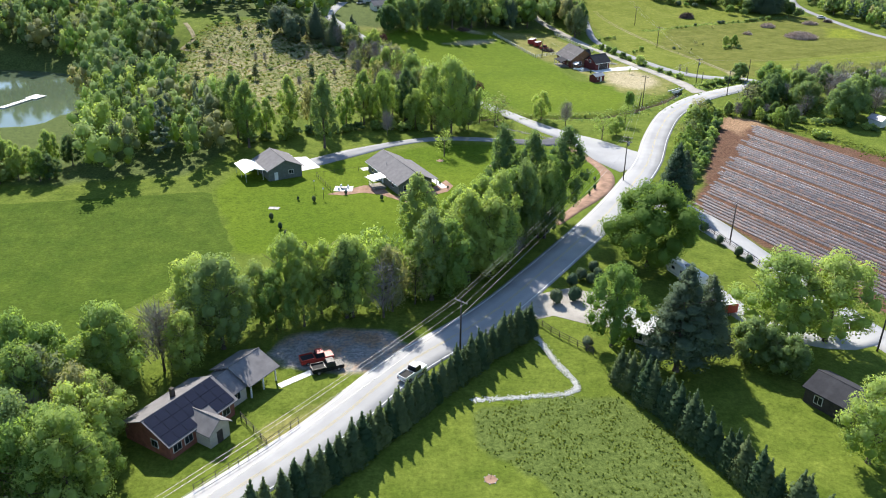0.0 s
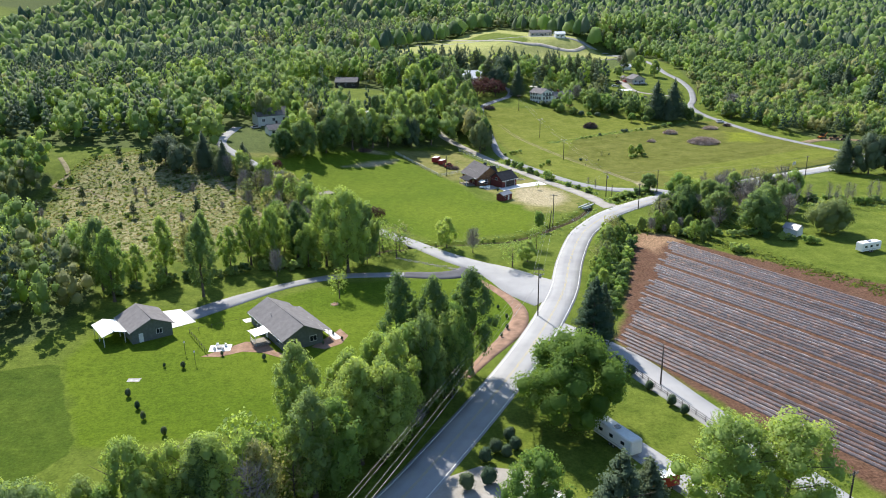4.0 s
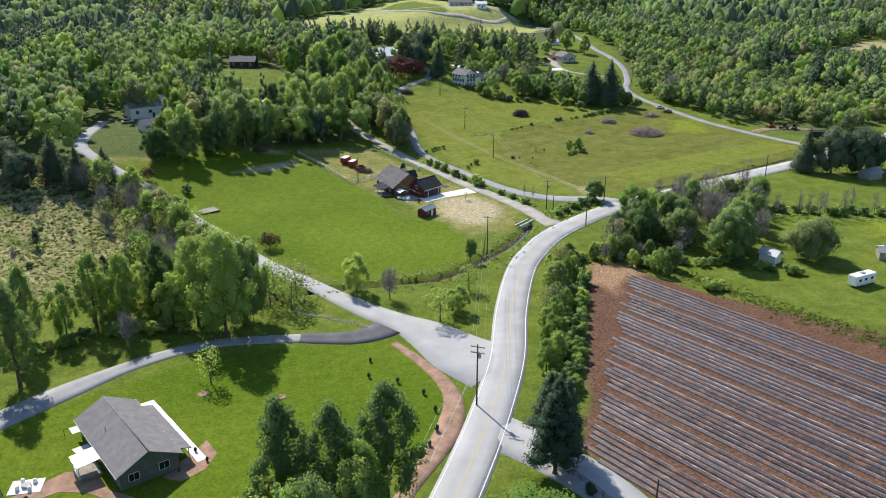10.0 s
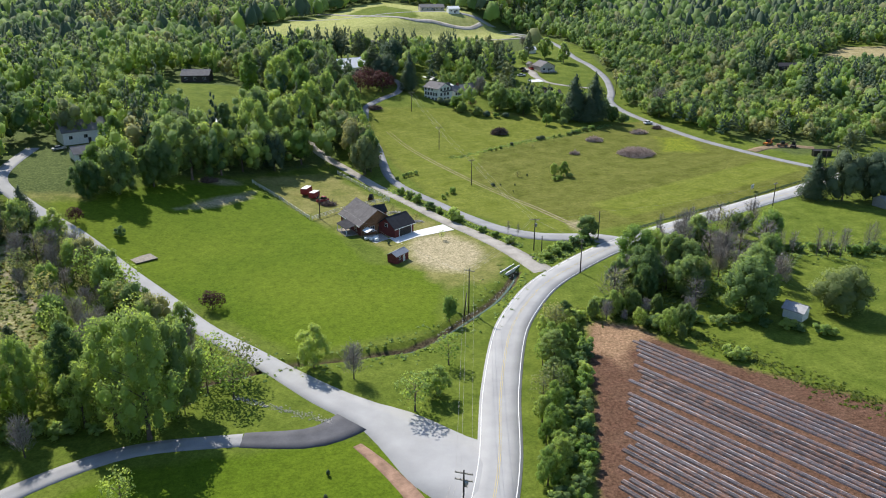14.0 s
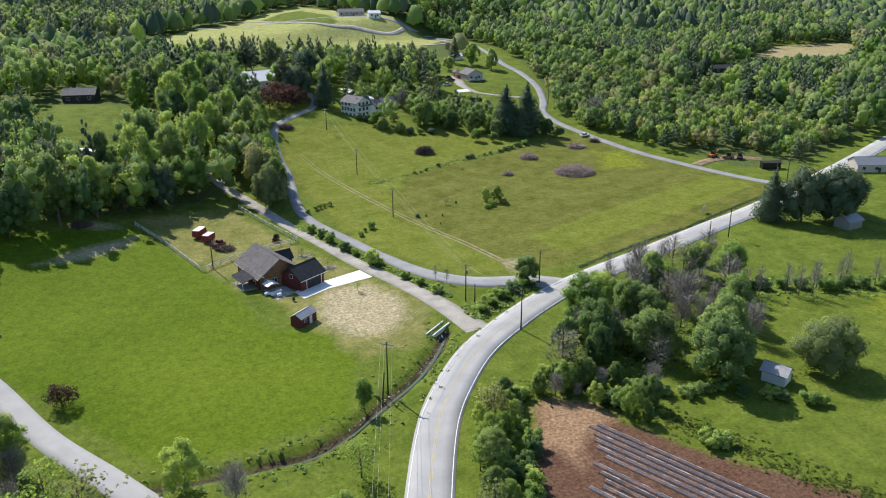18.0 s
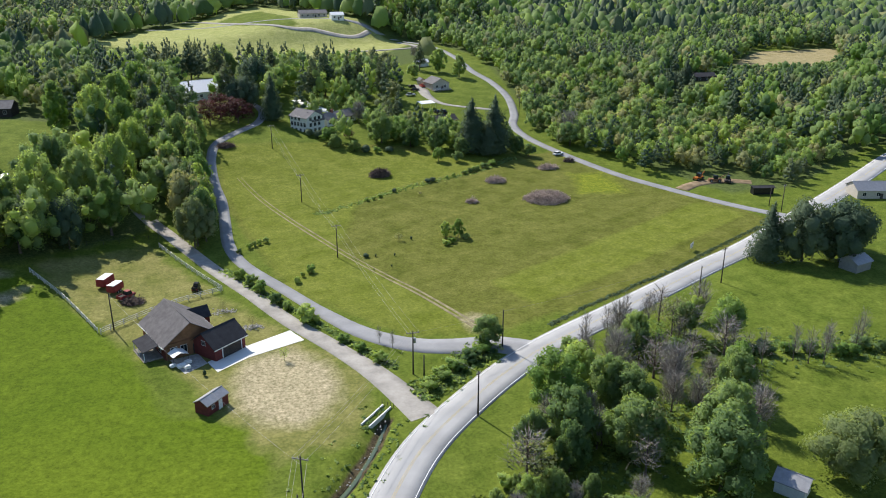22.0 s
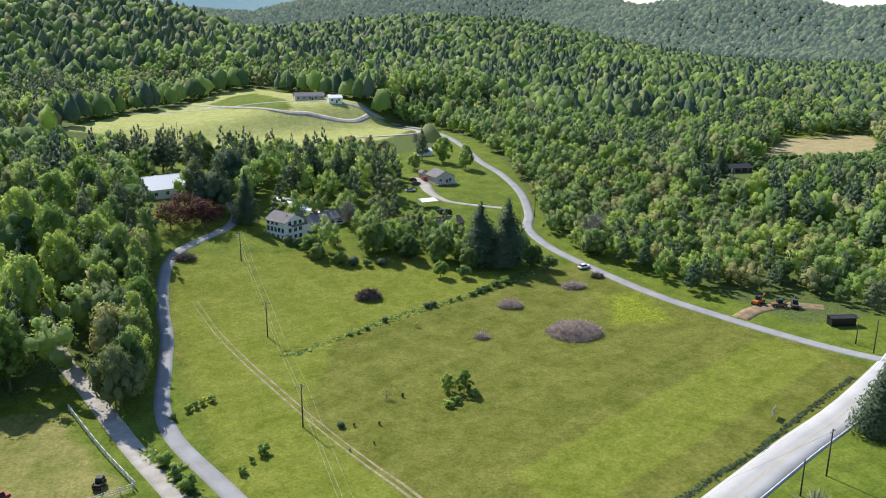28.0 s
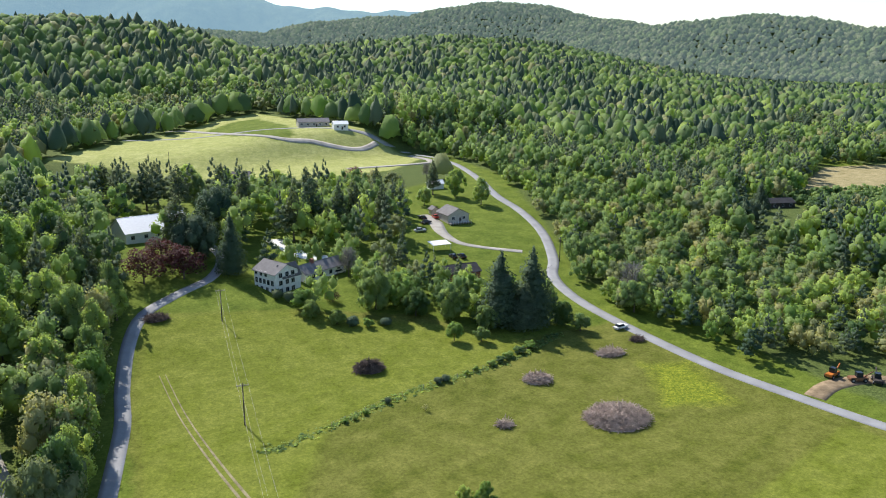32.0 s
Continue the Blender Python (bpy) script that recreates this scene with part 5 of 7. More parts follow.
wood_grey = plain("wood_grey", (0.30, 0.27, 0.23), 0.9, vary=.25)
wood_dark = plain("wood_dark", (0.06, 0.05, 0.045), 0.85, vary=.3)
metal_grey = plain("metal_grey", (0.35, 0.35, 0.36), 0.45, 0.6, vary=.1)
mulch = plain("mulch", (0.32, 0.205, 0.145), 0.95, vary=.3, scale=.5, fine=5)
glass = plain("glass", (0.02, 0.025, 0.03), 0.08, vary=.1)
solar_blue = plain("solar_blue", (0.012, 0.014, 0.028), 0.25, vary=.15)
rubber = plain("rubber", (0.02, 0.02, 0.02), 0.8)
paint_red = plain("paint_red", (0.42, 0.05, 0.035), 0.35, vary=.15)
paint_black = plain("paint_black", (0.018, 0.018, 0.02), 0.25, vary=.2)
paint_orange = plain("paint_orange", (0.5, 0.16, 0.03), 0.5, vary=.2)
paint_silver = plain("paint_silver", (0.5, 0.51, 0.53), 0.3, 0.4, vary=.08)
car_white = plain("car_white", (0.78, 0.78, 0.78), 0.3, vary=.04)
stone = plain("stone", (0.45, 0.43, 0.40), 0.9, vary=.25)
twig = plain("twig", (0.44, 0.35, 0.30), 0.95, vary=.45, scale=.7, fine=4)
twig_dark = plain("twig_dark", (0.15, 0.115, 0.10), 0.95, vary=.45, scale=.7, fine=4)


def box(name, x0, y0, z0, x1, y1, z1, mat, parent, label="", bevel=0.0, taper=0.0):
    bm = bmesh.new()
    bmesh.ops.create_cube(bm, size=1)
    bmesh.ops.scale(bm, vec=(abs(x1 - x0), abs(y1 - y0), abs(z1 - z0)), verts=bm.verts)
    if taper:
        for v in bm.verts:
            if v.co.z > 0:
                v.co.x *= 1 - taper
                v.co.y *= 1 - taper * .6
    bmesh.ops.translate(bm, vec=((x0 + x1) / 2, (y0 + y1) / 2, (z0 + z1) / 2), verts=bm.verts)
    if bevel:
        bmesh.ops.bevel(bm, geom=bm.edges[:], offset=bevel, segments=2, affect="EDGES")
    return part(name, bm, mat, parent, label)


def rod(name, a, b_, r, mat, parent, sides=8, label="", r2=None):
    """A round bar from a to b."""
    a, b_ = Vector(a), Vector(b_)
    bm = bmesh.new()
    bmesh.ops.create_cone(bm, cap_ends=True, segments=sides, radius1=r, radius2=r if r2 is None else r2, depth=(b_ - a).length)
    turn = (b_ - a).to_track_quat("Z", "Y").to_matrix().to_4x4()
    bmesh.ops.transform(bm, matrix=Matrix.Translation((a + b_) / 2) @ turn, verts=bm.verts)
    for f_ in bm.faces:
        f_.smooth = len(f_.verts) == 4
    return part(name, bm, mat, parent, label)


def slab(pts, thick):
    """A flat or sloping plate with the given upper corners."""
    bm = bmesh.new()
    hi = [bm.verts.new(p) for p in pts]
    lo = [bm.verts.new((p[0], p[1], p[2] - thick)) for p in pts]
    n = len(pts)
    bm.faces.new(hi), bm.faces.new(lo[::-1])
    for i in range(n):
        bm.faces.new((hi[i], lo[i], lo[(i + 1) % n], hi[(i + 1) % n]))
    bmesh.ops.recalc_face_normals(bm, faces=bm.faces)
    return bm


def gable(house, x0, x1, y0, y1, z, eave, ridge, over, mat_wall, mat_roof, axis="x", open_sides=False, mat_end=None, trim=None):
    """Walls and a gabled roof; the ridge runs along the axis."""
    swap = (lambda a, b_, c: (a, b_, c)) if axis == "x" else (lambda a, b_, c: (b_, a, c))
    if axis != "x":
        x0, x1, y0, y1 = y0, y1, x0, x1
    ym = (y0 + y1) / 2
    if not open_sides:
        for nm, pts in (("wall", ((x0, y0), (x1, y0))), ("wall", ((x1, y1), (x0, y1)))):
            bm = bmesh.new()
            (ax, ay), (bx, by) = pts
            s = .12 if ay < ym else -.12
            vs = [bm.verts.new(swap(*p)) for p in ((ax, ay, z), (bx, by, z), (bx, by, eave), (ax, ay, eave), (ax, ay + s, z), (bx, by + s, z), (bx, by + s, eave), (ax, ay + s, eave))]
            for f_ in ((0, 1, 2, 3), (7, 6, 5, 4), (0, 4, 5, 1), (3, 2, 6, 7), (0, 3, 7, 4), (1, 5, 6, 2)):
                bm.faces.new([vs[i] for i in f_])
            bmesh.ops.recalc_face_normals(bm, faces=bm.faces)
            part(nm, bm, mat_wall, house)
        for xe, s in ((x0, .12), (x1, -.12)):
            bm = bmesh.new()
            prof = ((y0 + .13, z), (y1 - .13, z), (y1 - .13, eave), (ym, ridge - .1), (y0 + .13, eave))
            a = [bm.verts.new(swap(xe, p[0], p[1])) for p in prof]
            c = [bm.verts.new(swap(xe + s, p[0], p[1])) for p in prof]
            bm.faces.new(a), bm.faces.new(c)
            for i in range(5):
                bm.faces.new((a[i], a[(i + 1) % 5], c[(i + 1) % 5], c[i]))
            bmesh.ops.recalc_face_normals(bm, faces=bm.faces)
            part("gable_wall", bm, mat_end or mat_wall, house)
    slope = (ridge - eave) / (ym - y0)
    for s in (-1, 1):
        ye, ze = ym + s * (ym - y0 + over), eave - over * slope
        pts = [(x0 - over, ye, ze), (x1 + over, ye, ze), (x1 + over, ym + s * .004, ridge), (x0 - over, ym + s * .004, ridge)]
        part("roof_slope", slab([swap(p[0], p[1], p[2] + .14) for p in pts], .14), mat_roof, house)
        if trim:
            part("fascia", slab([swap(*p) for p in ((x0 - over, ye + s * .05, ze + .1), (x1 + over, ye + s * .05, ze + .1), (x1 + over, ye + s * .005, ze + .1), (x0 - over, ye + s * .005, ze + .1))], .2), trim, house)
    rod("ridge_cap", swap(x0 - over, ym, ridge + .13), swap(x1 + over, ym, ridge + .13), .09, mat_roof, house, 6)


def window(house, x, y, z, w, h, side, frame_mat=None):
    """A window on a wall: its middle, size and the side it faces ("x", "-x", "y" or "-y")."""
    s = -1 if side[0] == "-" else 1
    ax = side[-1]
    def b4(name, u0, u1, v0, v1, d0, d1, mat, parent):
        return box(name, x + s * d0, y + u0, z + v0, x + s * d1, y + u1, z + v1, mat, parent) if ax == "x" else box(name, x + u0, y + s * d0, z + v0, x + u1, y + s * d1, z + v1, mat, parent)
    fr = b4("window", -w / 2 - .09, w / 2 + .09, -h / 2 - .09, h / 2 + .09, .0, .05, frame_mat or wall_white, house)
    b4("pane", -w / 2, -.03, -h / 2, h / 2, .05, .065, glass, fr)
    b4("pane", .03, w / 2, -h / 2, h / 2, .05, .065, glass, fr)


def door(house, x, y, z, w, h, side, mat, name="door"):
    s = -1 if side[0] == "-" else 1
    if side[-1] == "x":
        d = box(name, x, y - w / 2, z, x + s * .06, y + w / 2, z + h, mat, house)
    else:
        d = box(name, x - w / 2, y, z, x + w / 2, y + s * .06, z + h, mat, house)
    return d


def house_at(name, x, y, turn, label, category="house", z=None):
    ob = tagged(new(name), label, category)
    ob.matrix_basis = pose(x, y, lz(x, y) if z is None else z, 0, 0, turn)
    return ob


def patch(name, points, rise, mat, label, category):
    """A flat piece of paving that follows the land, with a thickness."""
    pts = [(x, y, lz(x, y) + rise) for x, y in points]
    return tagged(part(name, slab(pts, .3), mat), label, category, kind="structure")


# grey house, its garage and carport
gh = house_at("house", -11.5, 191.5, -62, "low grey house with a long grey shingle roof")
gable(gh, -9.6, 9.6, -4.5, 4.5, -.2, 2.9, 5.2, .6, wall_grey, roof_grey, trim=wall_white)
part("side_roof", slab([(-7.5, 5.06, 2.72), (8.6, 5.06, 2.72), (8.6, 7.0, 2.1), (-7.5, 7.0, 2.1)], .14), roof_grey, gh)
for px in (-8, -2.6, 2.8, 7.8):
    rod("porch_post", (px, 6.8, -.2), (px, 6.8, 2.05), .09, wall_white, gh)
for wy in (-2.4, 2.2):
    window(gh, 9.6, wy, 1.6, 1.5, 1.2, "x")
for wx in (-6.5, -2, 6):
    window(gh, wx, -4.5, 1.6, 1.4, 1.2, "-y")
    window(gh, wx, 4.5, 1.6, 1.4, 1.2, "y")
door(gh, -.2, -4.5, 0, 1.0, 2.05, "-y", wall_white)
deck = box("deck", .3, -8.6, -.2, 3.7, -5.25, .45, wood_grey, gh, "grey timber deck")
part("deck_roof", slab([(.1, -8.8, 2.75), (3.9, -8.8, 2.75), (3.9, -5.3, 3.05), (.1, -5.3, 3.05)], .1), roof_white, gh, "white metal deck roof")
for px, py in ((.4, -8.5), (3.6, -8.5)):
    rod("deck_post", (px, py, .4), (px, py, 2.7), .06, wall_white, gh)
for py in (-8.5,):
    for pz in (.75, 1.05, 1.35):
        rod("deck_rail", (.4, py, pz), (3.6, py, pz), .03, wall_white, gh, 6)
rod("roof_vent", (-2, -2.5, 4.0), (-2, -2.5, 4.7), .07, metal_grey, gh)
ga = house_at("garage", -43.2, 195.6, -59, "grey detached garage with a shingle roof")
gable(ga, -5.3, 5.3, -4.4, 4.4, -.2, 2.9, 4.9, .5, wall_grey, roof_grey, trim=wall_white)
door(ga, 0, 4.4, 0, 5, 2.3, "y", wall_white, "garage_door")
door(ga, 5.3, -2.5, 0, .95, 2.05, "x", wall_white)
window(ga, 5.3, 1.5, 1.6, 1.2, 1.0, "x")
cp = house_at("carport", -50, 192.2, -59, "open carport with a white metal roof", "carport")
gable(cp, -4.1, 4.1, -2.3, 2.3, 0, 2.5, 3.2, .25, wall_white, roof_white, open_sides=True)
for px in (-4, 0, 4):
    for py in (-2.2, 2.2):
        rod("post", (px, py, -.2), (px, py, 2.5), .07, wall_white, cp)
patch("driveway_concrete", [(-42, 207), (-38, 208), (-33, 200), (-38, 196.5)], .07, concrete, "bright white concrete apron before the garage", "driveway")
def from_house(px, py):
    c, s_ = math.cos(radians(-62)), math.sin(radians(-62))
    return (-11.5 + px * c - py * s_, 191.5 + px * s_ + py * c)


patch("walkway_west", [from_house(*p) for p in ((-12.6, -5.6), (-10.4, -5.6), (-10.4, 8.8), (-12.6, 8.8))], .062, concrete, "white concrete walk at the gable end", "path")
patch("walkway_north", [from_house(*p) for p in ((-10.38, 7.2), (10, 7.2), (10, 8.8), (-10.38, 8.8))], .06, concrete, "white concrete walk round the house", "path")
patch("patio_1", [(-20.5, 193.5), (-16.5, 195.7), (-15, 192), (-18, 190)], .06, concrete, "small concrete patio beside the house", "patio")
patch("mulch_bed_1", [(-28.5, 181), (-24.5, 180.5), (-20, 182.5), (-15.8, 181.5), (-9, 176.5), (-6.5, 177.5), (-12.8, 181.5), (-15.5, 186.5), (-20, 187.5)], .04, mulch, "red-brown mulch bed beside the house", "flower bed")
patch("mulch_bed_2", [(-5.5, 183), (-2.5, 181.5), (1, 184), (2.4, 188), (.5, 192), (-1, 189.5)], .04, mulch, "red-brown mulch bed at the house corner", "flower bed")
mb = strip(spline([(25.5, 164.5), (32, 174.5), (38.5, 184), (42, 192), (43, 199), (41.2, 207), (38, 215), (35.5, 220)]), 3, .045, .2, widths=[2, 2.8, 3.8, 4.6, 3.6, 2.8, 2.2, 1.6])
tagged(new("mulch_verge", np_mesh("mulch_verge", *mb, mulch)), "curved red-brown mulch strip beside the junction", "flower bed", kind="structure")

# house with solar panels
sh = house_at("house", -36.8, 91.4, 59, "brick house with dark solar panels on its roof")
gable(sh, -6.2, 5.6, -4.5, 4.5, -.2, 2.7, 4.8, .5, wall_brick, roof_grey, mat_end=wall_brick)
sl = (4.8 - 2.7) / 4.5
for i in range(7):
    for j in range(3):
        if j == 0 and i in (3, 4):
            continue
        x0, y0, y1 = -6.4 + i * 1.72, -4.75 + j * 1.55, -4.75 + j * 1.55 + 1.5
        z0, z1 = 2.7 + (y0 + 4.5) * sl + .25, 2.7 + (y1 + 4.5) * sl + .25
        part("solar_panel", slab([(x0, y0, z0), (x0 + 1.66, y0, z0), (x0 + 1.66, y1, z1), (x0, y1, z1)], .05), solar_blue, sh, "dark blue solar panel")
gable(sh, -1.7, 1.9, -7.2, -2.2, -.2, 2.5, 3.8, .4, wall_tan, roof_grey, axis="y")
gable(sh, 5.7, 9.4, -3.2, 3.2, -.2, 2.4, 4.0, .3, wall_tan, roof_grey)
gable(sh, 9.6, 15.4, -3.8, 3.8, -.2, 2.6, 4.3, .4, wall_white, roof_grey, open_sides=True)
for px in (9.9, 12.5, 15.2):
    for py in (-3.7, 3.7):
        box("post", px - .1, py - .1, -.2, px + .1, py + .1, 2.55, wall_white, sh)
box("back_wall", 9.7, 3.4, -.2, 15.3, 3.6, 2.5, wall_white, sh)
box("chimney", -.1, 1.4, 3.5, .45, 1.95, 5.6, wood_dark, sh)
for wx in (-5, -3, 4, 7.5):
    window(sh, wx, -4.5 if wx < 5.6 else -3.2, 1.5, 1.3, 1.1, "-y")
window(sh, -6.2, -1.5, 1.6, 1.2, 1.1, "-x")
door(sh, .1, -7.2, 0, 1, 2, "-y", wood_dark)
patch("path_1", [(-25.5, 101.5), (-21, 105.5), (-20, 104.6), (-24.6, 100.6)], .05, concrete, "pale concrete garden path", "path")

# red house with garage wing, patio and shed
rh = house_at("house", 54, 329.5, -73, "red timber house with a brown shingle roof")
gable(rh, -6.8, 6.8, -5.4, 5.4, -.2, 3.3, 7.0, .6, wall_red, roof_brown, mat_end=timber, trim=wall_white)
part("porch_roof", slab([(-1.5, -6.0, 3.0), (5.2, -6.0, 3.0), (5.2, -9.2, 2.3), (-1.5, -9.2, 2.3)], .14), roof_dark, rh)
for px in (-1.3, 1.8, 5):
    rod("porch_post", (px, -9, -.2), (px, -9, 2.3), .09, wall_white, rh)
box("porch_deck", -1.5, -9.3, -.2, 5.2, -5.45, .3, wood_grey, rh)
gable(rh, -5.8, -2.4, 2.5, 7.6, -.2, 3.0, 4.6, .35, wall_red, roof_dark, axis="y")
for wx in (-4.5, -.5, 3.5):
    window(rh, wx, -5.4, 1.5, 1.5, 1.4, "-y")
for wy in (-3.6, -1.6):
    window(rh, 6.8, wy, 1.6, 1.2, 1.6, "x")
door(rh, 6.8, .8, 0, 1.1, 2.1, "x", wood_dark)
box("porch_beam", 6.85, -5.3, 3.2, 7.15, 5.3, 3.45, timber, rh)
gw = house_at("garage", 61.4, 322.8, 35, "red garage wing with a black roof")
gable(gw, -3.9, 3.9, -3.3, 3.3, -.2, 3.0, 5.4, .5, wall_red, roof_dark, trim=wall_white)
gd = door(gw, .4, -3.3, 0, 4.8, 2.3, "-y", wood_dark, "garage_door")
for i in range(3):
    box("door_panel", -1.9, -3.42, .2 + i * .72, 2.7, -3.37, .8 + i * .72, wood_dark, gd)
for dx0, dx1 in ((-2.15, -1.98), (2.78, 2.95)):
    box("door_trim", dx0, -3.42, 0, dx1, -3.31, 2.45, wall_white, gw)
box("door_trim", -2.15, -3.42, 2.46, 2.95, -3.31, 2.62, wall_white, gw)
window(gw, -3.9, 0, 3.2, 1.0, .9, "-x")
patch("driveway_concrete_2", [(58.5, 318.2), (60, 313.5), (66.5, 317.6), (78.5, 321.5), (76.5, 327), (67, 322.8), (65.2, 323)], .06, concrete, "bright white concrete drive before the red garage", "driveway")
patch("patio_2", [(51.5, 321.5), (57, 322.5), (58.5, 317.8), (54, 314.8)], .05, stone, "stone patio behind the red house", "patio")
sd = house_at("shed", 57.8, 300.8, 42, "small dark red shed with a grey roof", "shed")
gable(sd, -2.6, 2.6, -1.5, 1.5, -.1, 2.1, 2.9, .2, wall_red, metal_grey)
door(sd, .6, -1.5, 0, .9, 1.8, "-y", wall_white)
window(sd, -1.2, -1.5, 1.3, .6, .6, "-y")

# white house with its wing
wh = house_at("house", 112.8, 486, -58, "tall white house with many dark windows", z=lz(112, 480) - .5)
gable(wh, -4.8, 4.8, -4.2, 4.2, -1, 6.6, 8.8, .6, wall_white, roof_grey)
gable(wh, .5, 4.9, -1.5, 5.2, -1, 5.0, 8.2, .3, wall_white, roof_brown, axis="y")
for lv, n_ in ((0.6, 4), (3.0, 5), (5.3, 3)):
    for i in range(n_):
        window(wh, -3.8 + i * 7.2 / max(1, n_ - 1) * (.6 if n_ == 3 else 1), -4.2, lv + .6, 1.1, 1.5, "-y")
    for wy in (-2.4, 0, 2.2):
        window(wh, 4.92, wy, lv + .6, 1.2, 1.4, "x")
wg = house_at("house_wing", 127.2, 494.5, 33, "long low white wing with a grey roof", z=lz(125, 490))
gable(wg, -8.5, 8.0, -3, 3, -.8, 2.8, 4.8, .5, wall_white, roof_grey)
for wx in (-7, -5.2, -2, 2, 5.5):
    window(wg, wx, -3, 1.4, 1.2, 1.3, "-y")
box("chimney", -3.6, -.5, 4, -2.6, .5, 6, wall_brick, wg)
tagged(new("forecourt", np_mesh("forecourt", *strip(spline([(118, 532), (121, 522), (126, 512), (133, 510)]), 6, .05, .3), concrete)), "pale paved forecourt behind the white house", "yard", kind="structure")
tagged(new("courtyard", np_mesh("courtyard", *strip(spline([(99, 590), (99, 570), (97, 545), (92, 527)]), 9, .05, .3, widths=[4, 5, 8, 11]), asphalt_light)), "grey asphalt yard between pines", "yard", kind="structure")

for nm, x, y, tn, lx, ly, e, r_, mw, mr, lab, ax in (
        ("house", 193.5, 555, 8, 9.5, 10, 3.2, 5.6, wall_tan, roof_grey, "pale house with a white deck on a lawn", "y"),
        ("shed", 189, 566, 8, 3, 3.5, 2.4, 3.4, wall_tan, roof_grey, "small pale garden shed", "y"),
        ("house", 171, 490, 5, 14, 8, 2.6, 4.4, wall_brick, roof_dark, "low house with a dark roof among trees", "x"),
        ("house", 357, 556, -8, 17, 8, 2.6, 4.2, wood_dark, roof_dark, "dark bungalow in a forest clearing", "x"),
        ("barn", 78, 541, 20, 22, 15, 3.6, 7.5, wall_white, roof_white, "large building with a white metal roof", "x"),
        ("house", -35.5, 409, 25, 15, 9, 4.5, 7.6, wall_white, roof_grey, "white house beside the woods", "x"),
        ("garage", -31, 385, 25, 8, 6, 2.6, 4.4, wall_white, roof_grey, "small white garage below the house", "x"),
        ("house", 0, 511, -10, 13, 9, 3.4, 5.6, wood_dark, roof_grey, "dark timber house at the field edge", "x"),
        ("mobile_home", 7, 428, -5, 11, 4, 2.6, 3.3, wall_white, roof_white, "long white mobile home among trees", "x"),
        ("house", 67, 838, 0, 20, 9, 3, 5, wall_white, roof_grey, "white farmhouse at the far field", "x"),
        ("house", 116, 664, -10, 16, 9, 3, 5, wall_white, roof_brown, "low house beyond the pines", "x"),
        ("house", 176, 773, 0, 20, 9, 3, 5, wall_tan, roof_grey, "low grey house at the wood edge", "x"),
        ("barn", 190, 755, 0, 9, 7, 3.4, 5, wall_white, roof_white, "white barn at the wood edge", "x"),
        ("shed", 205.5, 613, 0, 7, 5, 2.6, 4, wall_white, roof_white, "white shed beside the lane", "x"),
        ("house", 182, 1017, 0, 16, 9, 6, 9, wall_tan, roof_dark, "house on the wooded hillside", "x"),
        ("shed", 138, 246, -60, 4.4, 3.4, 2.4, 3.5, wall_white, metal_grey, "small white shed with a grey roof under the trees", "x"),
        ("shed", 221, 313, 10, 6, 5, 2.6, 3.8, metal_grey, metal_grey, "grey shed behind the evergreen trees", "x"),
        ("barn", 171, 241, -30, 8, 5, 2.4, 3.2, wood_grey, metal_grey, "low barn with a rusty metal roof", "x"),
        ("house", 279, 361, -20, 14, 8, 3, 5, wall_tan, metal_grey, "house with a pale metal roof by the road", "x"),
        ("container", 246, 376, -15, 7, 2.5, 2.5, 2.8, paint_black, roof_dark, "dark green storage container", "x"),
        ("house", 33.5, 118, -35, 7, 6, 2.6, 4.4, wall_tan, roof_white, "white-roofed house under the trees", "x"),
        ("house", 60, 97, -55, 9, 6.5, 2.8, 4.2, wood_dark, roof_dark, "grey house with a black roof under trees", "x")):
    hs = house_at(nm, x, y, tn, lab, nm.replace("_", " "), z=lz(x, y) - .1)
    gable(hs, -lx / 2, lx / 2, -ly / 2, ly / 2, -.8, e, r_, .4, mw, mr, ax)
    if nm in ("house", "mobile_home", "barn", "garage"):
        for k in range(max(2, int(lx / 4))):
            wx = -lx / 2 + (k + .5) * lx / max(2, int(lx / 4))
            window(hs, wx, -ly / 2, e * .55, 1.2, 1.2, "-y")
        door(hs, lx * .08, -ly / 2, -.1, 1.0, 2.0, "-y", wood_dark)
fd = house_at("deck", 193.8, 548.4, 8, "white timber deck before the pale house", "deck", z=lz(193, 550))
box("floor", -4.6, -1.4, .3, 5, 1.4, .5, wood_grey, fd)
for i in range(9):
    rod("post", (-4.5 + i * 1.17, -1.35, -.8), (-4.5 + i * 1.17, -1.35, 1.4), .06, wall_white, fd, 6)
for pz in (.9, 1.35):
    rod("rail", (-4.5, -1.35, pz), (4.9, -1.35, pz), .05, wall_white, fd, 6)
cp3 = house_at("carport", 175, 518, 5, "carport with a white roof on posts", "carport")
part("roof", slab([(-3.6, -2.6, 2.5), (3.6, -2.6, 2.5), (3.6, 2.6, 2.9), (-3.6, 2.6, 2.9)], .12), roof_white, cp3)
for px in (-3.4, 3.4):
    for py in (-2.4, 2.4):
        rod("post", (px, py, -.3), (px, py, 2.5), .07, wall_white, cp3)
road("driveway_farm", [(205, 512), (193, 518), (185, 525), (183, 538), (185, 553), (184, 566)], 3, gravel, "pale curving farm driveway", .05, widths=[3, 2.6, 3.4, 5, 6, 5], category="driveway")
road("lane_far", [(85, 828), (99, 822), (141, 742), (170, 733), (195, 731), (210, 740)], 4, gravel, "pale lane across the far hayfield", .3)
road("lane_loop", [(178, 683), (205, 686), (228, 692), (232, 705), (226, 722)], 4, gravel, "pale loop of lane by the hayfield", .3)
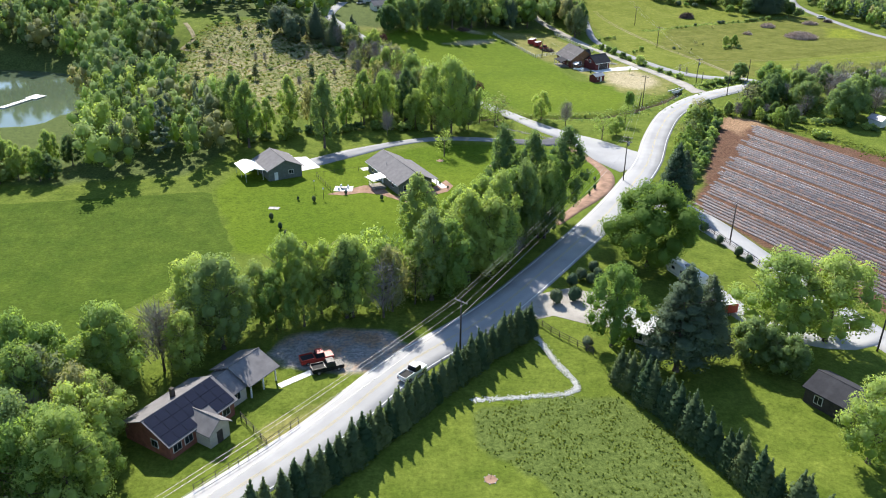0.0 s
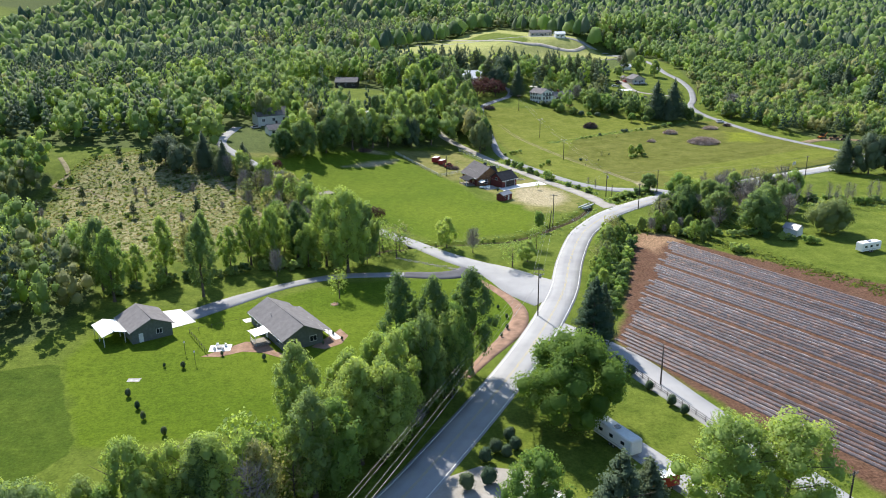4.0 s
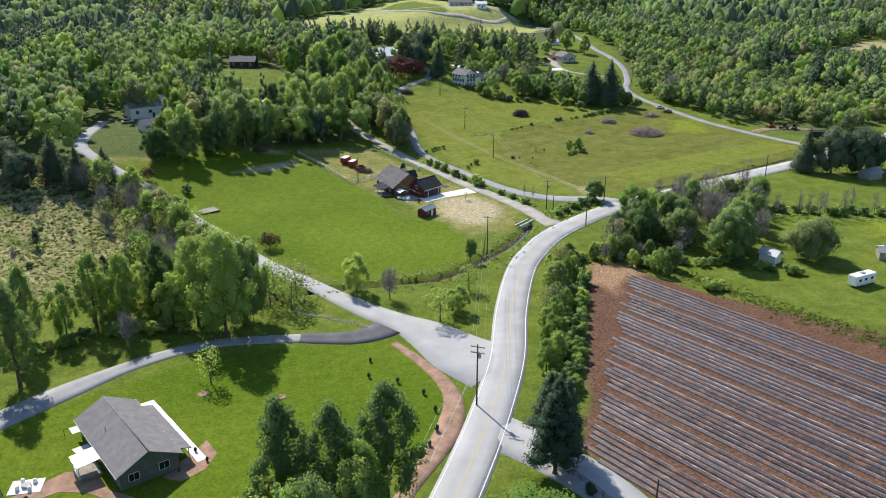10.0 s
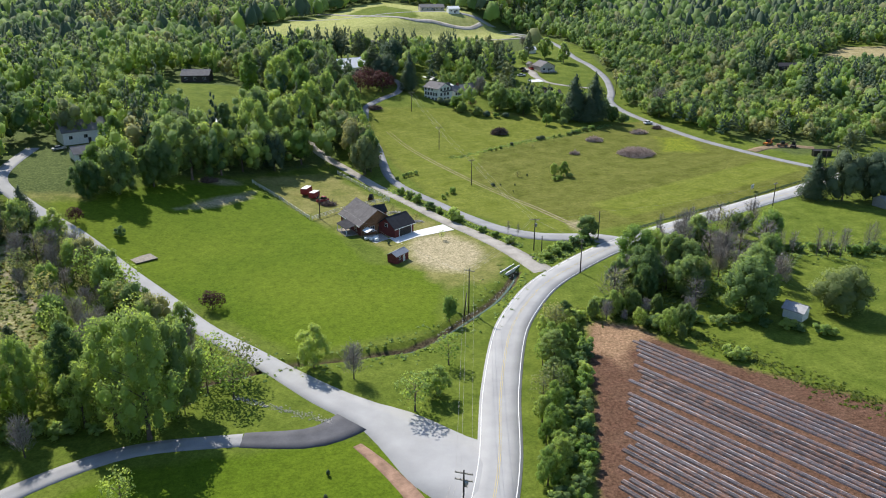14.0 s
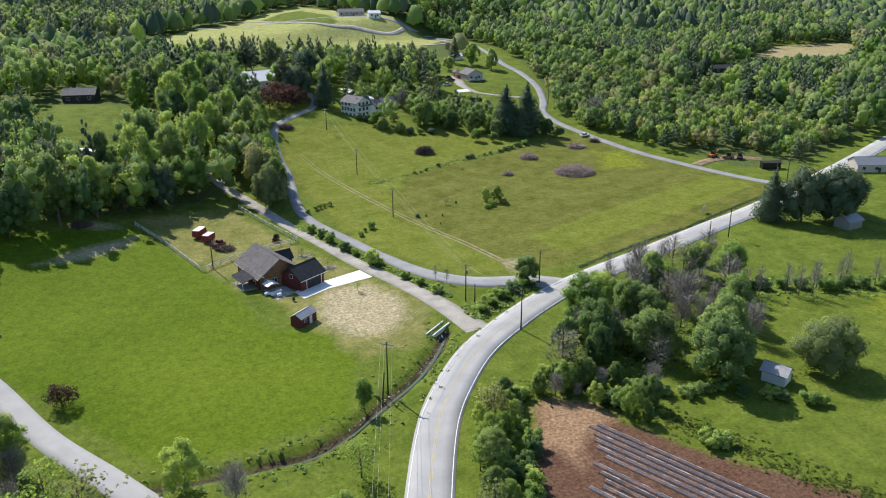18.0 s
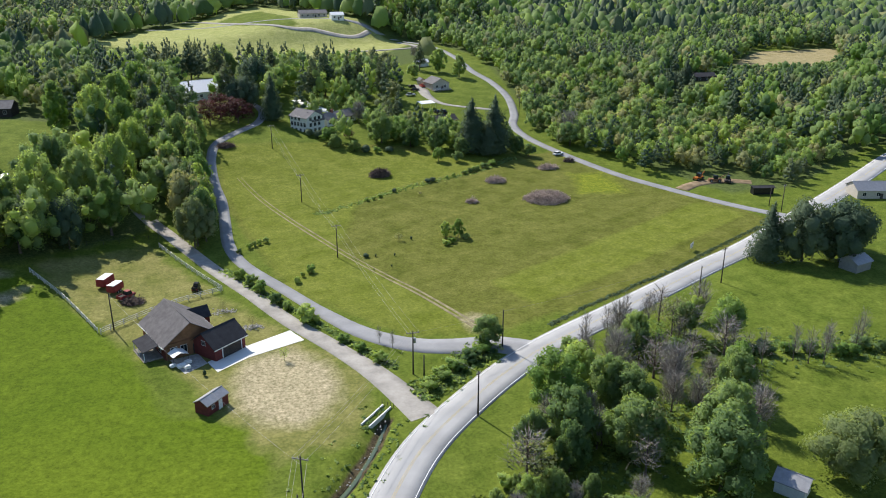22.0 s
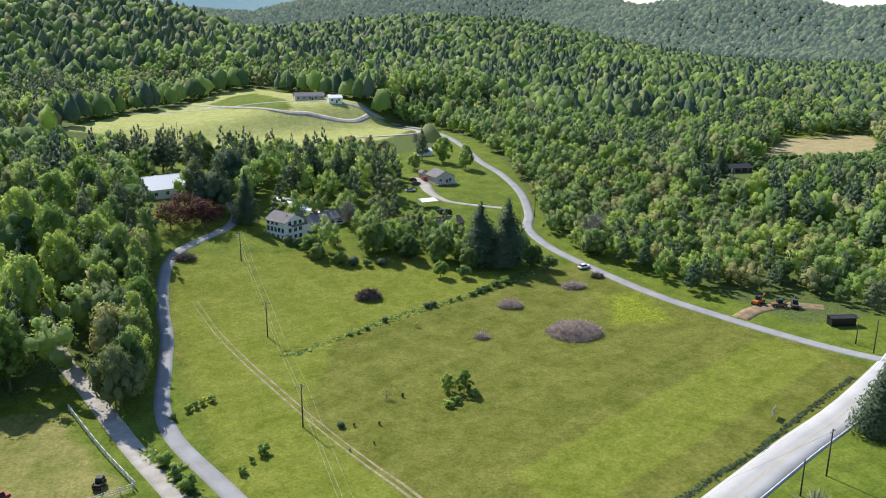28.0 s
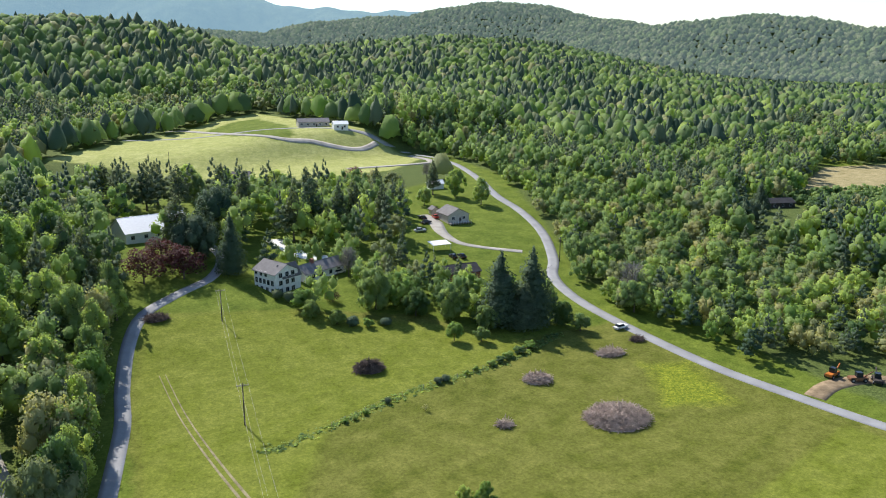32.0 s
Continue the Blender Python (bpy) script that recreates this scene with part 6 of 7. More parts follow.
road("yard_machines", [(223, 389), (232, 393), (244, 393), (252, 388)], 5, m_yard, "bare brown dirt yard with rusting machines", .03, category="yard")


# ---- water ----
m_water, nt, b = material("pond_water", 0.06)
b.inputs["Base Color"].default_value = (0.085, 0.115, 0.07, 1)
b.inputs["Specular IOR Level"].default_value = 0.5
bump(nt, b, noise_node(nt, 0.8, 3), 0.08, 0.1)
zp = lz(-150, 272) - .3
part_w = slab([(x, y, zp) for x, y in [(-150 + (x + 150) * 1.04, 272 + (y - 272) * 1.04) for x, y in POND]], .2)
tagged(part("water_pond", part_w, m_water), "still green pond reflecting the sky", "pond", kind="structure")
dk = tagged(new("dock"), "white floating dock on the pond", "dock")
dk.matrix_basis = pose(-139, 256, zp, 0, 0, 72)
box("deck", -9, -1, .1, 3, 1, .35, concrete, dk)
box("platform", 3.05, -2.2, .1, 8, 2.2, .36, concrete, dk)
for px in (-8, -2, 4, 7):
    rod("pile", (px, -.9, -1), (px, -.9, .9), .1, wood_dark, dk)

# ---- tracks, culvert, stones ----
m_track = plain("bare_soil", (0.27, 0.235, 0.14), 0.95, vary=.35, scale=.6, fine=4)
for off in (-.7, .7):
    tagged(new("track_rut", np_mesh("track_rut", *strip(spline(TRACK, 2), .7, .012, .1, off, [1.0, .7, .4, .6, .35, .15]), m_track)), "worn bare wheel rut across the meadow", "track", kind="structure")
road("track_scrub_1", [(-111, 346), (-103, 330), (-106, 322), (-93, 318), (-77, 303), (-68, 300), (-60, 308), (-50, 318)], 1.8, m_track, "pale track winding over the scrub slope", .02, category="track")
road("track_scrub_2", [(-50, 330), (-47, 320), (-41, 310), (-35, 302), (-32, 296), (-22, 278), (-15, 271), (-12, 262)], 1.8, m_track, "sandy track through the scrub", .02, category="track")
tagged(new("stream_bed", np_mesh("stream_bed", *strip(spline(CREEK, 2), 1.3, .0, .2, 0, [.7, .9, .6, .8, .6, .9]), m_water)), "shallow stream between grassy banks", "stream", kind="structure").location.z = -1.32
cv = tagged(new("culvert"), "concrete culvert trough beside the drive", "culvert")
cv.matrix_basis = pose(84.6, 288, lz(85, 288), 0, 0, 42)
for py in (-.8, .8):
    box("side_wall", -3.6, py - .12, -.6, 3.6, py + .12, .35, concrete, cv)
box("floor", -3.6, -.66, -.7, 3.6, .66, -.45, concrete, cv)
for k in range(5):
    rod("rail_post", (3.9, -1.2 + k * .6, -.2), (3.9, -1.2 + k * .6, .9), .06, wood_dark, cv, 6)


br = tagged(new("bridge"), "weathered grey plank bridge over the ditch", "bridge")
br.matrix_basis = pose(-7, 312.5, lz(-7, 312.5), 0, 0, 30)
for k in range(11):
    box("plank", -2.8 + k * .52, -2.2, .12, -2.31 + k * .52, 2.2, .22, wood_grey, br)
for py in (-1.9, 1.9):
    box("beam", -2.9, py - .12, -.3, 2.9, py + .12, .117, wood_dark, br)


def rocks(name, line, width, count, size, mat, label, seed):
    """Many loose stones along a line, in one mesh."""
    rng = np.random.default_rng(seed)
    pts = spline(line, .5)
    p = pts[rng.integers(0, len(pts), count)] + rng.normal(0, width / 2.6, (count, 2))
    base = np.array([(1, 0, 0), (0, 1, 0), (-1, 0, 0), (0, -1, 0), (0, 0, .8), (0, 0, -.5), (.6, .6, .4), (-.6, -.6, .4)], float)
    tri = np.array([(0, 6, 4), (6, 1, 4), (1, 2, 4), (2, 7, 4), (7, 3, 4), (3, 0, 4), (0, 3, 5), (3, 2, 5), (2, 1, 5), (1, 0, 5), (0, 1, 6), (2, 3, 7)])
    s = size * rng.uniform(.5, 1.4, (count, 1, 1)) * rng.uniform(.7, 1.3, (count, 8, 3))
    a = rng.uniform(0, 6.28, count)
    v = base[None] * s
    x, y = v[..., 0] * np.cos(a)[:, None] - v[..., 1] * np.sin(a)[:, None], v[..., 0] * np.sin(a)[:, None] + v[..., 1] * np.cos(a)[:, None]
    z = land(p[:, 0], p[:, 1])
    V = np.stack([x + p[:, :1], y + p[:, 1:], v[..., 2] + z[:, None] + size * .25], -1).reshape(-1, 3)
    F = (tri[None] + 8 * np.arange(count)[:, None, None]).reshape(-1, 3)
    tagged(new(name, np_mesh(name, V, F, mat)), label, "stones", kind="stuff")


stone_white = plain("stone_white", (0.62, 0.61, 0.58), 0.9, vary=.2)
rocks("stone_drain", [(15.5, 119.5), (18, 110), (20.8, 101.2), (13, 99), (5, 98)], .8, 2200, .11, stone_white, "pale stones lining a drainage ditch", 1)
rocks("stream_stones", CREEK[:5], 1.0, 60, .16, stone, "grey stones along the stream", 2)
rocks("drain_stones", [(16, 240), (24, 234), (32, 228)], 1.2, 300, .14, stone, "stones in the ditch beside the road", 3)
for cx, cy in ((64, 341), (69, 331)):
    rocks("bed_stones", [(cx - 1.8, cy - .6), (cx, cy + 1), (cx + 1.8, cy - .4)], 1.6, 120, .18, stone, "stones edging a garden bed", int(cx))


# ---- heaps of brushwood ----
def brush_heap(x, y, rx, ry, h, n, mat, label, seed):
    rng = np.random.default_rng(seed)
    ob = tagged(new("brush_pile"), label, "brush pile")
    ob.matrix_basis = pose(x, y, lz(x, y))
    k = 20
    rr, aa = np.meshgrid(np.linspace(0, 1, 8), np.linspace(0, 2 * math.pi, k, endpoint=False))
    wob = 1 + .12 * np.sin(aa * 3 + seed) + .06 * np.sin(aa * 7)
    z = h * .8 * (1 - rr ** 2.2) + rng.normal(0, h * .06, rr.shape) * (rr < .95) - .1
    V = np.stack([rr * rx * wob * np.cos(aa), rr * ry * wob * np.sin(aa), z], -1).reshape(-1, 3)
    i = np.arange(k * 8).reshape(k, 8)
    j = np.roll(i, -1, 0)
    part("core", np_mesh("core", V, np.stack([i[:, :-1], i[:, 1:], j[:, 1:], j[:, :-1]], -1).reshape(-1, 4), mat), None, ob)
    r_, a_ = np.sqrt(rng.random(n)), rng.uniform(0, 6.28, n)
    p = np.stack([r_ * rx * np.cos(a_), r_ * ry * np.sin(a_), h * .85 * (1 - r_ ** 2.2) + rng.uniform(0, .3, n)], 1)
    d = np.stack([rng.normal(size=n), rng.normal(size=n), rng.normal(0, .35, n)], 1)
    d /= np.linalg.norm(d, axis=1)[:, None]
    L, w = rng.uniform(.5, 1.7, (n, 1)), np.cross(d, (0, 0, 1.0))
    w = w / (np.linalg.norm(w, axis=1)[:, None] + 1e-6) * rng.uniform(.04, .11, (n, 1))
    up = np.cross(w, d) * .8
    V = np.stack([p - d * L - w, p - d * L + w, p + d * L + w * .4, p + d * L - w * .4, p - d * L + up, p + d * L + up], 1)
    V[:, :, 2] = np.maximum(V[:, :, 2], -.05)
    F = np.array([(0, 3, 5, 4), (1, 4, 5, 2), (0, 1, 2, 3)])
    part("brushwood", np_mesh("brushwood", V.reshape(-1, 3), (F[None] + 6 * np.arange(n)[:, None, None]).reshape(-1, 4), mat), None, ob)


brush_heap(173, 393.5, 7.2, 6, 2.2, 2600, twig, "large heap of grey brushwood in the meadow", 1)
brush_heap(164.5, 415.5, 3.2, 2.4, 1.3, 700, twig, "small heap of pale cut branches", 2)
brush_heap(190, 425, 3.6, 2.2, 1.0, 600, twig, "low heap of pale sticks", 3)
brush_heap(202, 431, 1.6, 1.2, .8, 250, twig_dark, "small dark heap of sticks", 4)
brush_heap(127, 430.5, 3.4, 2.2, 2.4, 900, twig_dark, "dark heap of dry branches", 5)
brush_heap(148, 397, 1.4, 1, .7, 200, twig, "tiny heap of dry weeds", 6)
brush_heap(79, 468, 3, 2, 1.4, 400, twig_dark, "dark brush heap beside the trees", 7)
brush_heap(45, 352, 2.2, 1.6, .7, 220, twig_dark, "heap of scrap wood by the tractor", 8)
brush_heap(8, 371, 3, 2, .8, 300, twig_dark, "burnt brush heap at the lawn edge", 9)


# ---- fences ----
wood_pale = plain("wood_pale", (0.62, 0.60, 0.54), 0.85, vary=.15)
def fence(points, step, h, rails, mat, label, post_r=.07, rail_r=.045):
    ob = tagged(new("fence"), label, "fence")
    line = spline(points, step) if len(points) > 2 else np.array([np.array(points[0]) + (np.array(points[1]) - points[0]) * k for k in np.linspace(0, 1, max(2, int(np.hypot(*(np.array(points[1]) - points[0])) / step)))])
    x0, y0 = line[0]
    ob.matrix_basis = pose(x0, y0, lz(x0, y0))
    P = [Vector((x - x0, y - y0, lz(x, y) - lz(x0, y0))) for x, y in line]
    for p in P:
        rod("post", p - Vector((0, 0, .3)), p + Vector((0, 0, h)), post_r, mat, ob, 6)
    for a, c in zip(P, P[1:]):
        for f_ in rails:
            rod("rail", a + Vector((0, 0, h * f_)), c + Vector((0, 0, h * f_)), rail_r, mat, ob, 5)


fence([(52, 387), (59, 368), (65, 353.5)], 2.6, 1.4, (.35, .65, .95), wood_pale, "pale timber rail fence along the gravel drive", .11, .07)
fence([(64.6, 352.8), (57, 350), (49, 345.5), (43, 341), (38.5, 337.5)], 2.6, 1.4, (.35, .65, .95), wood_pale, "pale timber rail fence behind the red house", .11, .07)
fence([(22, 373), (30, 358), (37.8, 338.5)], 2.6, 1.3, (.35, .65, .95), wood_pale, "pale timber rail fence along the green paddock", .11, .07)
fence([(23, 387), (38, 391), (52, 394)], 3.2, 1.3, (.9,), wood_dark, "dark wire fence below the trees", .06, .02)
fence([(-33, 193), (-27.3, 182)], 1.4, 1.3, (.5, .95), wood_dark, "dark metal fence beside the lawn", .05, .03)
fence([(-33, 193), (-26, 196.5), (-20, 199)], 2.2, 1.2, (.95,), wood_dark, "thin wire fence round the garden", .04, .02)
fence([(16.5, 121), (18.8, 117.6), (21.5, 114.6), (25, 111)], 1.5, 1.3, (.3, .6, .95), wood_dark, "black timber rail fence along the drive", .07, .05)
fence([(-31.5, 78), (-28, 82), (-24, 87), (-20.5, 92)], 1.6, 1.2, (.5, .95), wood_dark, "dark post fence along the road", .06, .035)
fence([(-24, 87), (-26.5, 90), (-29, 93)], 1.4, 1.2, (.3, .6, .95), wood_dark, "dark rail fence across the front yard", .06, .04)
fence([(56, 171), (58.5, 165), (61, 156), (64.5, 145), (67, 137)], 1.7, 1.2, (.3, .6, .95), wood_dark, "black rail fence beside the lane", .07, .05)
fence([(113, 407), (131, 416), (142, 420), (156, 425), (172, 433)], 4.5, 1.1, (.9,), wood_grey, "old wire fence across the meadow", .05, .015)

# ---- poles and wires ----
def utility_pole(x, y, h, arm=0.0, turn=0.0, double=False, tank=False, lean=0.0):
    ob = tagged(new("utility_pole"), "weathered wooden utility pole" + (" with a cross arm" if arm else " without cross arm"), "utility pole")
    ob.matrix_basis = pose(x, y, lz(x, y), lean, 0, turn)
    rod("pole", (0, 0, -.5), (0, 0, h), .17, wood_dark, ob, 8, r2=.11)
    if arm:
        for k, z in enumerate((h - .5, h - 1.6) if double else (h - .5,)):
            a = box("cross_arm", -arm, -.07, z - .08, arm, .07, z + .08, wood_grey, ob)
            for px in (-arm * .9, -arm * .35, arm * .35, arm * .9):
                rod("insulator", (px, 0, z + .08), (px, 0, z + .3), .05, metal_grey, a, 6)
    if tank:
        rod("transformer", (.35, .1, h - 2.6), (.35, .1, h - 1.6), .26, metal_grey, ob, 10)
    return ob


def wire(a, c, sag=1.2, r=.018):
    """A hanging cable between two places given as x, y and height over the ground."""
    a, c = [np.array((p[0], p[1], lz(p[0], p[1]) + p[2])) for p in (a, c)]
    ts = np.linspace(0, 1, 15)
    path = [a + (c - a) * t - np.array((0, 0, sag * 4 * t * (1 - t))) for t in ts]
    d = (c - a) / np.linalg.norm(c - a)
    side = np.cross(d, (0, 0, 1.0))
    up = np.cross(side, d)
    V = [p + (side * math.cos(q) + up * math.sin(q)) * r for p in path for q in (0, 2.09, 4.19)]
    F = [(k * 3 + i, k * 3 + (i + 1) % 3, k * 3 + 3 + (i + 1) % 3, k * 3 + 3 + i) for k in range(14) for i in range(3)]
    tagged(new("power_line", np_mesh("power_line", np.array(V), np.array(F), wire_mat, smooth=True)), "thin sagging power line between poles", "cable", "power lines")


wire_mat = plain("wire_metal", (0.34, 0.33, 0.31), 0.4, 0.6, vary=.1)
LINE = [(-40, 52, 11, -40), (3, 110.5, 10.5, -40), (46.5, 193.5, 12, -30), (67.5, 266, 10.5, -35), (95.5, 300, 9.4, -10), (96.3, 366, 9.4, 0), (96, 413, 9.4, 0), (95.5, 465, 9, 0)]
for k, (x, y, h, tn) in enumerate(LINE):
    utility_pole(x, y, h, 1.25, tn, double=k in (2,), tank=k in (2, 4))
for (x0, y0, h0, t0), (x1, y1, h1, t1) in zip(LINE, LINE[1:]):
    for off in (-1.1, -.4, 1.1):
        wire((x0 + off * math.cos(radians(t0)), y0 + off * math.sin(radians(t0)), h0 - .2), (x1 + off * math.cos(radians(t1)), y1 + off * math.sin(radians(t1)), h1 - .2), .9)
wire((3, 110.5, 7.5), (46.5, 193.5, 8.5), .9, .035)
wire((-40, 52, 7.5), (3, 110.5, 7.5), .9, .035)
for x, y, h, arm, ln in ((62.5, 157, 8.5, 0, 0), (73, 113, 9, .8, 0), (116.5, 304.5, 8.5, 0, 0), (182.3, 317.5, 9.4, .9, 0), (173, 314, 7, 0, 0), (101.5, 282, 9, .5, 0),
                        (41, 339, 8.5, 0, 0), (238, 358, 9, .9, 0), (238.5, 364, 6, 0, 0), (97.3, 298.8, 4.5, 0, 0), (66.2, 265, 5.5, 0, 8), (214, 500, 9, .9, 0), (86, 690, 10, 0, 0)):
    utility_pole(x, y, h, arm, 20, lean=ln)
wire((41, 339, 8.2), (67.5, 266, 9), 1.5)
wire((182.3, 317.5, 9), (116.5, 304.5, 8.2), 1.0)
wire((116.5, 304.5, 8.2), (95.5, 300, 9), .4)
wire((95.5, 300, 9), (101.5, 282, 8.8), .3)
for x, y in ((-29, 178), (-32, 183)):
    lp = tagged(new("garden_lamp"), "white globe garden lamp on a thin post", "lamp")
    lp.matrix_basis = pose(x, y, lz(x, y))
    rod("post", (0, 0, -.2), (0, 0, 2.5), .05, wood_dark, lp, 6)
    bm = bmesh.new()
    bmesh.ops.create_icosphere(bm, subdivisions=2, radius=.22, matrix=Matrix.Translation((0, 0, 2.65)))
    part("globe", bm, paint_white, lp)
    rod("cap", (0, 0, 2.84), (0, 0, 2.94), .12, wood_dark, lp, 8)

# ---- sign ----
sg = tagged(new("sign"), "white field sign with illegible lettering on posts", "sign")
sg.matrix_basis = pose(189.5, 339, lz(189.5, 339), 0, 0, 35)
for px in (-1.1, 1.1):
    rod("post", (px, 0, -.3), (px, 0, 2.4), .06, wood_grey, sg, 6)
bd = box("board", -1.3, -.07, .9, 1.3, -.03, 2.3, paint_white, sg)
for k, w_ in enumerate((.9, .7, .95)):
    box("lettering_bar", -w_, -.085, 2.0 - k * .4, w_, -.072, 2.14 - k * .4, solar_blue, bd)


# ---- vehicles ----
barn_red = plain("dull_red", (0.26, 0.035, 0.035), 0.7, vary=.2)
def wheel(x, y, r, parent, w=.22):
    t = rod("wheel", (x, y - w / 2, r), (x, y + w / 2, r), r, rubber, parent, 14)
    rod("rim", (x, y - w / 2 - .01, r), (x, y + w / 2 + .01, r), r * .6, metal_grey, t, 10)


def car(x, y, turn, mat, label, kind="car", length=4.6, width=1.8, category="car"):
    ob = tagged(new(kind), label, category)
    ob.matrix_basis = pose(x, y, lz(x, y) + (.08 if near_line(MAIN, x, y) < 4 else .0), 0, 0, turn)
    L, W = length / 2, width / 2
    box("body", -L, -W, .35, L, W, .95, mat, ob, bevel=.1)
    if kind == "pickup":
        box("cabin", -.3, -W * .9, .9, 1.3, W * .9, 1.75, glass, ob, bevel=.08, taper=.22)
        box("roof", -.08, -W * .72, 1.74, 1.08, W * .72, 1.8, mat, ob)
        box("bed", -L + .12, -W + .15, .955, -.45, W - .15, .97, rubber, ob)
        for sy in (-W + .03, W - .11):
            box("bed_side", -L + .05, sy, .95, -.4, sy + .08, 1.2, mat, ob)
        box("tailgate", -L + .02, -W + .12, .95, -L + .1, W - .12, 1.2, mat, ob)
    else:
        box("cabin", -L * .72, -W * .9, .9, L * .42, W * .9, 1.5, glass, ob, bevel=.06, taper=.3)
        box("roof", -L * .5, -W * .7, 1.49, L * .2, W * .7, 1.55, mat, ob, bevel=.02)
    for wx in (-L * .62, L * .62):
        for wy in (-W + .1, W - .1):
            wheel(wx, wy, .34, ob)
    for wy in (-W * .7, W * .7):
        box("headlight", L - .03, wy - .16, .62, L + .02, wy + .16, .78, paint_white, ob)
        box("tail_light", -L - .02, wy - .14, .65, -L + .03, wy + .14, .8, paint_red, ob)
    return ob


def trailer(x, y, turn, L, W, h, mat, label, kind="trailer", windows=True):
    ob = tagged(new(kind), label, kind.replace("_", " "))
    ob.matrix_basis = pose(x, y, lz(x, y), 0, 0, turn)
    bd_ = box("body", -L / 2, -W / 2, .55, L / 2, W / 2, h, mat, ob, bevel=.12)
    box("roof", -L / 2 + .15, -W / 2 + .15, h, L / 2 - .15, W / 2 - .15, h + .08, paint_white, ob)
    for wx in (-.45, .45):
        for wy in (-W / 2 + .12, W / 2 - .12):
            wheel(wx, wy, .36, ob)
    rod("hitch", (L / 2, 0, .5), (L / 2 + 1.1, 0, .5), .06, metal_grey, ob, 6)
    if windows:
        for s in (-1, 1):
            for wx in (-L * .3, -.2, L * .28):
                box("window_pane", wx - .45, s * W / 2 - .02, h * .55, wx + .45, s * W / 2 + .02, h * .55 + .6, glass, bd_)
            box("stripe", -L / 2 + .2, s * W / 2 - .015, .95, L / 2 - .2, s * W / 2 + .015, 1.1, paint_silver, bd_)
        box("roof_box", -.6, -.4, h + .08, .4, .4, h + .36, metal_grey, ob)
    return ob


trailer(150.5, 227.5, 15, 7.2, 2.4, 2.9, car_white, "white travel camper parked on the grass", "camper")
trailer(47.6, 137.5, -66, 9.2, 2.5, 3.1, car_white, "long white camper parked on the drive", "camper")
trailer(51, 125, 15, 4.2, 2.2, 2.3, paint_red, "red box trailer parked on the drive", windows=False)
trailer(39, 363.6, 60, 4.4, 2.3, 2.4, barn_red, "red box trailer in the grass", windows=False)
trailer(41.2, 359.5, 55, 3.8, 2.2, 2.2, barn_red, "red livestock trailer beside another", windows=False)
car(43.5, 355.3, 40, barn_red, "faded red farm cart with a black bed", "pickup", 4.2)
car(-20.3, 108.2, 25, paint_red, "red flatbed truck parked in the yard", "pickup", 5.4, 2.0, "truck")
car(-18.2, 105.6, 25, paint_black, "black pickup parked in the yard", "pickup", 5.2, 1.9, "truck")
car(-4.6, 104.3, 52, car_white, "white pickup on the road", "pickup", 5.4, 1.95, "truck")
car(59.2, 355.6, 70, paint_black, "small black farm buggy on the grass", "pickup", 2.8, 1.5, "buggy")
for x, y, tn, mt, lb in ((182, 559, 100, paint_black, "black car parked by the pale house"), (181, 552, 20, paint_black, "dark car parked on gravel"), (187.5, 559.5, 90, paint_red, "dark red car beside the shed"),
                         (175, 541, 0, paint_silver, "silver car on the grass"), (177, 509, 95, paint_black, "dark car below the carport"), (180.3, 509, 95, paint_black, "dark car on bare soil"),
                         (133.5, 495, 30, car_white, "white car beside the long wing"), (202, 439.5, 15, car_white, "white car at the meadow edge"), (-41, 396, 30, paint_silver, "pale car beside the white house"),
                         (98.5, 583, 90, car_white, "white car in the courtyard")):
    car(x, y, tn, mt, lb)
for x, y, tn, mt, lb in ((236, 397, 20, paint_orange, "orange digger in the yard"), (240, 393, -20, timber, "rusty farm machine in the yard"), (244, 391, 50, wood_dark, "dark rusty trailer frame in the yard")):
    mc = tagged(new("farm_machine"), lb, "farm machine")
    mc.matrix_basis = pose(x, y, lz(x, y), 0, 0, tn)
    box("chassis", -2.2, -.9, .5, 2.2, .9, 1.2, mt, mc, bevel=.1)
    box("cab", -.6, -.7, 1.2, .9, .7, 2.4, glass, mc, bevel=.06)
    rod("arm", (1.6, 0, 1.2), (3.6, 0, 2.6), .16, mt, mc, 6)
    for wx in (-1.5, 1.4):
        for wy in (-.95, .95):
            wheel(wx, wy, .5, mc, .3)

# ---- garden things ----
pt = tagged(new("patio_set"), "white covered garden furniture on the patio", "furniture")
pt.matrix_basis = pose(53.6, 317.6, lz(53.6, 317.6) + .1, 0, 0, 20)
for px, py, s_ in ((0, 0, .9), (1.6, .7, .7), (-1.3, 1.1, .6), (.6, -1.3, .6)):
    box("cushion_seat", px - s_, py - s_ * .7, .1, px + s_, py + s_ * .7, .75, paint_white, pt, bevel=.12)
gp = tagged(new("gazebo"), "small white canopy on thin legs", "gazebo")
gp.matrix_basis = pose(53.2, 319.8, lz(53, 320) + .05, 0, 0, 20)
for sx in (-1, 1):
    part("canopy_panel", slab([(sx * 1.6, -1.4, 2.1), (sx * 1.6, 1.4, 2.1), (0, 1.4, 2.7), (0, -1.4, 2.7)], .05), paint_white, gp)
    for sy in (-1.3, 1.3):
        rod("leg", (sx * 1.5, sy, 0), (sx * 1.5, sy, 2.1), .04, wood_dark, gp, 6)
fp = tagged(new("fire_pit"), "stone fire pit with white chairs on a pale slab", "fire pit")
fp.matrix_basis = pose(-25, 184.8, lz(-25, 185))
box("slab", -2.3, -1.7, -.1, 2.3, 1.7, .08, concrete, fp)
rod("ring", (0, 0, .08), (0, 0, .5), .7, stone, fp, 16)
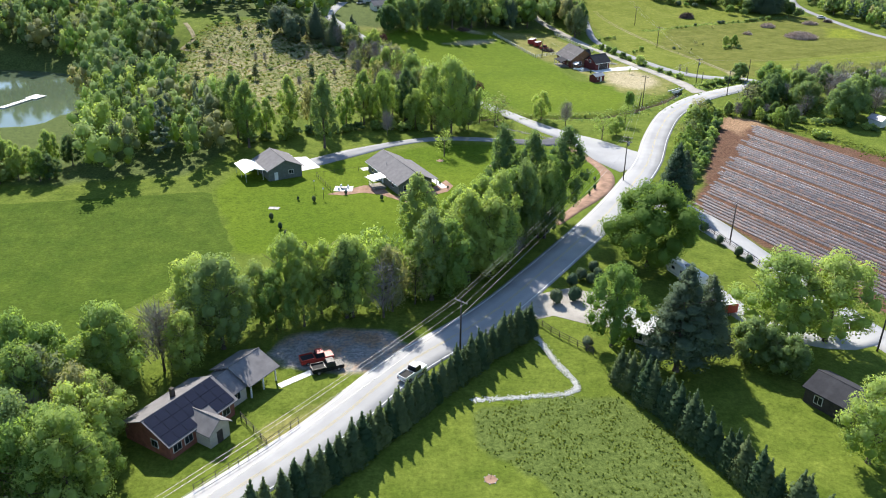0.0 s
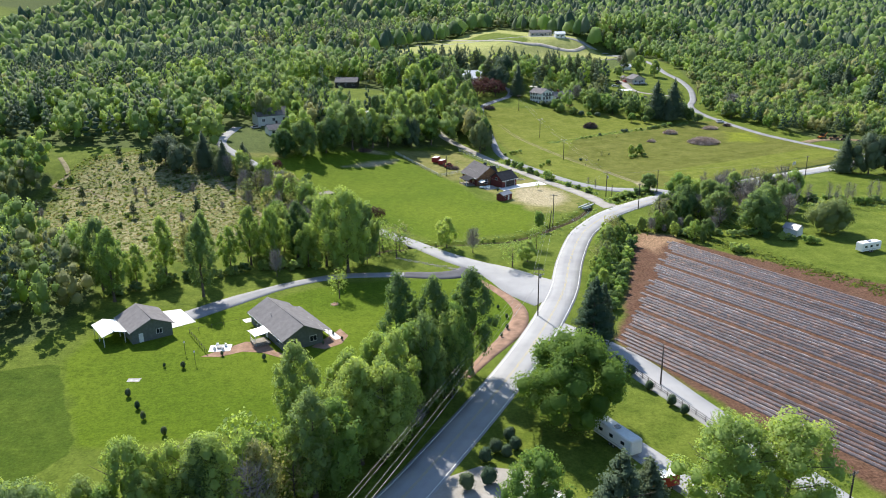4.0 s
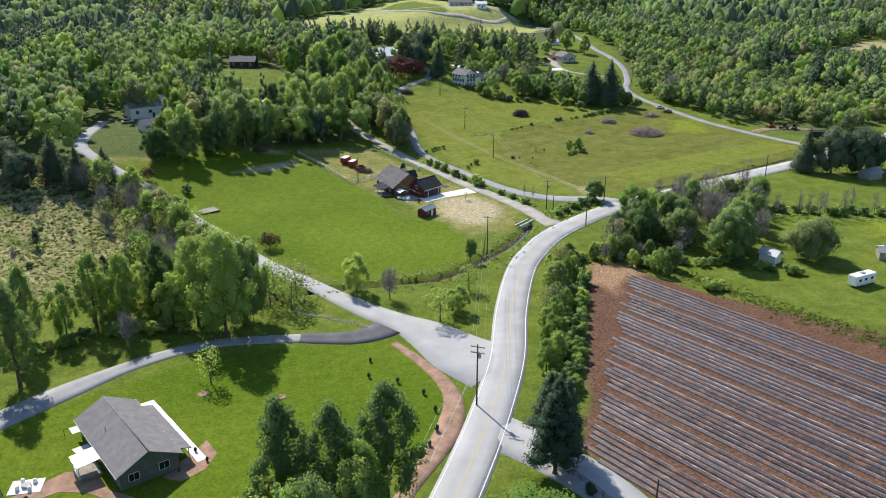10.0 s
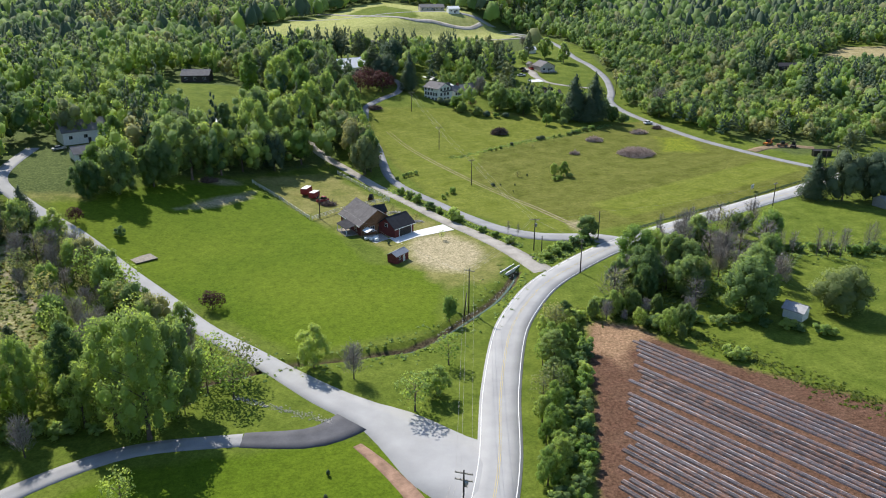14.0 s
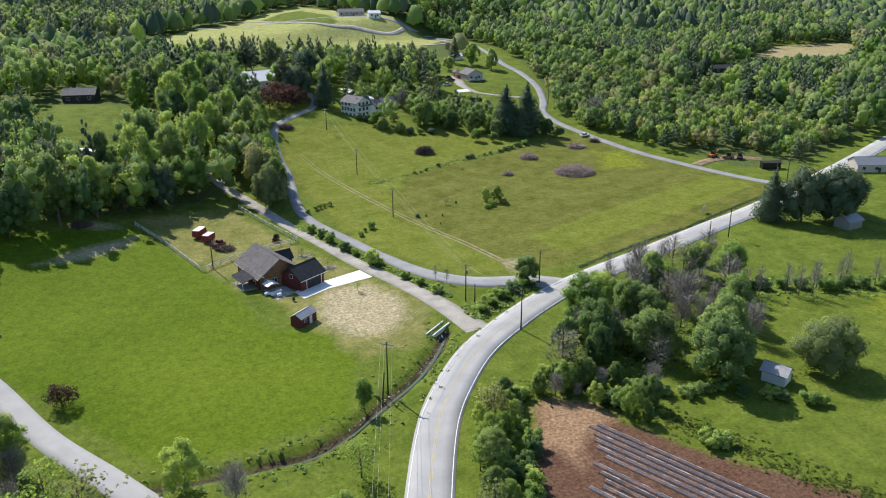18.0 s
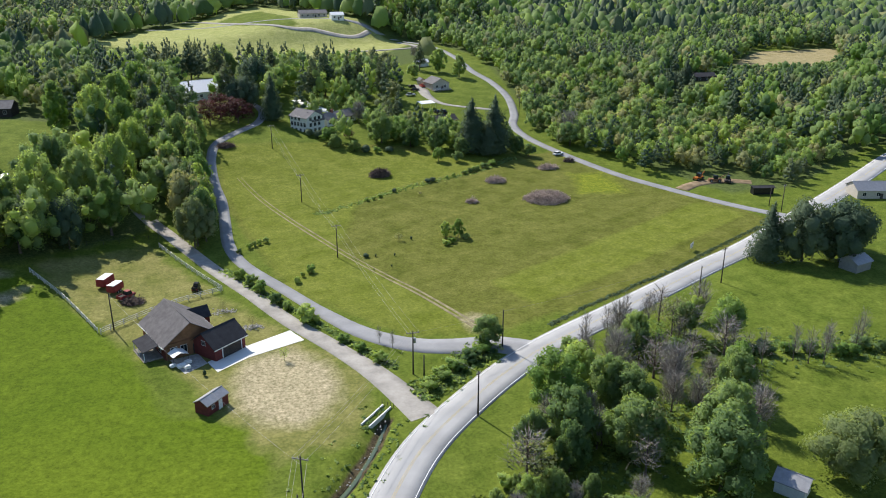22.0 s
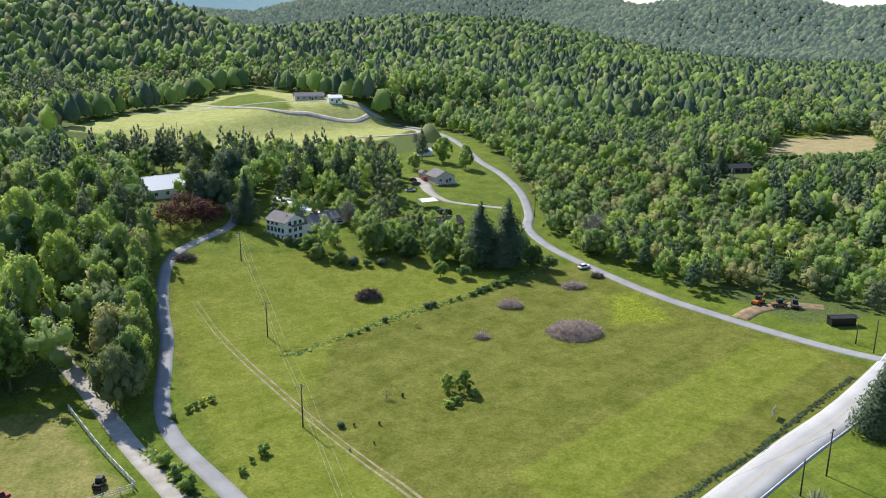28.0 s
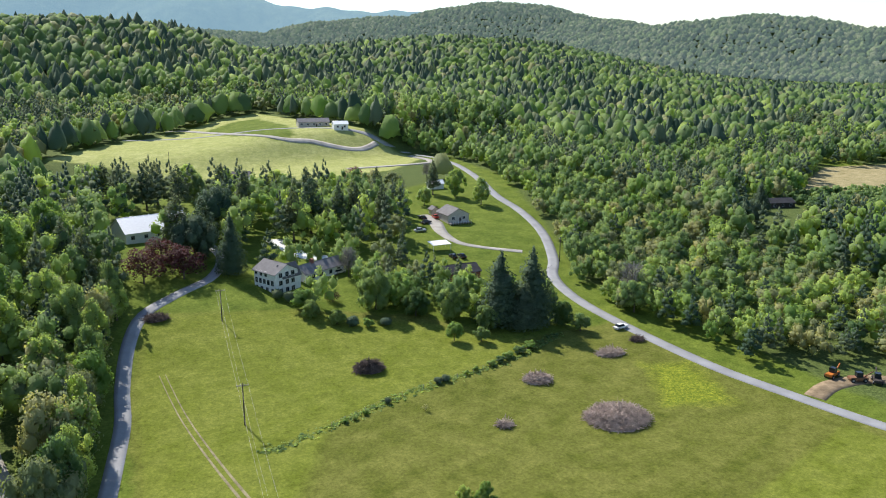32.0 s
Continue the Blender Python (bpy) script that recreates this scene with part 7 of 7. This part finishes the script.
for k in range(4):
    a = k * 1.57 + .6
    box("chair", 1.3 * math.cos(a) - .3, 1.3 * math.sin(a) - .3, .09, 1.3 * math.cos(a) + .3, 1.3 * math.sin(a) + .3, .8, paint_white, fp, bevel=.08, taper=.3)
patch("stone_slab_1", [(-41, 172.6), (-38.4, 172.4), (-38.6, 171), (-41, 171.2)], .05, stone, "small grey slab in the lawn", "paving")
patch("driveway_house", [(13, 125.5), (17, 131), (24, 134), (33, 131), (36, 124), (31, 119), (25, 121), (20, 123.5), (16.5, 122)], .04, gravel, "pale gravel forecourt beside the road", "driveway")
road("driveway_right", [(75.5, 119), (69, 115.5), (62, 117), (55.5, 123), (52, 132), (48.5, 140), (46.5, 146)], 4.5, asphalt_light, "grey drive under the trees", .05, widths=[6, 4.4, 4.4, 4.8, 5, 4.4, 3], category="driveway")

# ---- small plants ----
for x, y, h in ((-39, 165, 1.9), (-36, 160, 1.8), (-34, 156, 1.8), (-29, 150, 1.9), (-31, 176, 1.7), (-35, 177, 1.1), (-15, 178, 1.5), (-24, 181, 1.2), (29, 207, 1.2), (34, 204, 1.3), (38, 199, 1.2), (39, 193, 1.3), (38, 187, 1.4),
                (36, 183, 1.2), (30, 213, 1.1), (-3, 184, .9), (-1, 189, .9), (1, 186, .9), (57.5, 313, 1.3), (65.8, 325, 1.5), (106, 363, .9), (111, 362, .9), (119, 372, 1.1), (103, 354, .6), (108, 355, .7)):
    plant("dark_shrub", x, y, h, h * .34, label="small upright dark evergreen in the lawn")
for x, y, h, r in ((21, 128, 3.2, 1.5), (24.5, 129, 3.2, 1.6), (25, 135, 2.8, 1.4), (27, 137.5, 2.8, 1.4), (28.6, 136, 2.4, 1.2), (30, 141, 2.6, 1.3), (30.5, 138, 2.6, 1.3), (24.5, 113.5, 2, 1.2), (57, 166, 2.2, 1.1), (58, 161.5, 2.4, 1.2), (59.5, 155, 2.2, 1), (61.5, 149, 2.4, 1.1), (62.5, 145.5, 2.2, 1)):
    plant("dark_shrub", x, y, h, r, label="clipped round evergreen beside the forecourt")
for x, y, h, r, k in ((70, 360, 2.6, 1.9, "shrub"), (72, 355, 2.8, 2, "shrub"), (73.5, 350, 3, 2.2, "shrub"), (76, 342.5, 2.6, 2, "shrub"), (78, 338, 2, 1.5, "shrub"), (86, 318, 1.8, 1.6, "shrub"), (88.5, 313, 1.8, 1.6, "shrub"), (91, 307, 2.2, 2, "shrub"),
                      (64, 341.5, 2.8, 1.1, "thin"), (69.2, 331.5, 2.8, 1.1, "thin"), (73, 314, 3, 1.2, "thin"), (72, 377, 1.5, 1, "shrub"), (75, 380, 1.6, 1, "shrub"), (76.5, 381, 1.6, 1, "shrub"), (78, 382, 1.6, 1, "shrub"), (80, 383, 1.6, 1.1, "shrub"),
                      (83, 352.5, 1.6, 1.2, "shrub"), (85, 356, 1.3, .7, "shrub"), (87.5, 358, 2.2, 1.6, "shrub"), (103.5, 363.5, 1.2, 1, "dark_shrub"), (115.5, 372.5, 2.4, 1.4, "thin"), (127, 365, 1.5, 1.6, "shrub"), (129, 366, 1.6, 1.4, "shrub"), (134, 368, 1.6, 1.6, "shrub"),
                      (134, 408, 1.6, 1, "thin"), (127, 413.5, 1.5, .9, "dark_shrub"), (116, 408, 1, 1, "shrub"), (118.5, 408.6, 1, .9, "shrub"), (121, 410, 1, .8, "shrub"), (141, 420, 1.6, 1.3, "dark_shrub"), (143, 420.6, 1.7, 1.3, "dark_shrub"), (149, 422.5, 1.2, .8, "shrub"),
                      (152, 424, 1.3, 1, "shrub"), (157, 426, 1.4, 1.6, "shrub"), (160, 427.5, 1.5, 1.8, "shrub"), (163, 429.5, 1.6, 2, "shrub"), (167, 431.5, 1.8, 2, "shrub"), (171, 433.5, 2, 2.2, "shrub"), (127, 473, 3, 2.4, "purple"), (153, 442, 5, 2.6, "small"), (160, 440, 4, 2.4, "small"),
                      (97, 294, 2.2, 2.4, "shrub"), (100, 296.5, 2.4, 2.6, "shrub"), (104, 299, 2.4, 2.6, "shrub"), (108, 301.5, 2.6, 2.6, "shrub"), (112, 304, 2.4, 2.4, "shrub")):
    plant(k, x, y, h, r)
for x, y in ((128, 292), (131, 296), (135, 293), (138, 299), (142, 297), (145, 303), (110, 268), (113, 271), (116, 266), (118, 272), (151, 303), (155, 299), (174, 276), (178, 279), (183, 277), (188, 280), (193, 276), (157, 279), (162, 280), (169, 279), (171, 277), (158, 284), (166, 304), (148, 300), (95, 312), (93, 315)):
    plant("poplar", x, y, random.uniform(8, 11) if x > 100 else 4.5, 1.8 if x > 100 else .9)
rows_of("shrub", [(150, 290), (170, 281), (190, 276), (215, 270)], 4.0, 2.6, 2.2, 1.5)
rg = random.Random(77)
for x, y in zip(*scatter(SCRUB, 11, 77, False)):
    k = rg.choice(("shrub", "shrub", "thin", "shrub", "pine", "bare"))
    plant(k, x, y, {"shrub": 1.4, "thin": 5, "pine": 5, "bare": 5}[k] * rg.uniform(.7, 1.2), {"shrub": 1.3, "thin": 1.7, "pine": 1.6, "bare": 1.4}[k])
for x, y, r in ((28.5, 192.5, 1.5), (12.8, 203.3, .8), (-1.1, 207.1, 1.0), (6.6, 80.8, .9)):
    rg_ = random.Random(int(x * 10))
    ring = tagged(new("mulch_ring"), "round mulch ring in the lawn with a sapling", "flower bed")
    ring.matrix_basis = pose(x, y, lz(x, y))
    rod("mulch", (0, 0, -.1), (0, 0, .07), r, mulch, ring, 18, r2=r * .9)
    rod("stem", (0, 0, 0), (.05, 0, 1.1), .03, bark, ring, 6)
    for k in range(7):
        a = k * .9
        rod("stone", (math.cos(a) * r, math.sin(a) * r, -.05), (math.cos(a) * r, math.sin(a) * r, .12), rg_.uniform(.1, .18), stone, ring, 6, r2=.07)
for kind, row in protos.items():
    for i, ob in enumerate(row):
        if (kind, i) not in used:
            for child in list(ob.children):
                bpy.data.objects.remove(child)
            bpy.data.objects.remove(ob)
